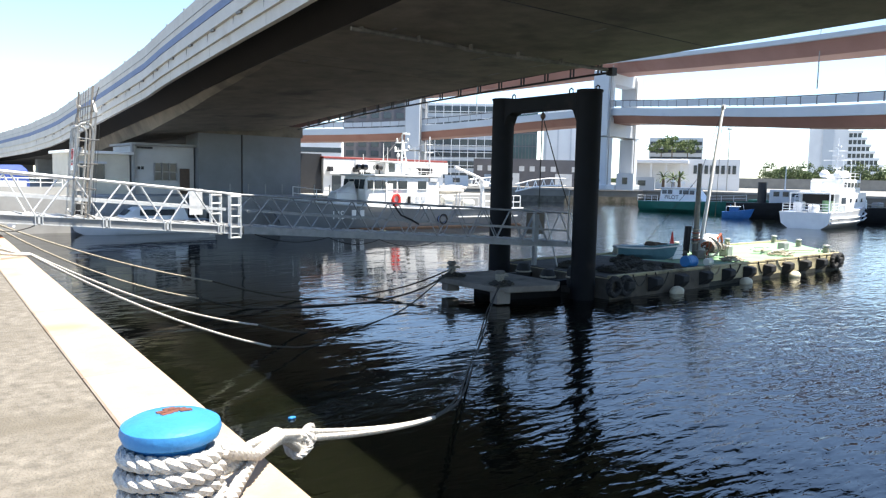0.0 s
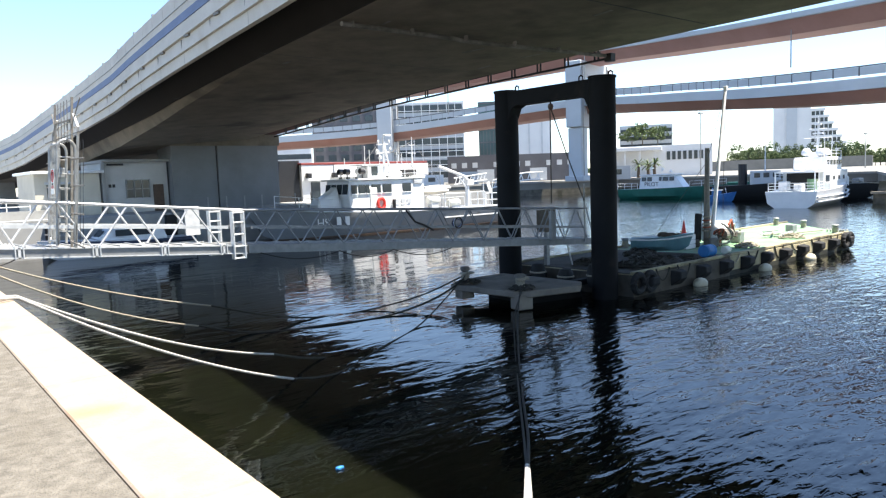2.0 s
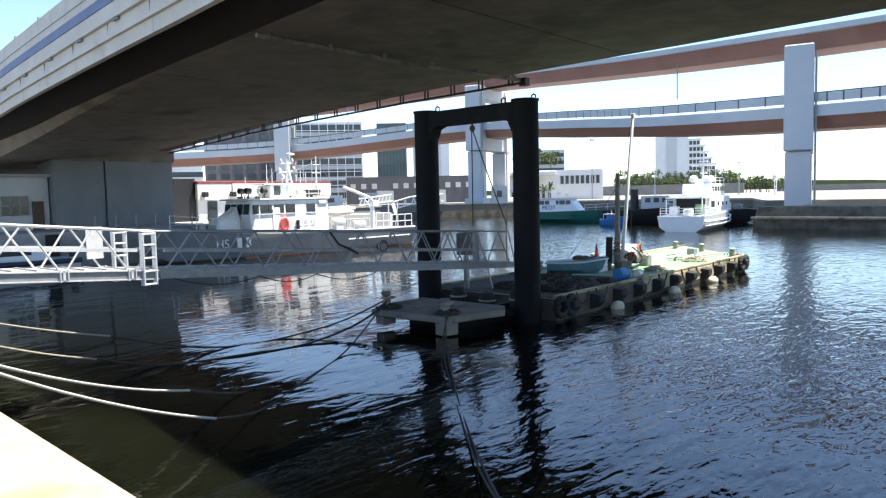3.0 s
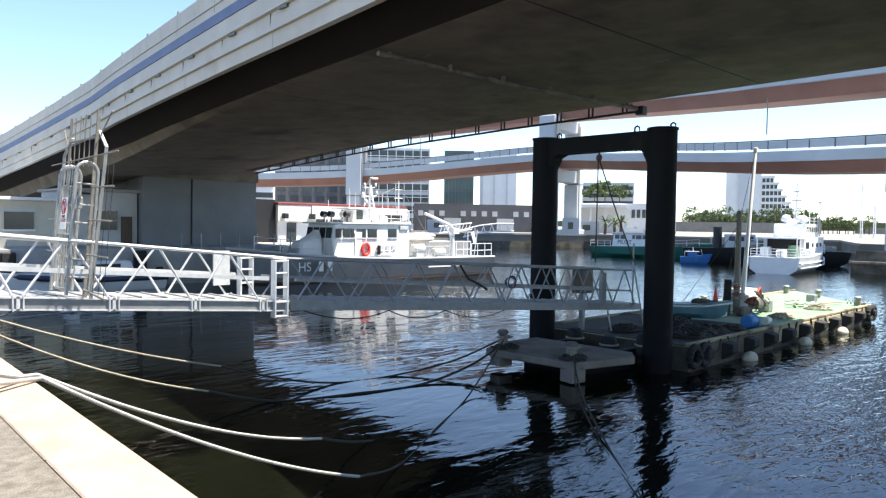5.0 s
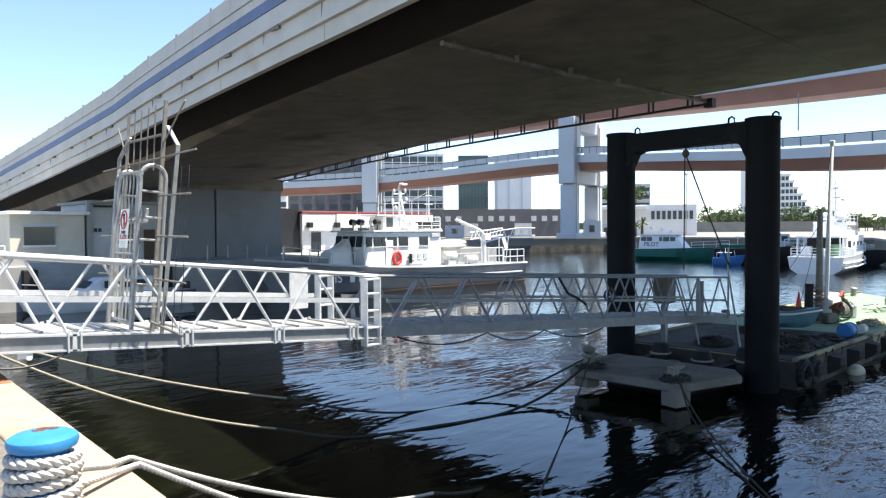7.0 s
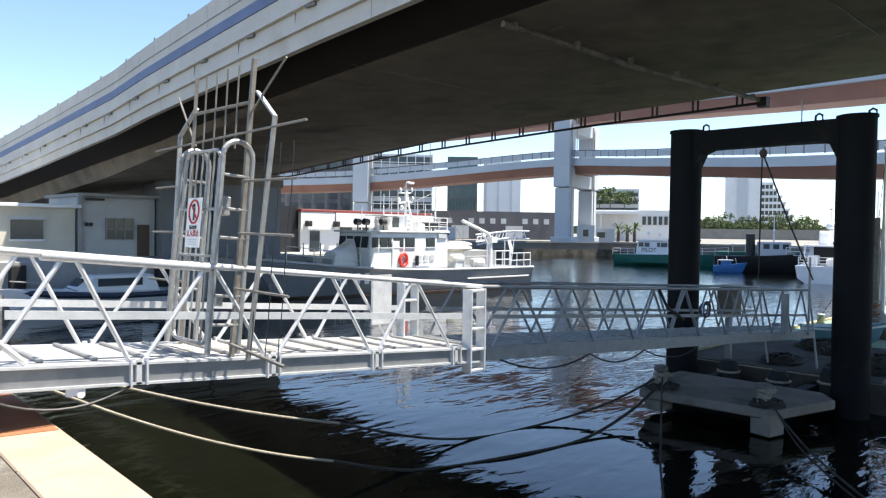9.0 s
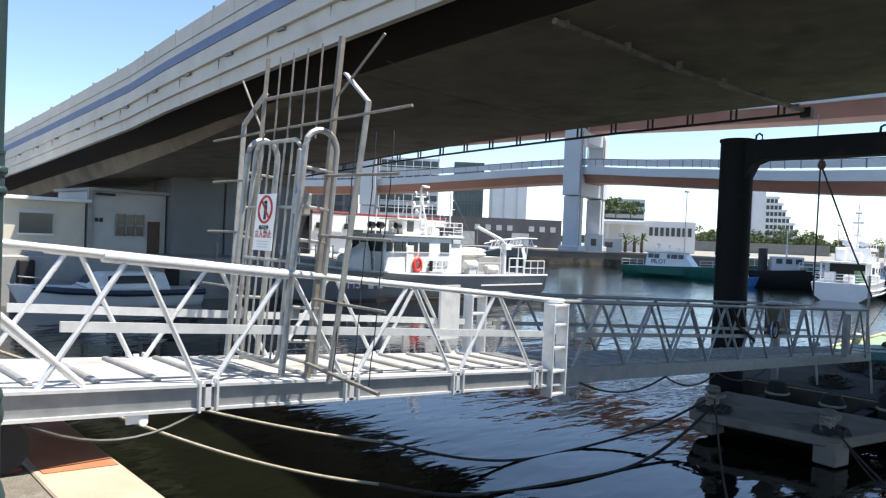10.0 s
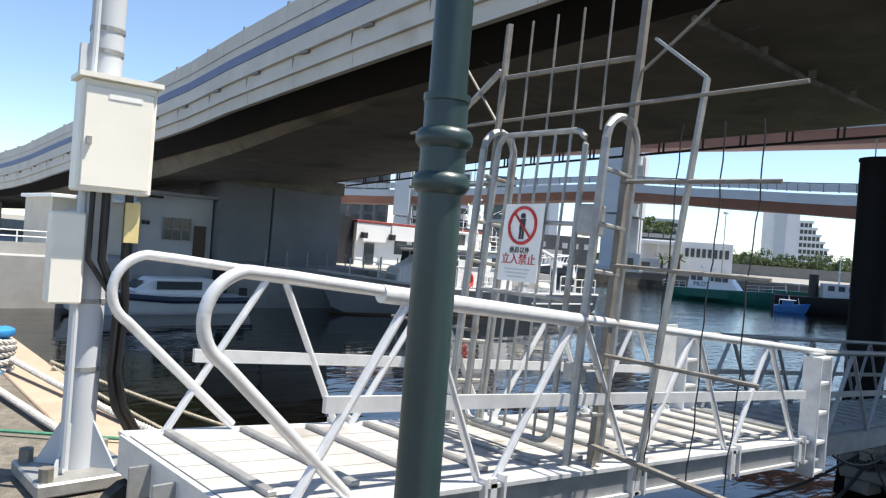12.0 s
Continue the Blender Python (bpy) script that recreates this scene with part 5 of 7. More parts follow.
wet_tail([(6.41, 8.36, -1.97), (8.6, 10.5, -2.6), (10.6, 12.5, WZ + 0.01), (13.0, 14.9, WZ + 0.01), (15.4, 17.2, -2.5), (17.35, 18.6, -1.95)], 0.02)
# doubled turns between the bollard and the knot
for k, (ya, za, zb) in enumerate(((3.2, 0.33, -0.12), (3.14, 0.12, -0.2), (3.26, 0.22, -0.16))):
    line("mooring_line", [(1.24, ya, za), (1.52, 3.46 + 0.05 * k, 0.17 - 0.03 * k), (1.86, 3.9 + 0.04 * k, 0.06), (2.16, 4.3, zb)], 0.032, ROPEWHITE, "thick white rope drawn tight between bollard and knot")
bm = B()
for k in range(5):
    th = k * 1.1
    strand_rope(bm, [(2.16 + 0.03 * k + 0.06 * math.cos(a * 0.5236 + th), 4.32 + 0.02 * k + 0.05 * math.sin(a * 0.5236), -0.2 + 0.01 * k + 0.045 * math.sin(a * 0.5236 + th)) for a in range(12)], 0.026, True)
solo("rope_knot", bm, ROPEWHITE, "bulky white rope knot joining two mooring lines", "rope", smooth=True)
# lines from the second bollard
line("mooring_line", [(1.72, 14.45, 0.2), (2.0, 14.75, 0.08)] + sag((2.24, 14.95, 0.04), (7.69, 17.47, -2.30), 0.22, 26), 0.026, ROPEWHITE, DRYLINE)
line("mooring_line", [(1.7, 14.36, 0.12), (2.0, 14.6, 0.07)] + sag((2.24, 14.78, 0.03), (7.25, 15.75, -2.46), 0.2, 26), 0.026, ROPEWHITE, DRYLINE)
wet_tail([(7.69, 17.47, -2.30), (8.6, 17.8, -2.62), (9.6, 18.1, WZ - 0.06)], 0.03)
wet_tail([(7.25, 15.75, -2.46), (8.8, 16.5, WZ + 0.01), (11.0, 17.8, WZ + 0.015), (13.6, 19.3, -2.72), (17.0, 21.1, -1.85)], 0.022)
# lines from the third bollard, out beyond the gangway
line("mooring_line", sag((2.62, 25.7, 0.05), (8.76, 23.49, -2.0), 0.2, 26), 0.027, ROPETAN, "weathered mooring line slanting into the water")
line("mooring_line", sag((2.55, 25.35, 0.05), (8.04, 22.72, -2.40), 0.34, 26), 0.027, ROPETAN, "weathered mooring line slanting into the water")
wet_tail([(8.76, 23.49, -2.0), (10.4, 23.1, -2.5), (12.0, 22.9, WZ + 0.015), (13.8, 22.6, WZ + 0.02), (15.6, 21.9, -2.45), (17.0, 21.3, -1.9)], 0.03)
wet_tail([(8.04, 22.72, -2.40), (9.6, 22.2, WZ + 0.01), (11.6, 21.5, WZ + 0.02), (13.6, 21.2, WZ + 0.02), (15.6, 21.2, -2.5), (17.0, 21.1, -1.95)], 0.036)
line("mooring_line", sag((2.15, 25.5, 0.15), (2.55, 22.0, 0.05), 0.02, 12), 0.034, ROPEWHITE, "thick white mooring line along the quay edge")
line("green_line", sag((0.3, 24.0, 0.03), (2.6, 21.9, 0.05), 0.0, 12), 0.016, ROPEGREEN, "thin green rope lying on the quay", False)
bm = B()
bmesh.ops.create_icosphere(bm, subdivisions=1, radius=0.07, matrix=pose(5.8, 11.72, WZ + 0.02) @ Matrix.Diagonal((1.2, 0.8, 0.5, 1)))
solo("litter", bm, PLASTICBLUE, "scrap of blue plastic floating on the water", "litter")
line("mooring_line", sag((1.6, 25.3, 0.08), (1.1, 22.4, 0.05), 0.0, 10), 0.034, ROPEWHITE, "thick white rope lying on the quay")
line("mooring_line", sag((1.75, 25.3, 0.06), (1.95, 21.9, 0.05), 0.0, 10), 0.034, ROPEWHITE, "thick white rope lying on the quay")

# red-painted stop beside the gangway's foot
stop = thing("wheel_stop", "small red-painted steel stop on the quay edge", "stop", (1.62, 19.25, 0.0), 4)
bm = B()
box(bm, (0, 0, 0.012), (0.3, 0.14, 0.024))
part("stop_foot", bm, RUSTRED, stop, bevel=0.004)
bm = B()
box(bm, (0, 0.03, 0.085), (0.28, 0.02, 0.13))
part("stop_plate", bm, RUSTRED, stop, bevel=0.004)

# green lamp post
lamp = thing("lamp_post", "dark green cast-iron lamp post with ringed collars on the quay", "street lamp", (1.172, 17.57, 0.0))
bm = B()
lathe(bm, [(0.15, 0.0), (0.15, 0.04), (0.12, 0.1), (0.1, 0.34), (0.108, 0.36), (0.11, 0.42), (0.09, 0.48), (0.08, 0.5), (0.074, 0.76), (0.086, 0.78), (0.09, 0.81), (0.086, 0.84), (0.078, 0.87), (0.086, 0.90), (0.08, 0.93), (0.066, 0.95)], (0, 0, 0), 28)
part("lamp_base", bm, DARKGREEN, lamp, smooth=True)
bm = B()
lathe(bm, [(0.06, 0.94), (0.057, 1.862), (0.066, 1.867), (0.074, 1.877), (0.074, 1.895), (0.066, 1.905), (0.06, 1.908), (0.06, 1.960), (0.066, 1.963), (0.074, 1.973), (0.074, 1.991), (0.066, 2.001), (0.057, 2.004), (0.057, 2.060), (0.061, 2.062), (0.061, 2.077), (0.05, 2.079), (0.044, 5.6)], (0, 0, 0), 28)
part("lamp_shaft", bm, DARKGREEN, lamp, smooth=True)
bm = B()
lathe(bm, [(0.05, 5.58), (0.16, 5.62), (0.2, 5.95), (0.12, 6.15), (0.03, 6.25)], (0, 0, 0), 16)
part("lantern", bm, SIGNWHITE, lamp, smooth=True)

lamp.scale = (0.84, 0.84, 1.0)

# steel pole with switch boxes
pole = thing("service_pole", "grey steel service pole with ivory switch boxes and cables", "utility pole", (1.70, 21.55, 0.0), 0)
bm = B()
rod(bm, (0, 0, 0.02), (0, 0, 7.5), 0.105, seg=20)
part("pole_shaft", bm, VIADUCTGREY, pole, smooth=True)
bm = B()
box(bm, (0, 0, 0.06), (0.62, 0.62, 0.09))
part("base_plate", bm, GALV, pole, bevel=0.012)
for dx in (-0.24, 0.24):
    for dy in (-0.24, 0.24):
        bm = B()
        rod(bm, (dx, dy, 0.1), (dx, dy, 0.19), 0.045, seg=8)
        part("anchor_bolt", bm, RUSTY, pole)
for a in range(4):
    bm = B()
    c, s = math.cos(a * math.pi / 2 + 0.78), math.sin(a * math.pi / 2 + 0.78)
    d = Vector((c, s, 0))
    o = [d * 0.1 + Vector((0, 0, 0.1)), d * 0.28 + Vector((0, 0, 0.1)), d * 0.1 + Vector((0, 0, 0.42))]
    w = Vector((-s, c, 0)) * 0.01
    loft(bm, [[tuple(p - w) for p in o], [tuple(p + w) for p in o]])
    part("stiffener", bm, VIADUCTGREY, pole)
sb = part("switch_box", B(), BOXPAINT, pole, "ivory enamel switch box")
bm = B()
box(bm, (0.01, -0.24, 2.28), (0.45, 0.22, 0.70), rz=-6)
bmesh.ops.bevel(bm, geom=bm.edges[:], offset=0.012, segments=1, affect="EDGES")
bm.to_mesh(sb.data)
bm.free()
ANG = radians(-6)


def on_box(u, v, w):
    """A point of the switch box: along its face, up, and out of its face."""
    return (0.01 + u * math.cos(ANG) + (0.11 + w) * math.sin(ANG), -0.24 + u * math.sin(ANG) - (0.11 + w) * math.cos(ANG), v)


bm = B()
box(bm, (0.01, -0.24, 2.645), (0.50, 0.3, 0.03), rz=-6)
part("box_hood", bm, BOXPAINT, sb)
bm = B()
box(bm, on_box(0, 2.27, 0.008), (0.405, 0.014, 0.62), rz=-6)
part("box_door", bm, BOXPAINT, sb, bevel=0.005)
bm = B()
box(bm, on_box(-0.17, 2.24, 0.025), (0.03, 0.03, 0.05), rz=-6)
part("handle", bm, GALV, sb)
bm = B()
box(bm, on_box(0.03, 2.53, 0.017), (0.2, 0.004, 0.03), rz=-6)
part("label_plate", bm, SIGNWHITE, sb)
bm = B()
box(bm, (-0.09, -0.0, 2.5), (0.14, 0.06, 0.8), rz=-6)
part("back_board", bm, VIADUCTGREY, pole)
bm = B()
box(bm, (-0.2, -0.14, 1.5), (0.2, 0.16, 0.58), rz=-6)
part("meter_box", bm, BOXPAINT, pole, bevel=0.012)
for k, (u, dx) in enumerate(((-0.02, 0.16), (0.12, 0.2), (-0.1, 0.14))):
    bm = B()
    p = on_box(u, 1.93, -0.1)
    tube(bm, [p, (p[0], p[1], 1.5), (dx, -0.1 - 0.02 * k, 1.2), (dx - 0.02, -0.11 - 0.02 * k, 0.75), (dx + 0.05, -0.08, 0.5), (dx + 0.25, 0.05, 0.2), (dx + 0.5, 0.1, 0.12)], 0.028 if k < 2 else 0.018, 8)
    part("feeder_cable", bm, CABLE, pole, "black feeder cable", True)
bm = B()
rod(bm, (-0.12, -0.16, 0.15), (-0.12, -0.16, 7.5), 0.022, seg=8)
part("conduit", bm, VIADUCTGREY, pole)
for zz in (0.75, 1.2, 2.85, 3.0):
    bm = B()
    rod(bm, (0, 0, zz), (0, 0, zz + 0.03), 0.111, seg=16)
    part("strap", bm, GALV, pole)
bm = B()
box(bm, on_box(0.14, 1.75, -0.1), (0.09, 0.07, 0.26), rz=-6)
part("yellow_guard", bm, YELLOWISH, pole, "faded yellow cable guard")

# ---------------------------------------------------------------- moored craft
def window_row(parent, xs, y, z, w, h, m=None, face="y", nm="window"):
    for x in xs:
        bm = B()
        if face == "y":
            box(bm, (x, y, z), (w, 0.05, h))
        else:
            box(bm, (y, x, z), (0.05, w, h))
        part(nm, bm, m or FARGLASS, parent, bevel=0.012)


def rail_fence(parent, pts, h, r=0.02, m=None, rows=2):
    """Stanchions and rails along pts."""
    for p in pts:
        bm = B()
        rod(bm, p, (p[0], p[1], p[2] + h), r, seg=5)
        part("stanchion", bm, m or WHITEPAINT, parent)
    for k in range(rows):
        f = (k + 1) / rows
        bm = B()
        tube(bm, [(p[0], p[1], p[2] + h * f) for p in pts], r * 0.8, 5)
        part("guard_rail", bm, m or WHITEPAINT, parent)


# patrol boat: bow along +x of its own frame, which points west
pb = thing("patrol_boat", "white harbour patrol boat with grey hull moored at the quay", "boat", (37.4, 53.0, WZ), 180)
bm = B()
hull(bm, 24.4, 5.0, 1.62, 0.22, 1.2, 0.6, 0.94, 1.1, 19)
part("boat_hull", bm, HULLGREY, pb, "mid grey hull", True)
bm = B()
hull(bm, 24.2, 4.75, 0.12, 0.0, 0.2, 0.5, 0.94, 1.02, 15)
part("boot_top", bm, BROWN, pb, "dull brown boot top", True)
bm = B()
tube(bm, [(-12.2, 2.36, 1.62), (-6, 2.52, 1.64), (0, 2.52, 1.70), (4, 2.4, 1.85), (8, 1.75, 2.1), (11, 0.85, 2.4), (13.2, 0.0, 2.6)], 0.09, 6)
part("rubbing_strake", bm, GREYPAINT, pb)
bm = B()
box(bm, (-7.6, 2.47, 0.92), (7.4, 0.05, 0.11), rz=-1.2)
part("white_line", bm, SIGNWHITE, pb)
# one long house whose fore end is the wheelhouse
bm = B()
loft(bm, [[(5.35, -1.8, 1.75), (5.35, 1.85, 1.75), (-2.2, 1.9, 1.75), (-2.2, -1.9, 1.75)], [(5.5, -1.8, 3.2), (5.5, 1.85, 3.2), (-2.2, 1.9, 3.2), (-2.2, -1.9, 3.2)], [(5.3, -1.7, 4.4), (5.3, 1.75, 4.4), (-2.2, 1.85, 4.4), (-2.2, -1.85, 4.4)]])
house = part("deckhouse", bm, WHITEPAINT, pb, "white deckhouse", bevel=0.06)
bm = B()
prism(bm, [(5.75, -1.9), (5.75, 1.95), (-2.3, 2.0), (-2.3, -2.0)], 4.4, 4.54)
part("house_roof", bm, WHITEPAINT, pb, bevel=0.04)
for k in range(4):
    bm = B()
    box(bm, (5.45, -1.28 + 0.86 * k, 3.72), (0.06, 0.68, 0.8), ry=-8)
    part("front_window", bm, FARGLASS, house)
for x, w in ((4.95, 0.5), (4.2, 0.6), (3.65, 0.3), (2.8, 0.88), (1.7, 0.88), (-0.35, 0.88)):
    bm = B()
    box(bm, (x, 1.88, 3.7), (w, 0.06, 0.7))
    part("window", bm, FARGLASS, house)
    bm = B()
    box(bm, (x, 1.9, 3.32), (w + 0.12, 0.1, 0.06))
    part("sill", bm, WHITEPAINT, house)
bm = B()
box(bm, (3.1, 1.9, 2.85), (0.7, 0.05, 1.9))
part("side_door", bm, WHITEPAINT, house, bevel=0.02)
bm = B()
tube(bm, [(2.0, 2.02, 1.9), (2.0, 2.02, 2.3), (-0.3, 2.02, 2.3), (-0.3, 2.02, 1.9)], 0.035, 6)
part("hand_rail", bm, GREYPAINT, house)
ring = thing("life_ring", "orange-red life ring on the patrol boat's deckhouse", "life ring", (34.95, 50.98, WZ + 2.45), 180)
bm = B()
tube(bm, [(0.34 * math.cos(a * 0.3927), 0.0, 0.44 * math.sin(a * 0.3927)) for a in range(16)], 0.12, 8, True)
part("ring_body", bm, ORANGERED, ring, smooth=True)
bm = B()
rod(bm, (1.15, 2.05, 2.0), (1.15, 2.05, 2.75), 0.14, seg=10)
part("fire_bottle", bm, BLACKTRIM, house, bevel=0.03)
# hull number and side characters, as plain strokes
lettering("HS", 0.95, SIGNWHITE, pb, (8.1, 2.12, 1.2), (90, 0, 180), "hull_mark")
for k in range(2):
    bm = B()
    box(bm, (6.7 - 0.75 * k, 2.16 + 0.05 * k, 1.25), (0.4, 0.03, 0.75))
    part("hull_number_bar", bm, SIGNWHITE, pb)
for k in range(3):
    bm = B()
    box(bm, (0.75 - 0.62 * k, 1.93, 2.55), (0.4, 0.04, 0.38))
    part("side_character_bar", bm, GREYPAINT, house)
# upper deck: open conning position, searchlights, rails, masts
bm = B()
box(bm, (1.9, -0.2, 5.05), (1.6, 1.7, 1.05))
cab2 = part("conning_house", bm, WHITEPAINT, pb, bevel=0.05)
bm = B()
box(bm, (2.05, 0.66, 5.15), (0.62, 0.06, 0.75))
part("window", bm, FARGLASS, cab2)
bm = B()
box(bm, (2.1, -0.2, 5.66), (2.6, 2.1, 0.1))
part("conning_roof", bm, WHITEPAINT, pb, bevel=0.02)
for k, (x, y, m) in enumerate(((4.6, 0.4, BLACKTRIM), (4.5, -0.7, BLACKTRIM), (3.6, 1.1, BLACKTRIM), (3.3, 0.2, GREYPAINT))):
    bm = B()
    rod(bm, (x - 0.2, y, 5.12), (x + 0.25, y, 5.16), 0.24, seg=12)
    rod(bm, (x, y, 4.5), (x, y, 5.0), 0.06, seg=6)
    part("searchlight", bm, m, pb, bevel=0.02)
rail_fence(pb, [(-2.1, 1.85, 4.54), (-1.2, 1.88, 4.54), (-0.2, 1.88, 4.54), (0.7, 1.88, 4.54)], 1.0, 0.035, None, 3)
rail_fence(pb, [(-2.1, -1.85, 4.54), (-0.2, -1.85, 4.54), (1.7, -1.85, 4.54), (3.6, -1.8, 4.54)], 1.0, 0.03)
rail_fence(pb, [(-2.2, -1.8, 4.54), (-2.2, 0.0, 4.54), (-2.2, 1.8, 4.54)], 1.0, 0.03)
bm = B()
rod(bm, (0.72, 0.25, 4.5), (0.72, 0.25, 8.1), 0.12, 0.08, 8)
rod(bm, (0.05, 0.25, 4.5), (0.6, 0.25, 7.6), 0.07, seg=6)
rod(bm, (0.3, 0.9, 4.5), (0.68, 0.3, 7.0), 0.06, seg=6)
rod(bm, (1.5, 0.25, 6.6), (0.0, 0.25, 6.75), 0.06, seg=6)
rod(bm, (1.45, 0.25, 7.35), (0.2, 0.25, 7.4), 0.05, seg=6)
mast = part("mast", bm, WHITEPAINT, pb, "white tubular mast")
for k in range(9):
    bm = B()
    rod(bm, (0.1 + 0.06 * k, 0.25, 4.8 + 0.32 * k), (0.72, 0.25, 4.8 + 0.32 * k), 0.03, seg=5)
    part("rung", bm, WHITEPAINT, mast)
bm = B()
box(bm, (0.3, 0.25, 8.15), (0.9, 0.3, 0.16), rz=20)
part("radar_bar", bm, WHITEPAINT, mast, bevel=0.05)
for x, z, r0 in ((1.45, 6.65, 0.12), (1.3, 7.4, 0.09), (0.15, 7.45, 0.08), (1.15, 6.1, 0.15), (0.05, 6.8, 0.1)):
    bm = B()
    lathe(bm, [(0.05, 0), (r0, 0.06), (r0 * 1.05, 0.2), (r0 * 0.6, 0.32), (0.02, 0.35)], (x, 0.3, z), 10)
    part("lantern", bm, WHITEPAINT if z != 6.1 else GREYPAINT, mast, smooth=True)
bm = B()
rod(bm, (-2.05, 0.6, 4.5), (-2.05, 0.6, 8.0), 0.09, 0.04, 8)
rod(bm, (-2.5, 0.6, 6.6), (-1.6, 0.6, 6.6), 0.035, seg=5)
rod(bm, (-2.4, 0.6, 7.3), (-1.7, 0.6, 7.3), 0.035, seg=5)
rod(bm, (-1.8, 1.0, 4.56), (-3.1, 1.0, 4.6), 0.05, seg=5)
part("after_mast", bm, WHITEPAINT, pb, "white after mast")
for x, y, h in ((2.6, 0.8, 6.9), (1.9, -0.9, 7.3), (3.9, -1.0, 6.3), (-0.6, 1.0, 6.6), (-1.3, -0.6, 6.9), (0.0, -1.4, 7.0), (-3.4, -1.2, 6.0)):
    bm = B()
    rod(bm, (x, y, 4.5 if x > -2.2 else 1.7), (x, y, h), 0.03, seg=5)
    part("aerial", bm, WHITEPAINT, pb)
for a, b2 in (((0.72, 0.25, 8.0), (-2.1, 1.6, 4.6)), ((0.72, 0.25, 8.0), (3.9, 0.2, 4.6)), ((-2.05, 0.6, 7.9), (-6.0, 0.4, 3.0)), ((-2.05, 0.6, 7.6), (0.72, 0.25, 6.4))):
    bm = B()
    rod(bm, a, b2, 0.018, seg=5)
    part("stay_wire", bm, GALV, pb)
bm = B()
box(bm, (-1.2, 1.0, 4.98), (1.3, 0.9, 0.5))
part("deck_locker", bm, BLACKTRIM, pb, bevel=0.1)
bm = B()
box(bm, (-1.55, 1.72, 4.15), (1.0, 0.5, 0.42))
part("vent_box", bm, GREYPAINT, pb, bevel=0.08)
for x, y, sx, sz in ((-0.1, 0.9, 0.7, 0.55), (0.5, 1.2, 0.4, 0.75), (-0.7, -0.4, 0.9, 0.9)):
    bm = B()
    box(bm, (x, y, 4.54 + sz / 2), (sx, 0.6, sz))
    part("vent_trunk", bm, WHITEPAINT, pb, bevel=0.08)
# after deck: raft canisters, covered dinghies, crane
for x, y, z in ((-3.3, 1.75, 2.45), (-5.6, 1.85, 2.1)):
    bm = B()
    rod(bm, (x - 0.62, y, z), (x + 0.62, y, z), 0.36, seg=14)
    can = part("raft_canister", bm, BOXPAINT, pb, "cream raft canister", smooth=True, bevel=0.1)
    bm = B()
    box(bm, (x, y, (z + 1.4) / 2), (0.8, 0.5, z - 0.34 - 1.4 + 0.34))
    part("cradle", bm, GREYPAINT, can)
for x, y, z, L in ((-4.0, 0.9, 3.2, 3.4), (-5.6, -0.4, 3.45, 3.0)):
    bm = B()
    loft(bm, [[(x + L * (f - 0.5), y + 0.75 * math.cos(q * 0.7854) * math.sin(math.pi * (0.06 + 0.88 * f)) ** 0.6, z + 0.3 * math.sin(q * 0.7854) * math.sin(math.pi * (0.1 + 0.8 * f)) ** 0.5) for q in range(8)] for f in (0, 0.1, 0.25, 0.5, 0.75, 0.9, 1.0)])
    part("covered_dinghy", bm, ROPEWHITE, pb, "white covered dinghy", True)
    for s in (-1, 1):
        bm = B()
        rod(bm, (x + s * L * 0.3, y, 1.6), (x + s * L * 0.3, y, z - 0.15), 0.06, seg=6)
        part("cradle_post", bm, WHITEPAINT, pb)
crn = part("deck_crane", B(), WHITEPAINT, pb, "white deck crane")
bm = B()
rod(bm, (-8.1, 1.0, 1.6), (-8.1, 1.0, 4.2), 0.2, 0.17, 10)
tube(bm, [(-8.1, 1.0, 4.1), (-7.7, 1.0, 4.45), (-4.7, 1.0, 5.4)], 0.13, 8)
rod(bm, (-8.0, 1.0, 3.3), (-6.9, 1.0, 4.6), 0.07, seg=8)
box(bm, (-8.3, 1.0, 3.9), (0.7, 0.6, 0.5))
bmesh.ops.recalc_face_normals(bm, faces=bm.faces[:])
bm.to_mesh(crn.data)
bm.free()
bm = B()
rod(bm, (-4.75, 1.0, 5.35), (-4.85, 1.0, 3.4), 0.02, seg=5)
part("crane_fall", bm, GALV, crn)
# lattice gangway lying aft of the crane
for z0 in (3.9, 4.5):
    bm = B()
    rod(bm, (-7.2, 0.2, z0 - 0.2), (-11.4, 0.2, z0 + 0.15), 0.06, seg=6)
    part("brow_chord", bm, WHITEPAINT, pb)
for k in range(9):
    bm = B()
    rod(bm, (-7.3 - 0.46 * k, 0.2, 3.75 + 0.035 * k), (-7.55 - 0.46 * k, 0.2, 4.3 + 0.035 * k), 0.035, seg=5)
    part("brow_lattice", bm, WHITEPAINT, pb)
for x in (-8.6, -10.9):
    bm = B()
    rod(bm, (x, 0.2, 1.6), (x, 0.2, 3.85), 0.05, seg=6)
    part("brow_post", bm, WHITEPAINT, pb)
rail_fence(pb, [(-12.0, 2.15, 1.6), (-11.0, 2.25, 1.6), (-10.0, 2.3, 1.6), (-9.2, 2.3, 1.6)], 1.2, 0.045)
rail_fence(pb, [(-9.0, 2.35, 1.6), (-8.1, 2.35, 1.6), (-7.2, 2.35, 1.6)], 1.4, 0.06)
rail_fence(pb, [(-6.4, 2.4, 1.62), (-4.6, 2.4, 1.62), (-2.6, 2.4, 1.62)], 1.0, 0.03, None, 1)
rail_fence(pb, [(6.4, 2.05, 1.95), (8.0, 1.65, 2.1), (9.6, 1.2, 2.25), (11.4, 0.7, 2.45)], 1.0, 0.035)
bm = B()
rod(bm, (-12.0, 0, 1.6), (-12.4, 0, 4.0), 0.04, seg=5)
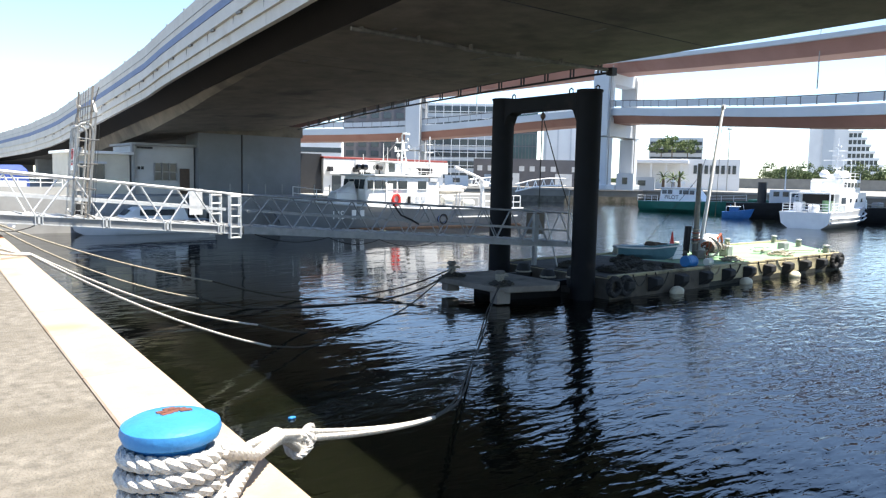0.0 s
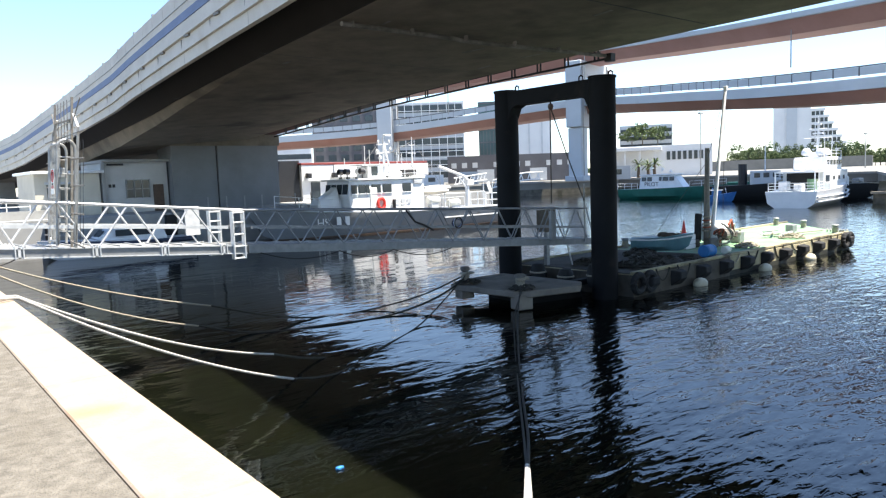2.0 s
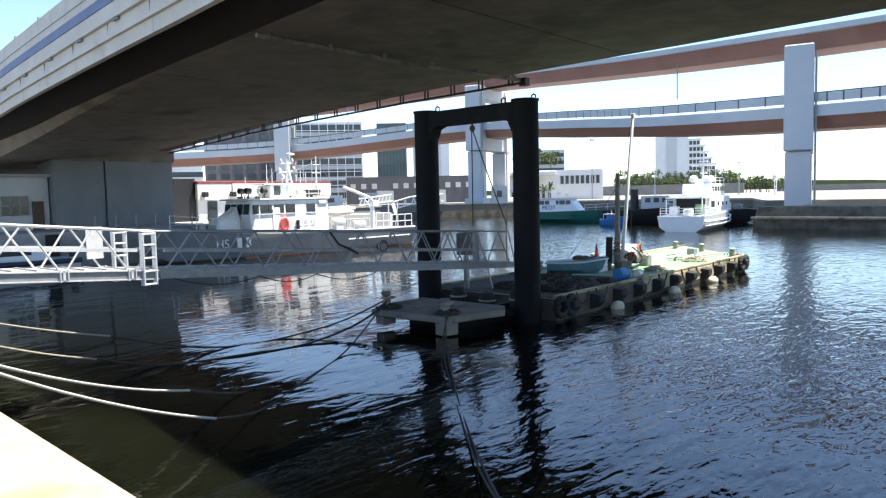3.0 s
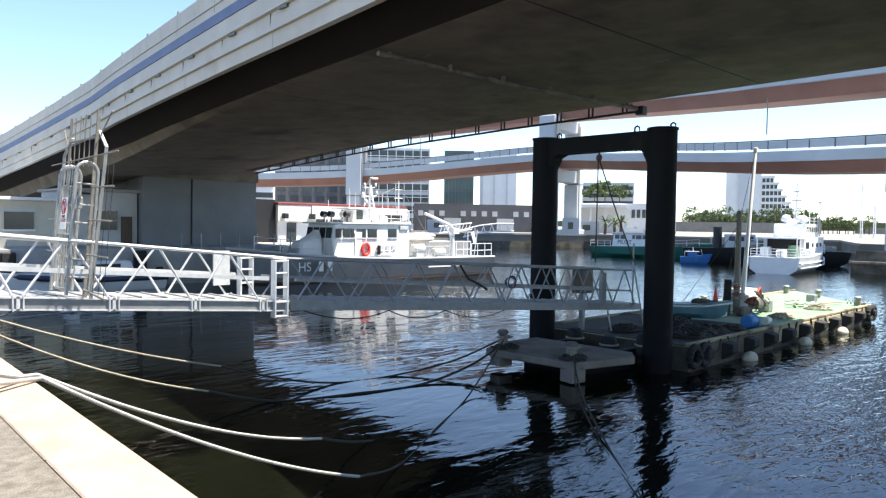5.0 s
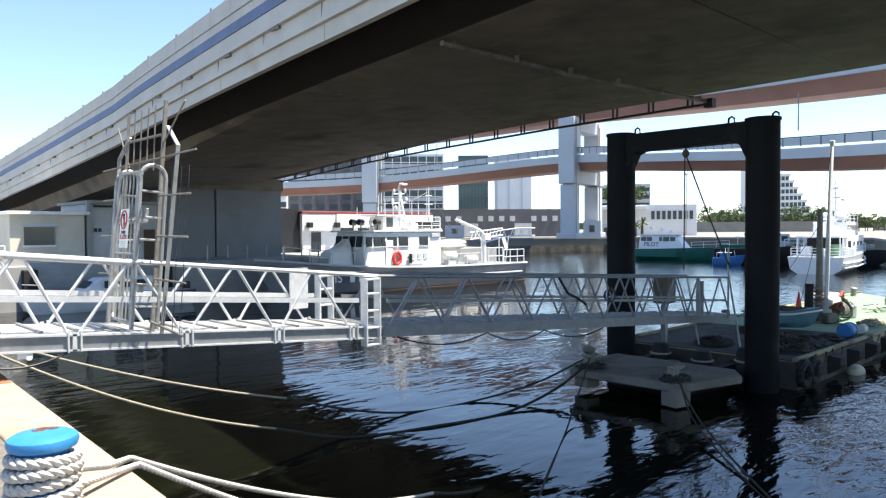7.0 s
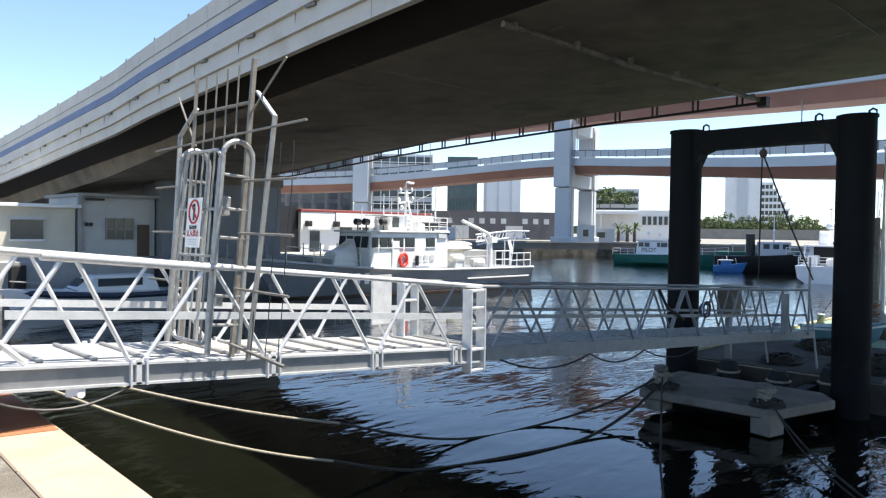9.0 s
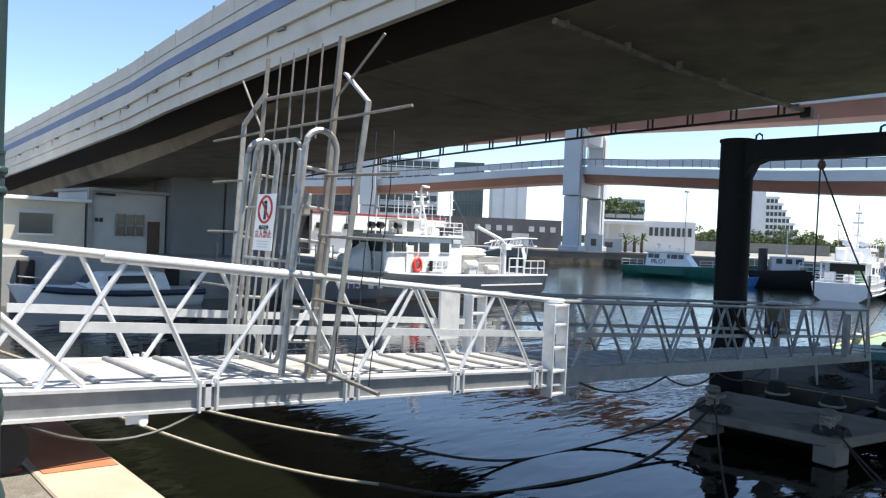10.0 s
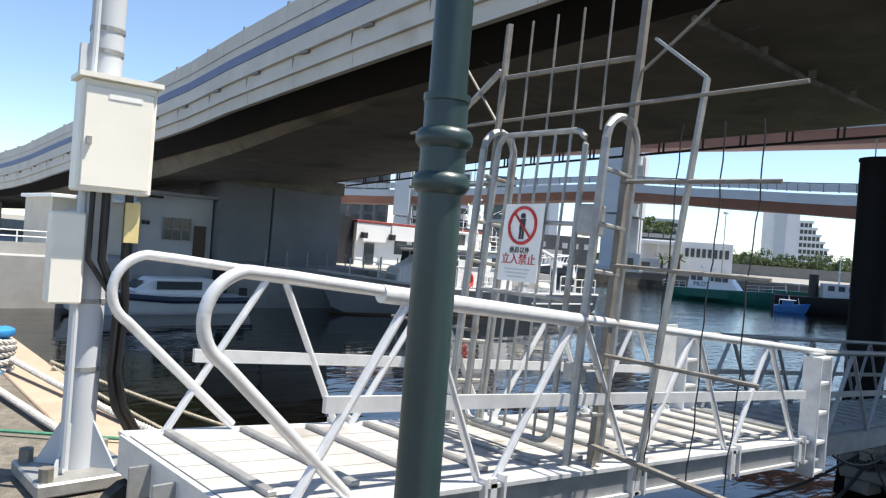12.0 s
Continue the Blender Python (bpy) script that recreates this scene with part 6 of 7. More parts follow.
part("ensign_staff", bm, WHITEPAINT, pb)
bm = B()
box(bm, (-11.85, 0.06, 3.3), (0.42, 0.03, 1.1), ry=22)
part("furled_flag", bm, SIGNWHITE, pb)
# foredeck: covered locker and windlass
bm = B()
loft(bm, [[(5.6, -0.8, 1.9), (5.6, 0.9, 1.9), (7.8, 0.8, 1.9), (7.8, -0.7, 1.9)], [(5.65, -0.7, 3.2), (5.65, 0.8, 3.2), (7.5, 0.7, 3.0), (7.5, -0.6, 3.0)], [(5.7, -0.4, 4.0), (5.7, 0.5, 4.0), (6.2, 0.4, 3.4), (6.2, -0.3, 3.4)]])
part("fore_locker", bm, WHITEPAINT, pb, bevel=0.1)
bm = B()
rod(bm, (8.8, -0.5, 2.5), (8.8, 0.6, 2.5), 0.3, seg=10)
rod(bm, (8.8, -0.3, 1.8), (8.8, -0.3, 2.5), 0.12, seg=6)
part("windlass", bm, GALV, pb)

# open motorboats in the corner of the basin
def motorboat(x, y, rz, L, m, label):
    b0 = thing("motorboat", label, "boat", (x, y, WZ), rz)
    bm = B()
    hull(bm, L, L * 0.33, 0.75, 0.2, 0.5, 0.25, 0.86, 1.15, 13)
    part("boat_hull", bm, WHITEPAINT, b0, smooth=True)
    bm = B()
    tube(bm, [(-L / 2, L * 0.15, 0.62), (0, L * 0.168, 0.64), (L * 0.3, L * 0.12, 0.78), (L * 0.52, 0, 0.95), (L * 0.3, -L * 0.12, 0.78), (0, -L * 0.168, 0.64), (-L / 2, -L * 0.15, 0.62)], 0.14, 6)
    part("sheer_stripe", bm, m, b0, "dark blue sheer stripe")
    bm = B()
    loft(bm, [[(-L * 0.3, -L * 0.11, 0.75), (L * 0.22, -L * 0.08, 0.85), (L * 0.22, L * 0.08, 0.85), (-L * 0.3, L * 0.11, 0.75)], [(-L * 0.26, -L * 0.1, 1.5), (L * 0.08, -L * 0.09, 1.5), (L * 0.08, L * 0.09, 1.5), (-L * 0.26, L * 0.1, 1.5)]])
    part("cuddy", bm, WHITEPAINT, b0, bevel=0.05)
    bm = B()
    box(bm, (-L * 0.06, L * 0.104, 1.2), (L * 0.26, 0.03, 0.34))
    box(bm, (-L * 0.06, -L * 0.104, 1.2), (L * 0.26, 0.03, 0.34))
    box(bm, (L * 0.155, 0, 1.2), (0.04, L * 0.15, 0.5), ry=-50)
    part("windscreen", bm, FARGLASS, b0, "dark tinted windscreen")
    bm = B()
    box(bm, (-L * 0.5, 0, 0.75), (0.4, 0.4, 0.7))
    part("outboard_motor", bm, BLACKTRIM, b0, bevel=0.06)
    bm = B()
    tube(bm, [(L * 0.15, L * 0.1, 0.8), (L * 0.3, L * 0.1, 1.2), (L * 0.5, 0, 1.35), (L * 0.3, -L * 0.1, 1.2), (L * 0.15, -L * 0.1, 0.8)], 0.025, 5)
    part("pulpit", bm, GALV, b0)
    return b0


cruiser = motorboat(15.3, 53.9, 182, 9.4, mat("navy_paint", (0.03, 0.045, 0.09), 0.5, 0, (0.02, 0.03, 0.06), 3, 0.7), "white cabin cruiser with a dark blue sheer stripe at the quay")
cruiser.scale = (1.0, 0.85, 1.25)
for x in (5.0, 11.5, 19.4):
    bm = B()
    box(bm, (x, 55.85, -1.4), (0.8, 0.4, 2.0))
    solo("quay_fender", bm, RUBBER, "black rubber fender on the quay face", "fender", "quay fenders", bevel=0.06)

# pilot boat
pl = thing("pilot_boat", "white-topped pilot boat with dark green hull across the harbour", "boat", (97.0, 63.2, WZ), -80)
bm = B()
hull(bm, 19, 5.0, 1.9, 0.15, 1.2, 0.4, 0.9, 1.1, 15)
part("boat_hull", bm, HULLGREEN, pl, "dark green hull", True)
bm = B()
loft(bm, [[(-5.4, -1.7, 1.9), (3.4, -1.7, 1.9), (3.4, 1.7, 1.9), (-5.4, 1.7, 1.9)], [(-5.1, -1.5, 4.4), (1.5, -1.5, 4.4), (1.5, 1.5, 4.4), (-5.1, 1.5, 4.4)]])
part("cabin", bm, WHITEPAINT, pl, bevel=0.06)
bm = B()
box(bm, (-1.7, 0, 4.5), (7.2, 3.5, 0.2))
part("cabin_roof", bm, WHITEPAINT, pl, bevel=0.04)
for x, w in ((-4.4, 0.9), (-3.3, 0.9), (-1.2, 0.5), (-0.2, 1.1), (1.0, 0.9)):
    bm = B()
    box(bm, (x, -1.62, 3.75), (w, 0.06, 0.75), rx=-4.5)
    part("window", bm, FARGLASS, pl)
lettering("PILOT", 1.05, SIGNBLACK, pl, (-2.9, -1.72, 2.75), (90, 0, 0), "hull_mark")
rail_fence(pl, [(-9.5, -2.3, 1.9), (-8, -2.35, 1.9), (-6.6, -2.35, 1.9), (-5.4, -2.35, 1.95)], 1.1, 0.05)
rail_fence(pl, [(4.5, -2.1, 2.1), (6.5, -1.6, 2.2), (8.5, -1.0, 2.3), (10.5, -0.3, 2.45)], 1.1, 0.05)
for x, h in ((-3.5, 6.3), (-1.5, 6.0), (0.2, 5.6)):
    bm = B()
    rod(bm, (x, 0, 4.5), (x, 0, h), 0.07, seg=5)
    box(bm, (x, 0, h - 0.5), (0.5, 0.9, 0.25))
    part("aerial", bm, WHITEPAINT, pl)
pl.scale = (0.8, 0.8, 0.8)
# second green craft beyond and a blue skiff before it
b2 = thing("work_boat", "low green work boat with a white canopy", "boat", (123.5, 60.5, WZ), -80)
bm = B()
hull(bm, 14, 4.0, 1.7, 0.15, 0.8, 0.3)
part("boat_hull", bm, HULLGREEN, b2, smooth=True)
bm = B()
box(bm, (-1, 0, 3.0), (6.5, 3.2, 0.15))
part("canopy", bm, WHITEPAINT, b2)
for x in (-4, -2, 0, 2):
    bm = B()
    rod(bm, (x, -1.5, 1.6), (x, -1.5, 3.0), 0.06, seg=5)
    part("canopy_post", bm, WHITEPAINT, b2)
b3 = thing("work_boat", "small blue fishing boat with a white awning", "boat", (87.2, 50.0, WZ), -60)
bm = B()
hull(bm, 5.6, 2.2, 1.2, 0.25, 0.6, 0.3)
part("boat_hull", bm, HULLBLUE, b3, "bright blue hull", True)
bm = B()
box(bm, (-0.5, 0, 1.6), (1.8, 1.5, 0.9))
part("cabin", bm, HULLBLUE, b3, bevel=0.08)
bm = B()
box(bm, (-0.5, 0, 2.15), (2.6, 1.9, 0.1))
part("awning", bm, WHITEPAINT, b3)
b3.scale = (0.62, 0.62, 0.7)
for k in range(5):
    bm = B()
    rod(bm, (-2.0 + 0.9 * k, 0.3 * (k % 2), 1.0), (-2.0 + 0.8 * k, 0.3 * (k % 2), 2.2 + 0.35 * (k % 3)), 0.05, seg=5)
    part("pole", bm, (WHITEPAINT, HULLBLUE)[k % 2], b3)
# black tug and lighter
tg = thing("tug", "black-hulled tug with a white wheelhouse and black funnel", "boat", (93.5, 47.6, WZ), -62)
bm = B()
hull(bm, 13, 4.6, 1.9, 0.2, 0.8, 0.4)
part("boat_hull", bm, RUBBER, tg, "black hull", True)
bm = B()
box(bm, (0.5, 0, 2.8), (3.6, 2.8, 1.9))
part("deckhouse", bm, GREYPAINT, tg, bevel=0.08)
window_row(tg, (-0.5, 0.6, 1.7), -1.43, 3.2, 0.7, 0.6)
bm = B()
rod(bm, (-2.2, 0, 2), (-2.2, 0, 4.7), 0.55, seg=12)
part("funnel", bm, BLACKTRIM, tg)
bm = B()
rod(bm, (0.5, 0, 3.7), (0.5, 0, 7.0), 0.1, 0.05, 6)
box(bm, (0.5, 0, 5.2), (0.1, 1.6, 0.1))
part("mast", bm, WHITEPAINT, tg)
bm = B()
box(bm, (4.4, 0, 2.6), (1.4, 2.0, 1.2))
part("winch", bm, ROPETAN, tg, bevel=0.2)
lg = thing("lighter", "rusty black lighter moored alongside", "barge", (96.0, 41.0, WZ), -75)
bm = B()
hull(bm, 12, 4.2, 1.7, 0.05, 0.3, 0.3)
part("boat_hull", bm, RUBBER, lg, smooth=True)
for k in range(6):
    bm = B()
    box(bm, (-4.5 + 1.7 * k, -1.2 + 0.5 * (k % 3), 2.1), (1.1, 1.0, 0.8), rz=12 * k)
    part("deck_load", bm, (ROPETAN, WHITEPAINT, GALV)[k % 3], lg, bevel=0.15)
rail_fence(lg, [(-5, -1.9, 1.7), (-3.4, -2.0, 1.7), (-1.8, -2.0, 1.7)], 1.4, 0.06, None, 3)

# white survey ship by the mole
sv = thing("survey_ship", "white survey ship with a tall mast moored off the mole", "ship", (83.6, 36.6, WZ), 8)
bm = B()
hull(bm, 18.5, 5.4, 2.0, 0.3, 1.2, 0.4, 0.92, 1.1, 15)
part("ship_hull", bm, WHITEPAINT, sv, smooth=True)
for k in range(2):
    bm = B()
    tube(bm, [(-9.2, -2.5, 0.75 + 0.5 * k), (-3, -2.72, 0.75 + 0.5 * k), (2, -2.6, 0.85 + 0.5 * k), (6, -1.9, 1.0 + 0.55 * k), (9, -0.7, 1.2 + 0.6 * k)], 0.12, 6)
    part("rubbing_strake", bm, GREYPAINT, sv)
bm = B()
span(bm, -5.0, 5.0, -2.0, 2.0, 2.0, 4.4)
part("deckhouse", bm, WHITEPAINT, sv, bevel=0.06)
bm = B()
span(bm, -8.0, -5.0, -1.95, 1.95, 4.2, 4.4)
part("aft_awning", bm, WHITEPAINT, sv)
bm = B()
span(bm, -5.05, -4.98, -1.6, 1.6, 2.2, 4.2)
part("aft_opening", bm, BLACKTRIM, sv)
for x, y in ((-7.9, -1.9), (-7.9, 1.9), (-6.4, -1.9)):
    bm = B()
    rod(bm, (x, y, 2.0), (x, y, 4.3), 0.07, seg=5)
    part("awning_post", bm, WHITEPAINT, sv)
bm = B()
span(bm, -2.5, 4.0, -1.6, 1.6, 4.4, 6.1)
part("bridge_house", bm, WHITEPAINT, sv, bevel=0.06)
window_row(sv, (-1.8, -0.5, 0.8, 2.1, 3.3), -1.63, 5.4, 0.8, 0.6)
window_row(sv, (-3.6,), -2.02, 3.3, 1.5, 1.0)
window_row(sv, (-1.0, 1.2, 3.2), -2.02, 3.4, 0.6, 0.5)
bm = B()
rod(bm, (-5.9, -1.2, 2.0), (-5.9, -1.2, 3.4), 0.55, seg=14)
part("green_drum", bm, DECKGREEN, sv, "green cable drum")
bm = B()
box(bm, (-4.2, -2.3, 2.5), (1.8, 0.6, 0.9))
part("deck_locker", bm, WHITEPAINT, sv, bevel=0.08)
bm = B()
rod(bm, (0.5, 0, 6.1), (0.5, 0, 11.5), 0.11, 0.05, 6)
rod(bm, (0.5, -1.4, 8.6), (0.5, 1.4, 8.6), 0.05, seg=5)
rod(bm, (0.5, -0.9, 9.8), (0.5, 0.9, 9.8), 0.05, seg=5)
part("mast", bm, WHITEPAINT, sv)
for x, y, z in ((-1.6, 0.6, 6.2), (2.6, -0.3, 6.2), (-2.0, -0.9, 6.1)):
    bm = B()
    lathe(bm, [(0.1, 0), (0.5, 0.25), (0.55, 0.6), (0.3, 1.0), (0.03, 1.1)], (x, y, z), 12)
    part("radome", bm, WHITEPAINT, sv, smooth=True)
rail_fence(sv, [(4.6, -2.2, 2.2), (6, -1.8, 2.3), (7.4, -1.3, 2.5), (9, -0.6, 2.7)], 1.1, 0.05)
rail_fence(sv, [(-9, -2.4, 2.0), (-8, -2.5, 2.0), (-7, -2.5, 2.0)], 1.1, 0.05, None, 3)
rail_fence(sv, [(-9.1, -2.2, 2.0), (-9.1, -0.7, 2.0), (-9.1, 0.8, 2.0), (-9.1, 2.2, 2.0)], 1.0, 0.05, None, 3)
rail_fence(sv, [(-4.9, -1.95, 4.4), (-3.6, -1.95, 4.4), (-2.6, -1.95, 4.4)], 1.0, 0.04, None, 3)
rail_fence(sv, [(-2.4, -1.55, 6.1), (-0.4, -1.55, 6.1), (1.8, -1.55, 6.1), (3.9, -1.55, 6.1)], 0.8, 0.04)
for x, y, z, w, h in ((-8.4, -0.6, 2.0, 0.9, 0.9), (-7.2, 1.2, 2.0, 1.1, 1.2), (-4.0, -0.6, 4.4, 1.2, 1.1), (-3.3, 0.9, 4.4, 0.8, 1.5), (1.9, 0.8, 6.1, 0.9, 0.7)):
    bm = B()
    box(bm, (x, y, z + h / 2), (w, 0.9, h))
    part("deck_box", bm, WHITEPAINT, sv, bevel=0.08)
for x, y, h in ((-1.2, -1.1, 9.2), (2.2, -1.0, 8.6), (3.2, 0.8, 9.0), (-4.6, -1.6, 7.0)):
    bm = B()
    rod(bm, (x, y, 4.4 if x < -3 else 6.1), (x, y, h), 0.04, seg=5)
    part("aerial", bm, WHITEPAINT, sv)
for zz, w in ((7.6, 0.7), (9.2, 1.0), (10.4, 0.6)):
    bm = B()
    box(bm, (0.5, 0, zz), (0.5, w, 0.22))
    part("mast_platform", bm, WHITEPAINT, sv)
for k in range(3):
    bm = B()
    box(bm, (-6.9 + 0.7 * k, -2.62, 1.25), (0.34, 0.05, 0.4))
    part("side_character_bar", bm, GREYPAINT, sv)
sv.scale = (1.0, 1.0, 0.84)
line("mooring_line", sag((92.0, 37.5, -0.2), (86, 24.0, 0.2), 0.8, 12), 0.06, ROPETAN, "slack mooring line to the mole", False)

# ---------------------------------------------------------------- the north quay's sheds
def shed(nm, x0, x1, y0, y1, h, m, label, roof=None):
    s = thing(nm, label, "building", kind="structure")
    bm = B()
    span(bm, x0, x1, y0, y1, -0.3, h)
    part("wall", bm, m, s)
    bm = B()
    span(bm, x0 - 0.25, x1 + 0.25, y0 - 0.45, y1 + 0.2, h, h + 0.22)
    part("roof", bm, roof or GREYCONC, s, bevel=0.03)
    return s


sA = shed("shed", 11.9, 16.4, 62, 68, 2.9, CREAM, "cream quay shed with a white eave and a shaded window", WHITEPAINT)
bm = B()
span(bm, 12.7, 14.5, 61.9, 62.05, 0.9, 2.1)
wA = part("window", bm, FARGLASS, sA)
bm = B()
span(bm, 12.55, 14.65, 61.78, 61.92, 2.12, 2.3)
part("window_hood", bm, GREYPAINT, wA)
bm = B()
span(bm, 12.6, 14.6, 61.86, 61.98, 0.78, 0.9)
part("sill", bm, WHITEPAINT, wA)
sB = shed("shed", 16.9, 21.7, 62.3, 69, 3.7, PALEWALL, "pale grey quay office with sash window and brown door")
bm = B()
span(bm, 18.4, 20.2, 62.2, 62.32, 0.9, 2.3)
wB = part("window", bm, FARGLASS, sB)
for x in (18.4, 19.0, 19.6, 20.2):
    bm = B()
    span(bm, x - 0.04, x + 0.04, 62.14, 62.22, 0.86, 2.34)
    part("frame", bm, GREYCONC, wB)
bm = B()
span(bm, 18.36, 20.24, 62.14, 62.22, 1.55, 1.63)
part("frame", bm, GREYCONC, wB)
bm = B()
span(bm, 20.5, 21.3, 62.2, 62.32, -0.25, 1.9)
part("door", bm, BROWN, sB, "brown panelled door")
bm = B()
span(bm, 16.55, 16.8, 61.9, 62.2, -0.3, 3.9)
part("downpipe_shaft", bm, GREYCONC, sB)
bm = B()
span(bm, 17.0, 18.2, 61.9, 62.1, 3.45, 3.6)
part("sign_board", bm, BLACKTRIM, sB)
for k in range(2):
    bm = B()
    span(bm, 17.1 + 0.28 * k, 17.3 + 0.28 * k, 62.24, 62.3, 1.75, 2.0)
    part("number_bar", bm, BLACKTRIM, sB)
# the red-roofed harbour office behind the patrol boat
sC = shed("harbour_office", 36.2, 51.7, 66, 76, 3.3, WHITEWALL, "white harbour office with a red roof edge", REDPAINT)
bm = B()
span(bm, 39.7, 52.0, 65.5, 66.0, 2.0, 3.28)
part("eave_band", bm, WHITEWALL, sC)
bm = B()
span(bm, 36.0, 39.66, 65.6, 66.0, 1.75, 3.28)
part("eave_band", bm, WHITEWALL, sC)
bm = B()
span(bm, 37.2, 38.2, 65.9, 66.05, -0.2, 1.6)
part("door", bm, FARGLASS, sC)
for x in (40.5, 42.5, 44.5, 46.5, 48.5):
    bm = B()
    span(bm, x, x + 1.3, 65.9, 66.05, 0.8, 2.0)
    part("window", bm, FARGLASS, sC)
# annex in black: the bridge's shade on it is put into the colour
bm = B()
span(bm, 33.4, 36.1, 66.2, 74, -0.3, 3.75)
part("shaded_annex", bm, BLACKTRIM, sC, "annex wall coloured black for the bridge's shade")
for x in (36.6, 39.6):
    bm = B()
    box(bm, (x, 65.3, 2.25), (0.5, 0.5, 0.5))
    part("flood_light", bm, BLACKTRIM, sC, bevel=0.05)
for k in range(9):
    bm = B()
    rod(bm, (22.5 + 1.5 * k, 56.3, -0.25), (22.5 + 1.5 * k, 56.3, 0.75), 0.05, seg=6)
    solo("rail_post", bm, GALV, "short galvanised post along the quay edge", "post", "quay posts")
# blue tarpaulin stall and a parked van under the ramp
st = thing("tarp_stall", "stack of goods under a dark blue tarpaulin", "stall", (7.6, 72, -0.25))
bm = B()
loft(bm, [[(-3, -1.5, 0), (3, -1.5, 0), (3, 1.5, 0), (-3, 1.5, 0)], [(-2.9, -1.4, 1.6), (2.9, -1.4, 1.7), (2.9, 1.4, 1.7), (-2.9, 1.4, 1.6)], [(-2.4, -0.8, 2.1), (2.5, -0.8, 2.2), (2.5, 0.8, 2.2), (-2.4, 0.8, 2.1)]])
part("tarpaulin", bm, BLUETARP, st, bevel=0.1)
bm = B()
box(bm, (0, -1.55, 0.5), (5.4, 0.12, 0.7))
part("crate_side", bm, GREYPAINT, st)
bm = B()
span(bm, 3.6, 12, 58.2, 58.45, -0.25, 0.35)
gr = thing("guard_fence", "white-painted low guard fence on the quay", "fence")
part("plinth", bm, GREYCONC, gr)
rail_fence(gr, [(3.8 + 1.4 * k, 58.3, 0.35) for k in range(6)], 0.6, 0.04)
bm = B()
span(bm, -26, 3.2, 92, 95, -0.2, 2.0)
solo("boundary_wall", bm, GREYCONC, "grey boundary wall under the ramp", "wall", kind="structure")

# ---------------------------------------------------------------- the far shore
def sight(az, d, z=0.0):
    """A spot by compass bearing and distance from the walk's middle."""
    return (d * math.sin(radians(az)), 7.7 + d * math.cos(radians(az)), z)


def block(nm, az, d, w, dep, h, m, label, rz=None, cat="building"):
    t = thing(nm, label, cat, sight(az, d), -az if rz is None else rz, kind="structure")
    bm = B()
    span(bm, -w / 2, w / 2, 0, dep, 0, h)
    part("wall", bm, m, t)
    return t


def bands(t, w, h, n, m, z0=1.5, hh=None, y=-0.08, cols=0, xs=None):
    """Window bands, each pane its own piece when cols is given."""
    st = (h - z0) / n
    for k in range(n):
        zz = z0 + st * (k + 0.45)
        hz = hh or st * 0.5
        if cols:
            for c in range(cols):
                x = -w / 2 + w * (c + 0.5) / cols
                bm = B()
                box(bm, (x, y, zz), (w / cols * 0.62, 0.16, hz))
                part("window", bm, m, t)
        else:
            bm = B()
            box(bm, (0, y, zz), (w * 0.96, 0.16, hz))
            part("window_band", bm, m, t)


# dark warehouse behind the far quay
wh = block("warehouse", 47.4, 170, 31, 12, 6.4, DARKBRICK, "long dark grey warehouse with a row of small windows", -41)
for c in range(12):
    if c in (3, 8):
        continue
    bm = B()
    box(bm, (-14 + 2.5 * c, -0.08, 4.2), (1.2, 0.16, 1.2))
    part("window", bm, GREYPAINT, wh)
for x in (-6.5, 6.0):
    bm = B()
    box(bm, (x, -0.08, 1.6), (4.0, 0.16, 3.0))
    part("shutter", bm, GREYPAINT, wh)
# scaffolded block
sc = block("scaffolded_block", 40.6, 225, 21, 14, 25, VIADUCTGREY, "half-built block wrapped in white scaffolding")
bands(sc, 21, 25, 7, FARGLASS, 1, 2.2, -0.1)
for k in range(9):
    bm = B()
    box(bm, (-10.4 + 2.6 * k, -1.2, 12.6), (0.18, 0.18, 25.2))
    part("scaffold_post", bm, WHITEPAINT, sc)
for k in range(12):
    bm = B()
    box(bm, (0, -1.2, 1.4 + 2.1 * k), (21, 0.18, 0.16))
    part("scaffold_rail", bm, WHITEPAINT, sc)
gl = block("glass_tower", 45.6, 225, 9.2, 10, 24.5, GREENGLASS, "dark green glass office tower")
for k in range(9):
    bm = B()
    box(bm, (-4.2 + 1.05 * k, -0.1, 8), (0.16, 0.2, 15))
    part("mullion", bm, DARKBRICK, gl)
for zz in (4, 8, 12, 16, 20, 24):
    bm = B()
    box(bm, (0, -0.1, zz), (9.2, 0.2, 0.35))
    part("spandrel", bm, DARKBRICK, gl)
wt = block("white_tower", 48.7, 228, 11.5, 10, 24, WHITEWALL, "plain white tower with vertical joints")
for x in (-5.0, -1.2, 2.8):
    bm = B()
    box(bm, (x, -0.1, 11.5), (0.5, 0.2, 23))
    part("fin", bm, GREYPAINT, wt)
of = block("office_block", 34.2, 240, 25, 12, 27, DARKBRICK, "grey office block with long window bands")
bands(of, 25, 27, 8, FARGLASS, 1.5, 1.9, -0.1, 6)
o2 = block("office_block", 29.4, 230, 14, 12, 15, WHITEWALL, "low white office with rooftop plant")
bands(o2, 14, 15, 4, FARGLASS, 1.5, 1.6, -0.1)
bm = B()
box(bm, (2, 5, 16.5), (3, 3, 3))
part("roof_plant", bm, WHITEPAINT, o2)
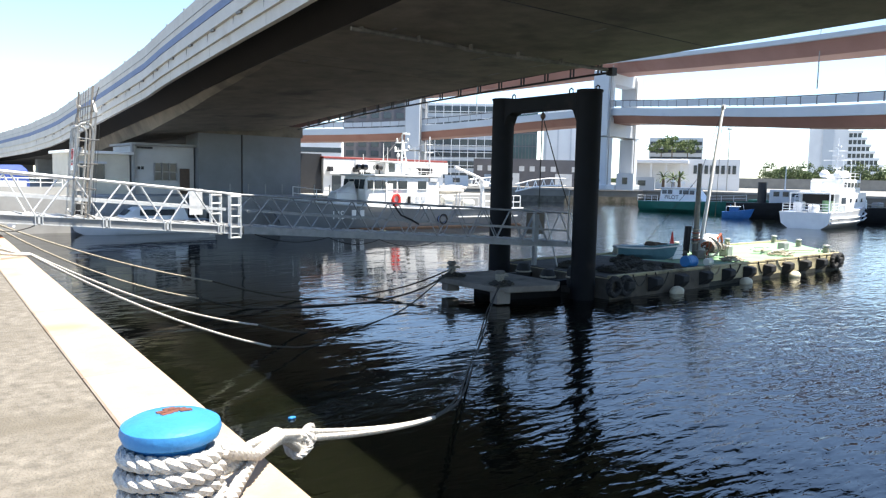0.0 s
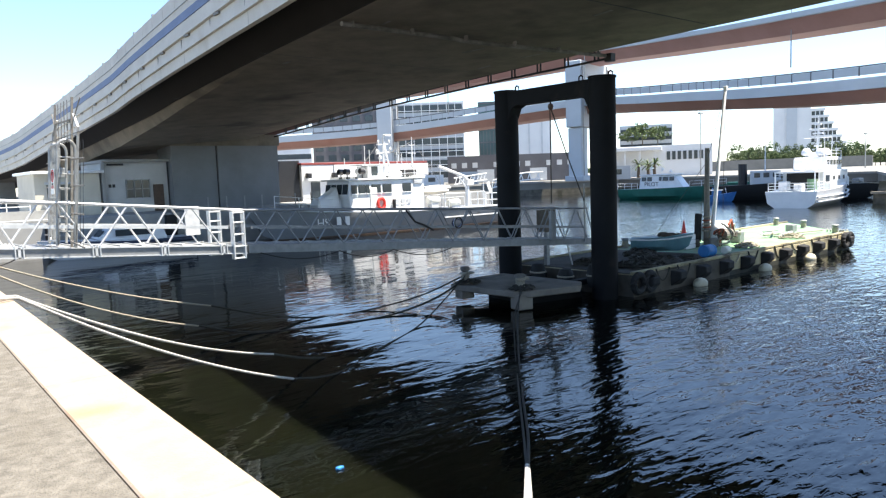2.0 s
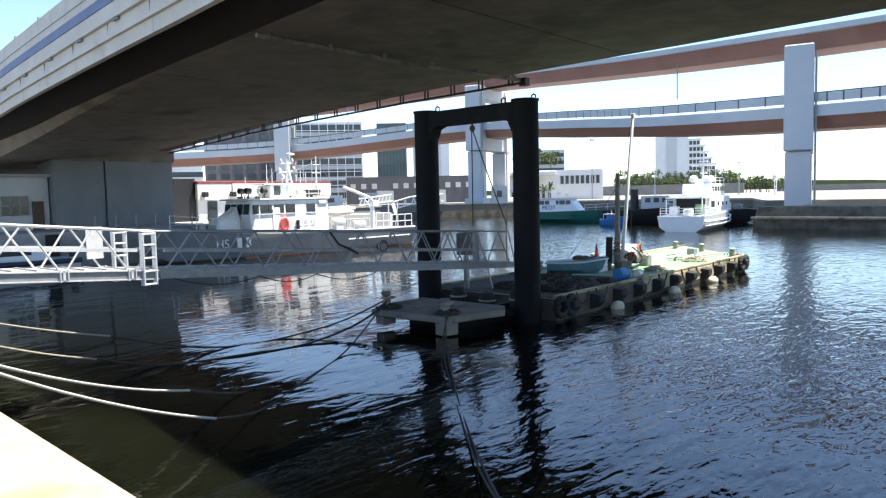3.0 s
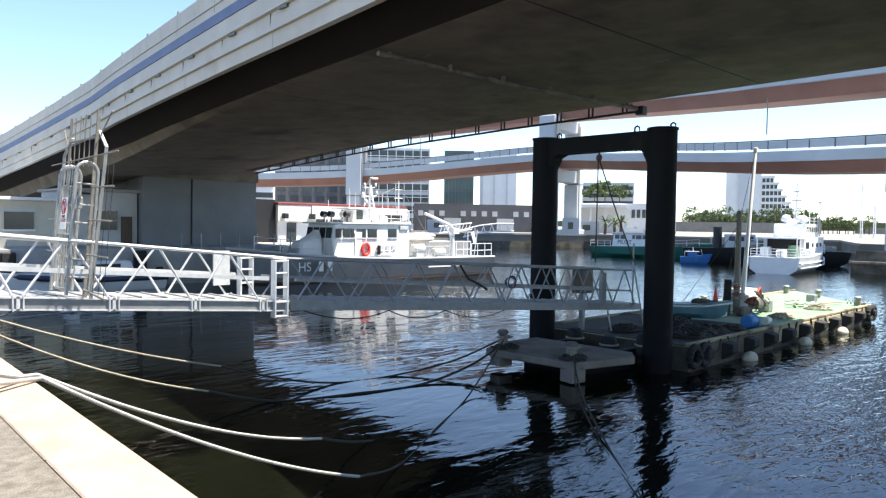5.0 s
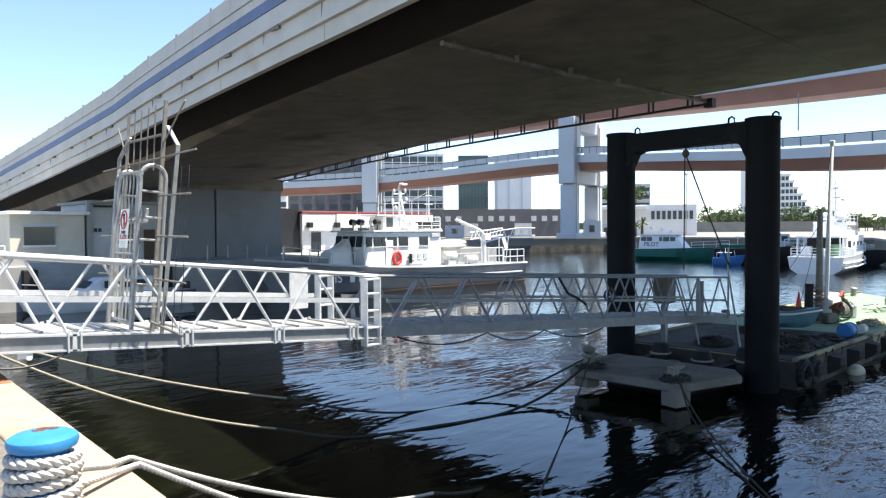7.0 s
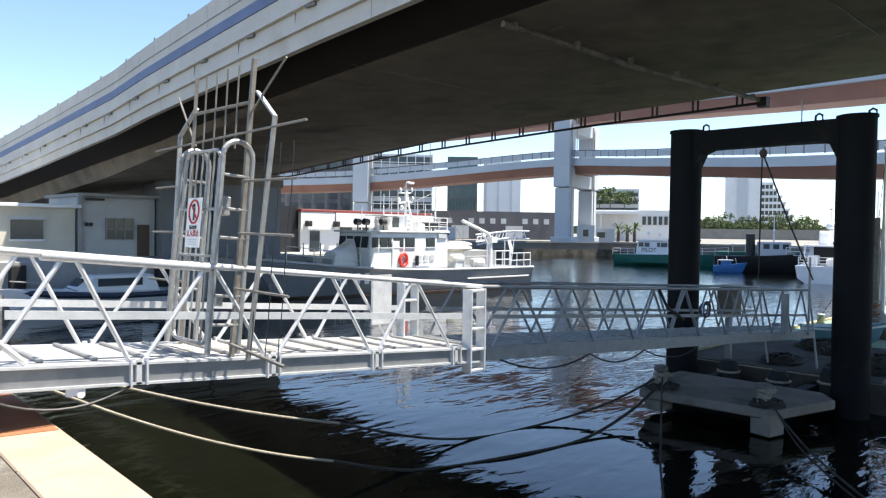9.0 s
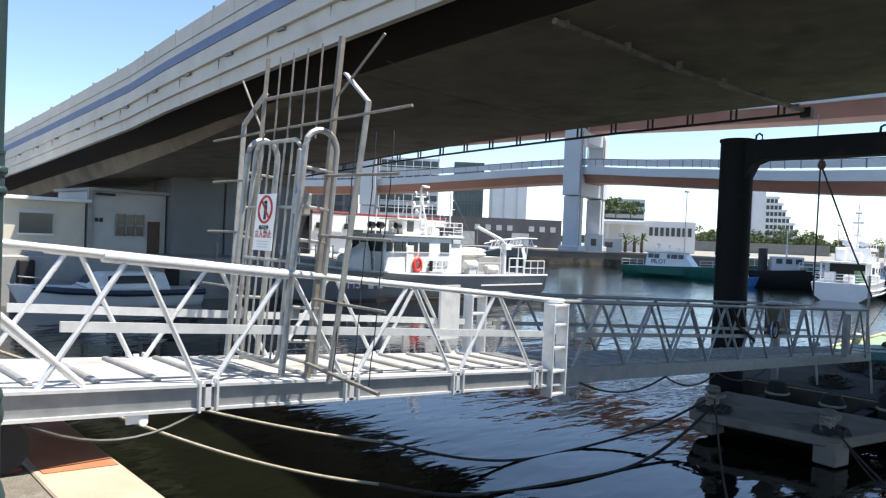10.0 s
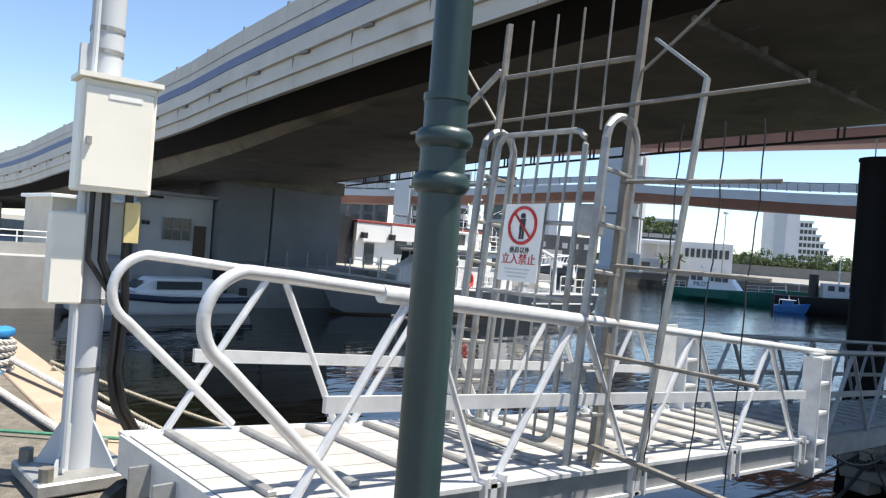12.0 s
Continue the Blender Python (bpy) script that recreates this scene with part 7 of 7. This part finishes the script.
# white terminal with awning
tm = block("terminal", 58.6, 182, 24, 14, 7.4, WHITEWALL, "low white harbour terminal with a long flat canopy")
for c in range(8):
    bm = B()
    box(bm, (2.0 + 1.25 * c, -0.08, 4.9), (0.8, 0.16, 2.0))
    part("window", bm, FARGLASS, tm)
bm = B()
box(bm, (-6, -2.2, 6.6), (13, 5, 0.7))
part("canopy", bm, WHITEWALL, tm)
for x in (-11.5, -8, -4.5, -1):
    bm = B()
    box(bm, (x, -4.0, 3.2), (0.35, 0.35, 6.4))
    part("canopy_column", bm, WHITEWALL, tm)
bm = B()
box(bm, (-6, 0.2, 3.2), (12, 0.3, 4.6))
part("glazed_front", bm, FARGLASS, tm)
gh = block("hillside_house", 57.2, 250, 17, 10, 16.5, GREYPAINT, "grey house over the terminal with planted terraces")
bands(gh, 17, 16, 4, FARGLASS, 6, 1.2)
# container sheds at the quay edge
for az, d, w, h, m in ((54.6, 140, 3.2, 3.2, WHITEWALL), (55.8, 146, 5.0, 2.6, VIADUCTGREY), (41.0, 150, 5, 2.2, WHITEWALL), (44, 152, 4, 2.6, GREYPAINT)):
    c0 = block("site_cabin", az, d, w, 2.5, h, m, "small white site cabin on the far quay", None, "cabin")
    bm = B()
    box(bm, (0, -0.05, h * 0.55), (w * 0.3, 0.1, h * 0.4))
    part("window", bm, FARGLASS, c0)
# small lattice footbridge on the far quay
fb = thing("footbridge", "white lattice footbridge ramp on the far quay", "gangway", sight(48.2, 128, -0.6), -48)
for zz in (0.0, 1.3):
    bm = B()
    tube(bm, [(-4.5, 0, zz), (-1.5, 0, zz + 0.8), (1.5, 0, zz + 1.2), (4.5, 0, zz + 1.2)], 0.14, 5)
    part("chord", bm, WHITEPAINT, fb)
for k in range(12):
    x = -4.3 + 0.75 * k
    z = 0.9 * min(1, (x + 4.5) / 5) * 1.2
    bm = B()
    rod(bm, (x, 0, z), (x + 0.4 * (-1) ** k, 0, z + 1.3), 0.09, seg=5)
    part("lattice_bar", bm, WHITEPAINT, fb)
# hotel with stepped balconies
ht = thing("hotel", "pale hotel slab with a stepped wing of white balconies", "building", sight(68.2, 430), -68.2, kind="structure")
bm = B()
span(bm, -19.5, -13, 0, 14, 0, 37.5)
part("slab", bm, WHITEWALL, ht)
bm = B()
span(bm, -13, -8, -1, 14, 0, 38.5)
part("core", bm, VIADUCTGREY, ht)
bm = B()
span(bm, -8, -1.5, -0.5, 14, 0, 37)
part("slab", bm, WHITEWALL, ht)
for k in range(8):
    x1 = 4.5 + 2.0 * (7 - k)
    z = 5 + 3.5 * k
    bm = B()
    span(bm, -1.5, x1, 0.5, 12, z - 3.5 if k else 0, z)
    part("storey", bm, FARGLASS, ht)
    bm = B()
    span(bm, -1.5, x1 + 0.8, -0.8, 12, z - 0.4, z + 0.9)
    part("balcony", bm, WHITEWALL, ht)
    for c in range(int((x1 + 1.5) / 2)):
        bm = B()
        span(bm, -1.5 + 2 * c, -1.1 + 2 * c, -0.7, 0.8, z - 3.0, z - 0.4)
        part("fin", bm, WHITEWALL, ht)
# masts and lamp on the far shore
for az, d, h in ((61.6, 175, 14), (57.9, 300, 18), (72.0, 220, 9)):
    lp = thing("shore_lamp", "tall thin lamp standard on the far shore", "street lamp", sight(az, d), 0, "shore lamps")
    bm = B()
    rod(bm, (0, 0, 0), (0, 0, h), 0.16, 0.1, 6)
    part("mast", bm, GALV, lp)
    bm = B()
    box(bm, (0, 0, h), (1.4, 0.5, 0.4))
    part("lamp_head", bm, GALV, lp)
# shore wall
for az0, az1, d, h, m in ((58, 72, 330, 4.2, LAND), (74, 84, 420, 3.0, LAND)):
    bm = B()
    a, b2 = sight(az0, d), sight(az1, d)
    prism(bm, [a[:2], b2[:2], sight(az1, d + 8)[:2], sight(az0, d + 8)[:2]], 0, h)
    solo("shore_bank", bm, m, "pale sandy bank along the far shore", "bank", kind="structure")


# ---------------------------------------------------------------- trees of the far shore
def tree_mesh(seed, h, w):
    """A crown of many leaf clumps round a few limbs."""
    rr = random.Random(seed)
    bm = B()
    for c in range(34):
        th, rad, zz = rr.uniform(0, 6.283), w * 0.5 * math.sqrt(rr.random()), h * rr.uniform(0.35, 1.0)
        rad *= 1.15 - 0.75 * abs(zz / h - 0.6) / 0.4 * 0.7
        cx, cy = rad * math.cos(th), rad * math.sin(th)
        for k in range(20):
            s = rr.uniform(0.3, 0.8) * w * 0.075
            m = pose(cx + rr.gauss(0, w * 0.07), cy + rr.gauss(0, w * 0.07), zz + rr.gauss(0, h * 0.05), rr.uniform(0, 180), rr.uniform(0, 180), rr.uniform(0, 360)) @ Matrix.Diagonal((s, s * 0.7, 1, 1))
            bmesh.ops.create_circle(bm, cap_ends=True, segments=5, radius=1.0, matrix=m)
    crown = mesh_of("crown", bm, LEAF)
    bm = B()
    rod(bm, (0, 0, 0), (0, 0, h * 0.55), 0.05 * h * 0.6, 0.02 * h, 6)
    for k in range(4):
        th = k * 1.7
        rod(bm, (0, 0, h * (0.3 + 0.06 * k)), (w * 0.25 * math.cos(th), w * 0.25 * math.sin(th), h * 0.7), 0.012 * h, 0.006 * h, 5)
    return crown, mesh_of("trunk", bm, BARK)


protos = []
for s, (h, w) in enumerate(((8.5, 8.5), (10.5, 8.0), (7.0, 9.0))):
    crown, trunk = tree_mesh(s + 5, h, w)
    t = thing("shore_tree", "broad dark green tree on the far shore", "tree", sight(64 + s, 360 + 5 * s, 0.0), 30 * s, "shore trees")
    for nm, me in (("crown", crown), ("trunk", trunk)):
        ob = new(nm, me)
        ob.parent = t
    protos.append(t)
rr = random.Random(9)
for k in range(46):
    az = 63.2 + 0.27 * k + rr.uniform(-0.1, 0.1)
    if az > 75:
        break
    x, y, z = sight(az, 345 + rr.uniform(0, 40), 0.0)
    sc0 = rr.uniform(0.7, 1.15) * (1.0 if az < 72 else 0.75)
    copy_thing(protos[k % 3], pose(x, y, z, 0, 0, rr.uniform(0, 360))).scale = (sc0, sc0, sc0)
for az, d in ((50.5, 215), (51.2, 218), (56.2, 243), (57.0, 241), (58.1, 244)):
    x, y, z = sight(az, d, 9.5 if d > 230 else 0)
    copy_thing(protos[rr.randrange(3)], pose(x, y, z, 0, 0, rr.uniform(0, 360))).scale = (0.8, 0.8, 0.8)
# palms before the terminal
for k, (az, d) in enumerate(((57.2, 160), (57.9, 163), (58.4, 160))):
    pm = thing("palm", "bushy green palm before the terminal", "palm", sight(az, d), 40 * k, "palms")
    bm = B()
    rod(bm, (0, 0, 0), (0.1, 0, 2.8), 0.35, 0.28, 8)
    part("trunk", bm, BARK, pm)
    bm = B()
    rp = random.Random(k)
    for f in range(26):
        th, el = rp.uniform(0, 6.283), rp.uniform(-0.3, 1.2)
        pts = []
        for j in range(5):
            r0 = 2.2 * j / 4
            pts.append(Vector((r0 * math.cos(th) * math.cos(el), r0 * math.sin(th) * math.cos(el), 2.8 + r0 * math.sin(el) - 0.35 * (j / 4) ** 2 * 2)))
        w = Vector((-math.sin(th), math.cos(th), 0.2)) * 0.16
        for a, b2 in zip(pts, pts[1:]):
            bm.faces.new([bm.verts.new(p) for p in (a - w, a + w, b2 + w * 0.7, b2 - w * 0.7)])
    part("fronds", bm, PALMLEAF, pm)
# distant hills and ships' masts low on the horizon
bm = B()
rp = random.Random(2)
secs = []
for k in range(40):
    az = 20 + 2.2 * k
    hgt = 12 + 16 * noise.noise(Vector((k * 0.33, 0, 0))) + 6 * noise.noise(Vector((k * 1.3, 4, 0)))
    a, b2 = sight(az, 1500), sight(az, 1700)
    secs.append([(a[0], a[1], 0), (a[0], a[1], max(4, hgt)), (b2[0], b2[1], max(4, hgt)), (b2[0], b2[1], 0)])
loft(bm, secs)
solo("hills", bm, LEAF, "low wooded hills in the distance", "hills", kind="structure")
# ships' rigging behind the mole
for k, (az, d, h) in enumerate(((74.6, 190, 12), (76.2, 200, 15), (77.0, 205, 13), (75.4, 180, 7))):
    rg = thing("far_mast", "pale lattice mast of a vessel behind the mole", "mast", sight(az, d), 10 * k, "far masts")
    for s in (-0.7, 0.7):
        bm = B()
        rod(bm, (s, 0, 0), (s * 0.6, 0, h), 0.12, seg=5)
        part("mast_leg", bm, WHITEPAINT, rg)
    for j in range(5):
        bm = B()
        box(bm, (0, 0, h * (j + 1) / 6), (1.5, 0.12, 0.12))
        part("mast_rung", bm, WHITEPAINT, rg)
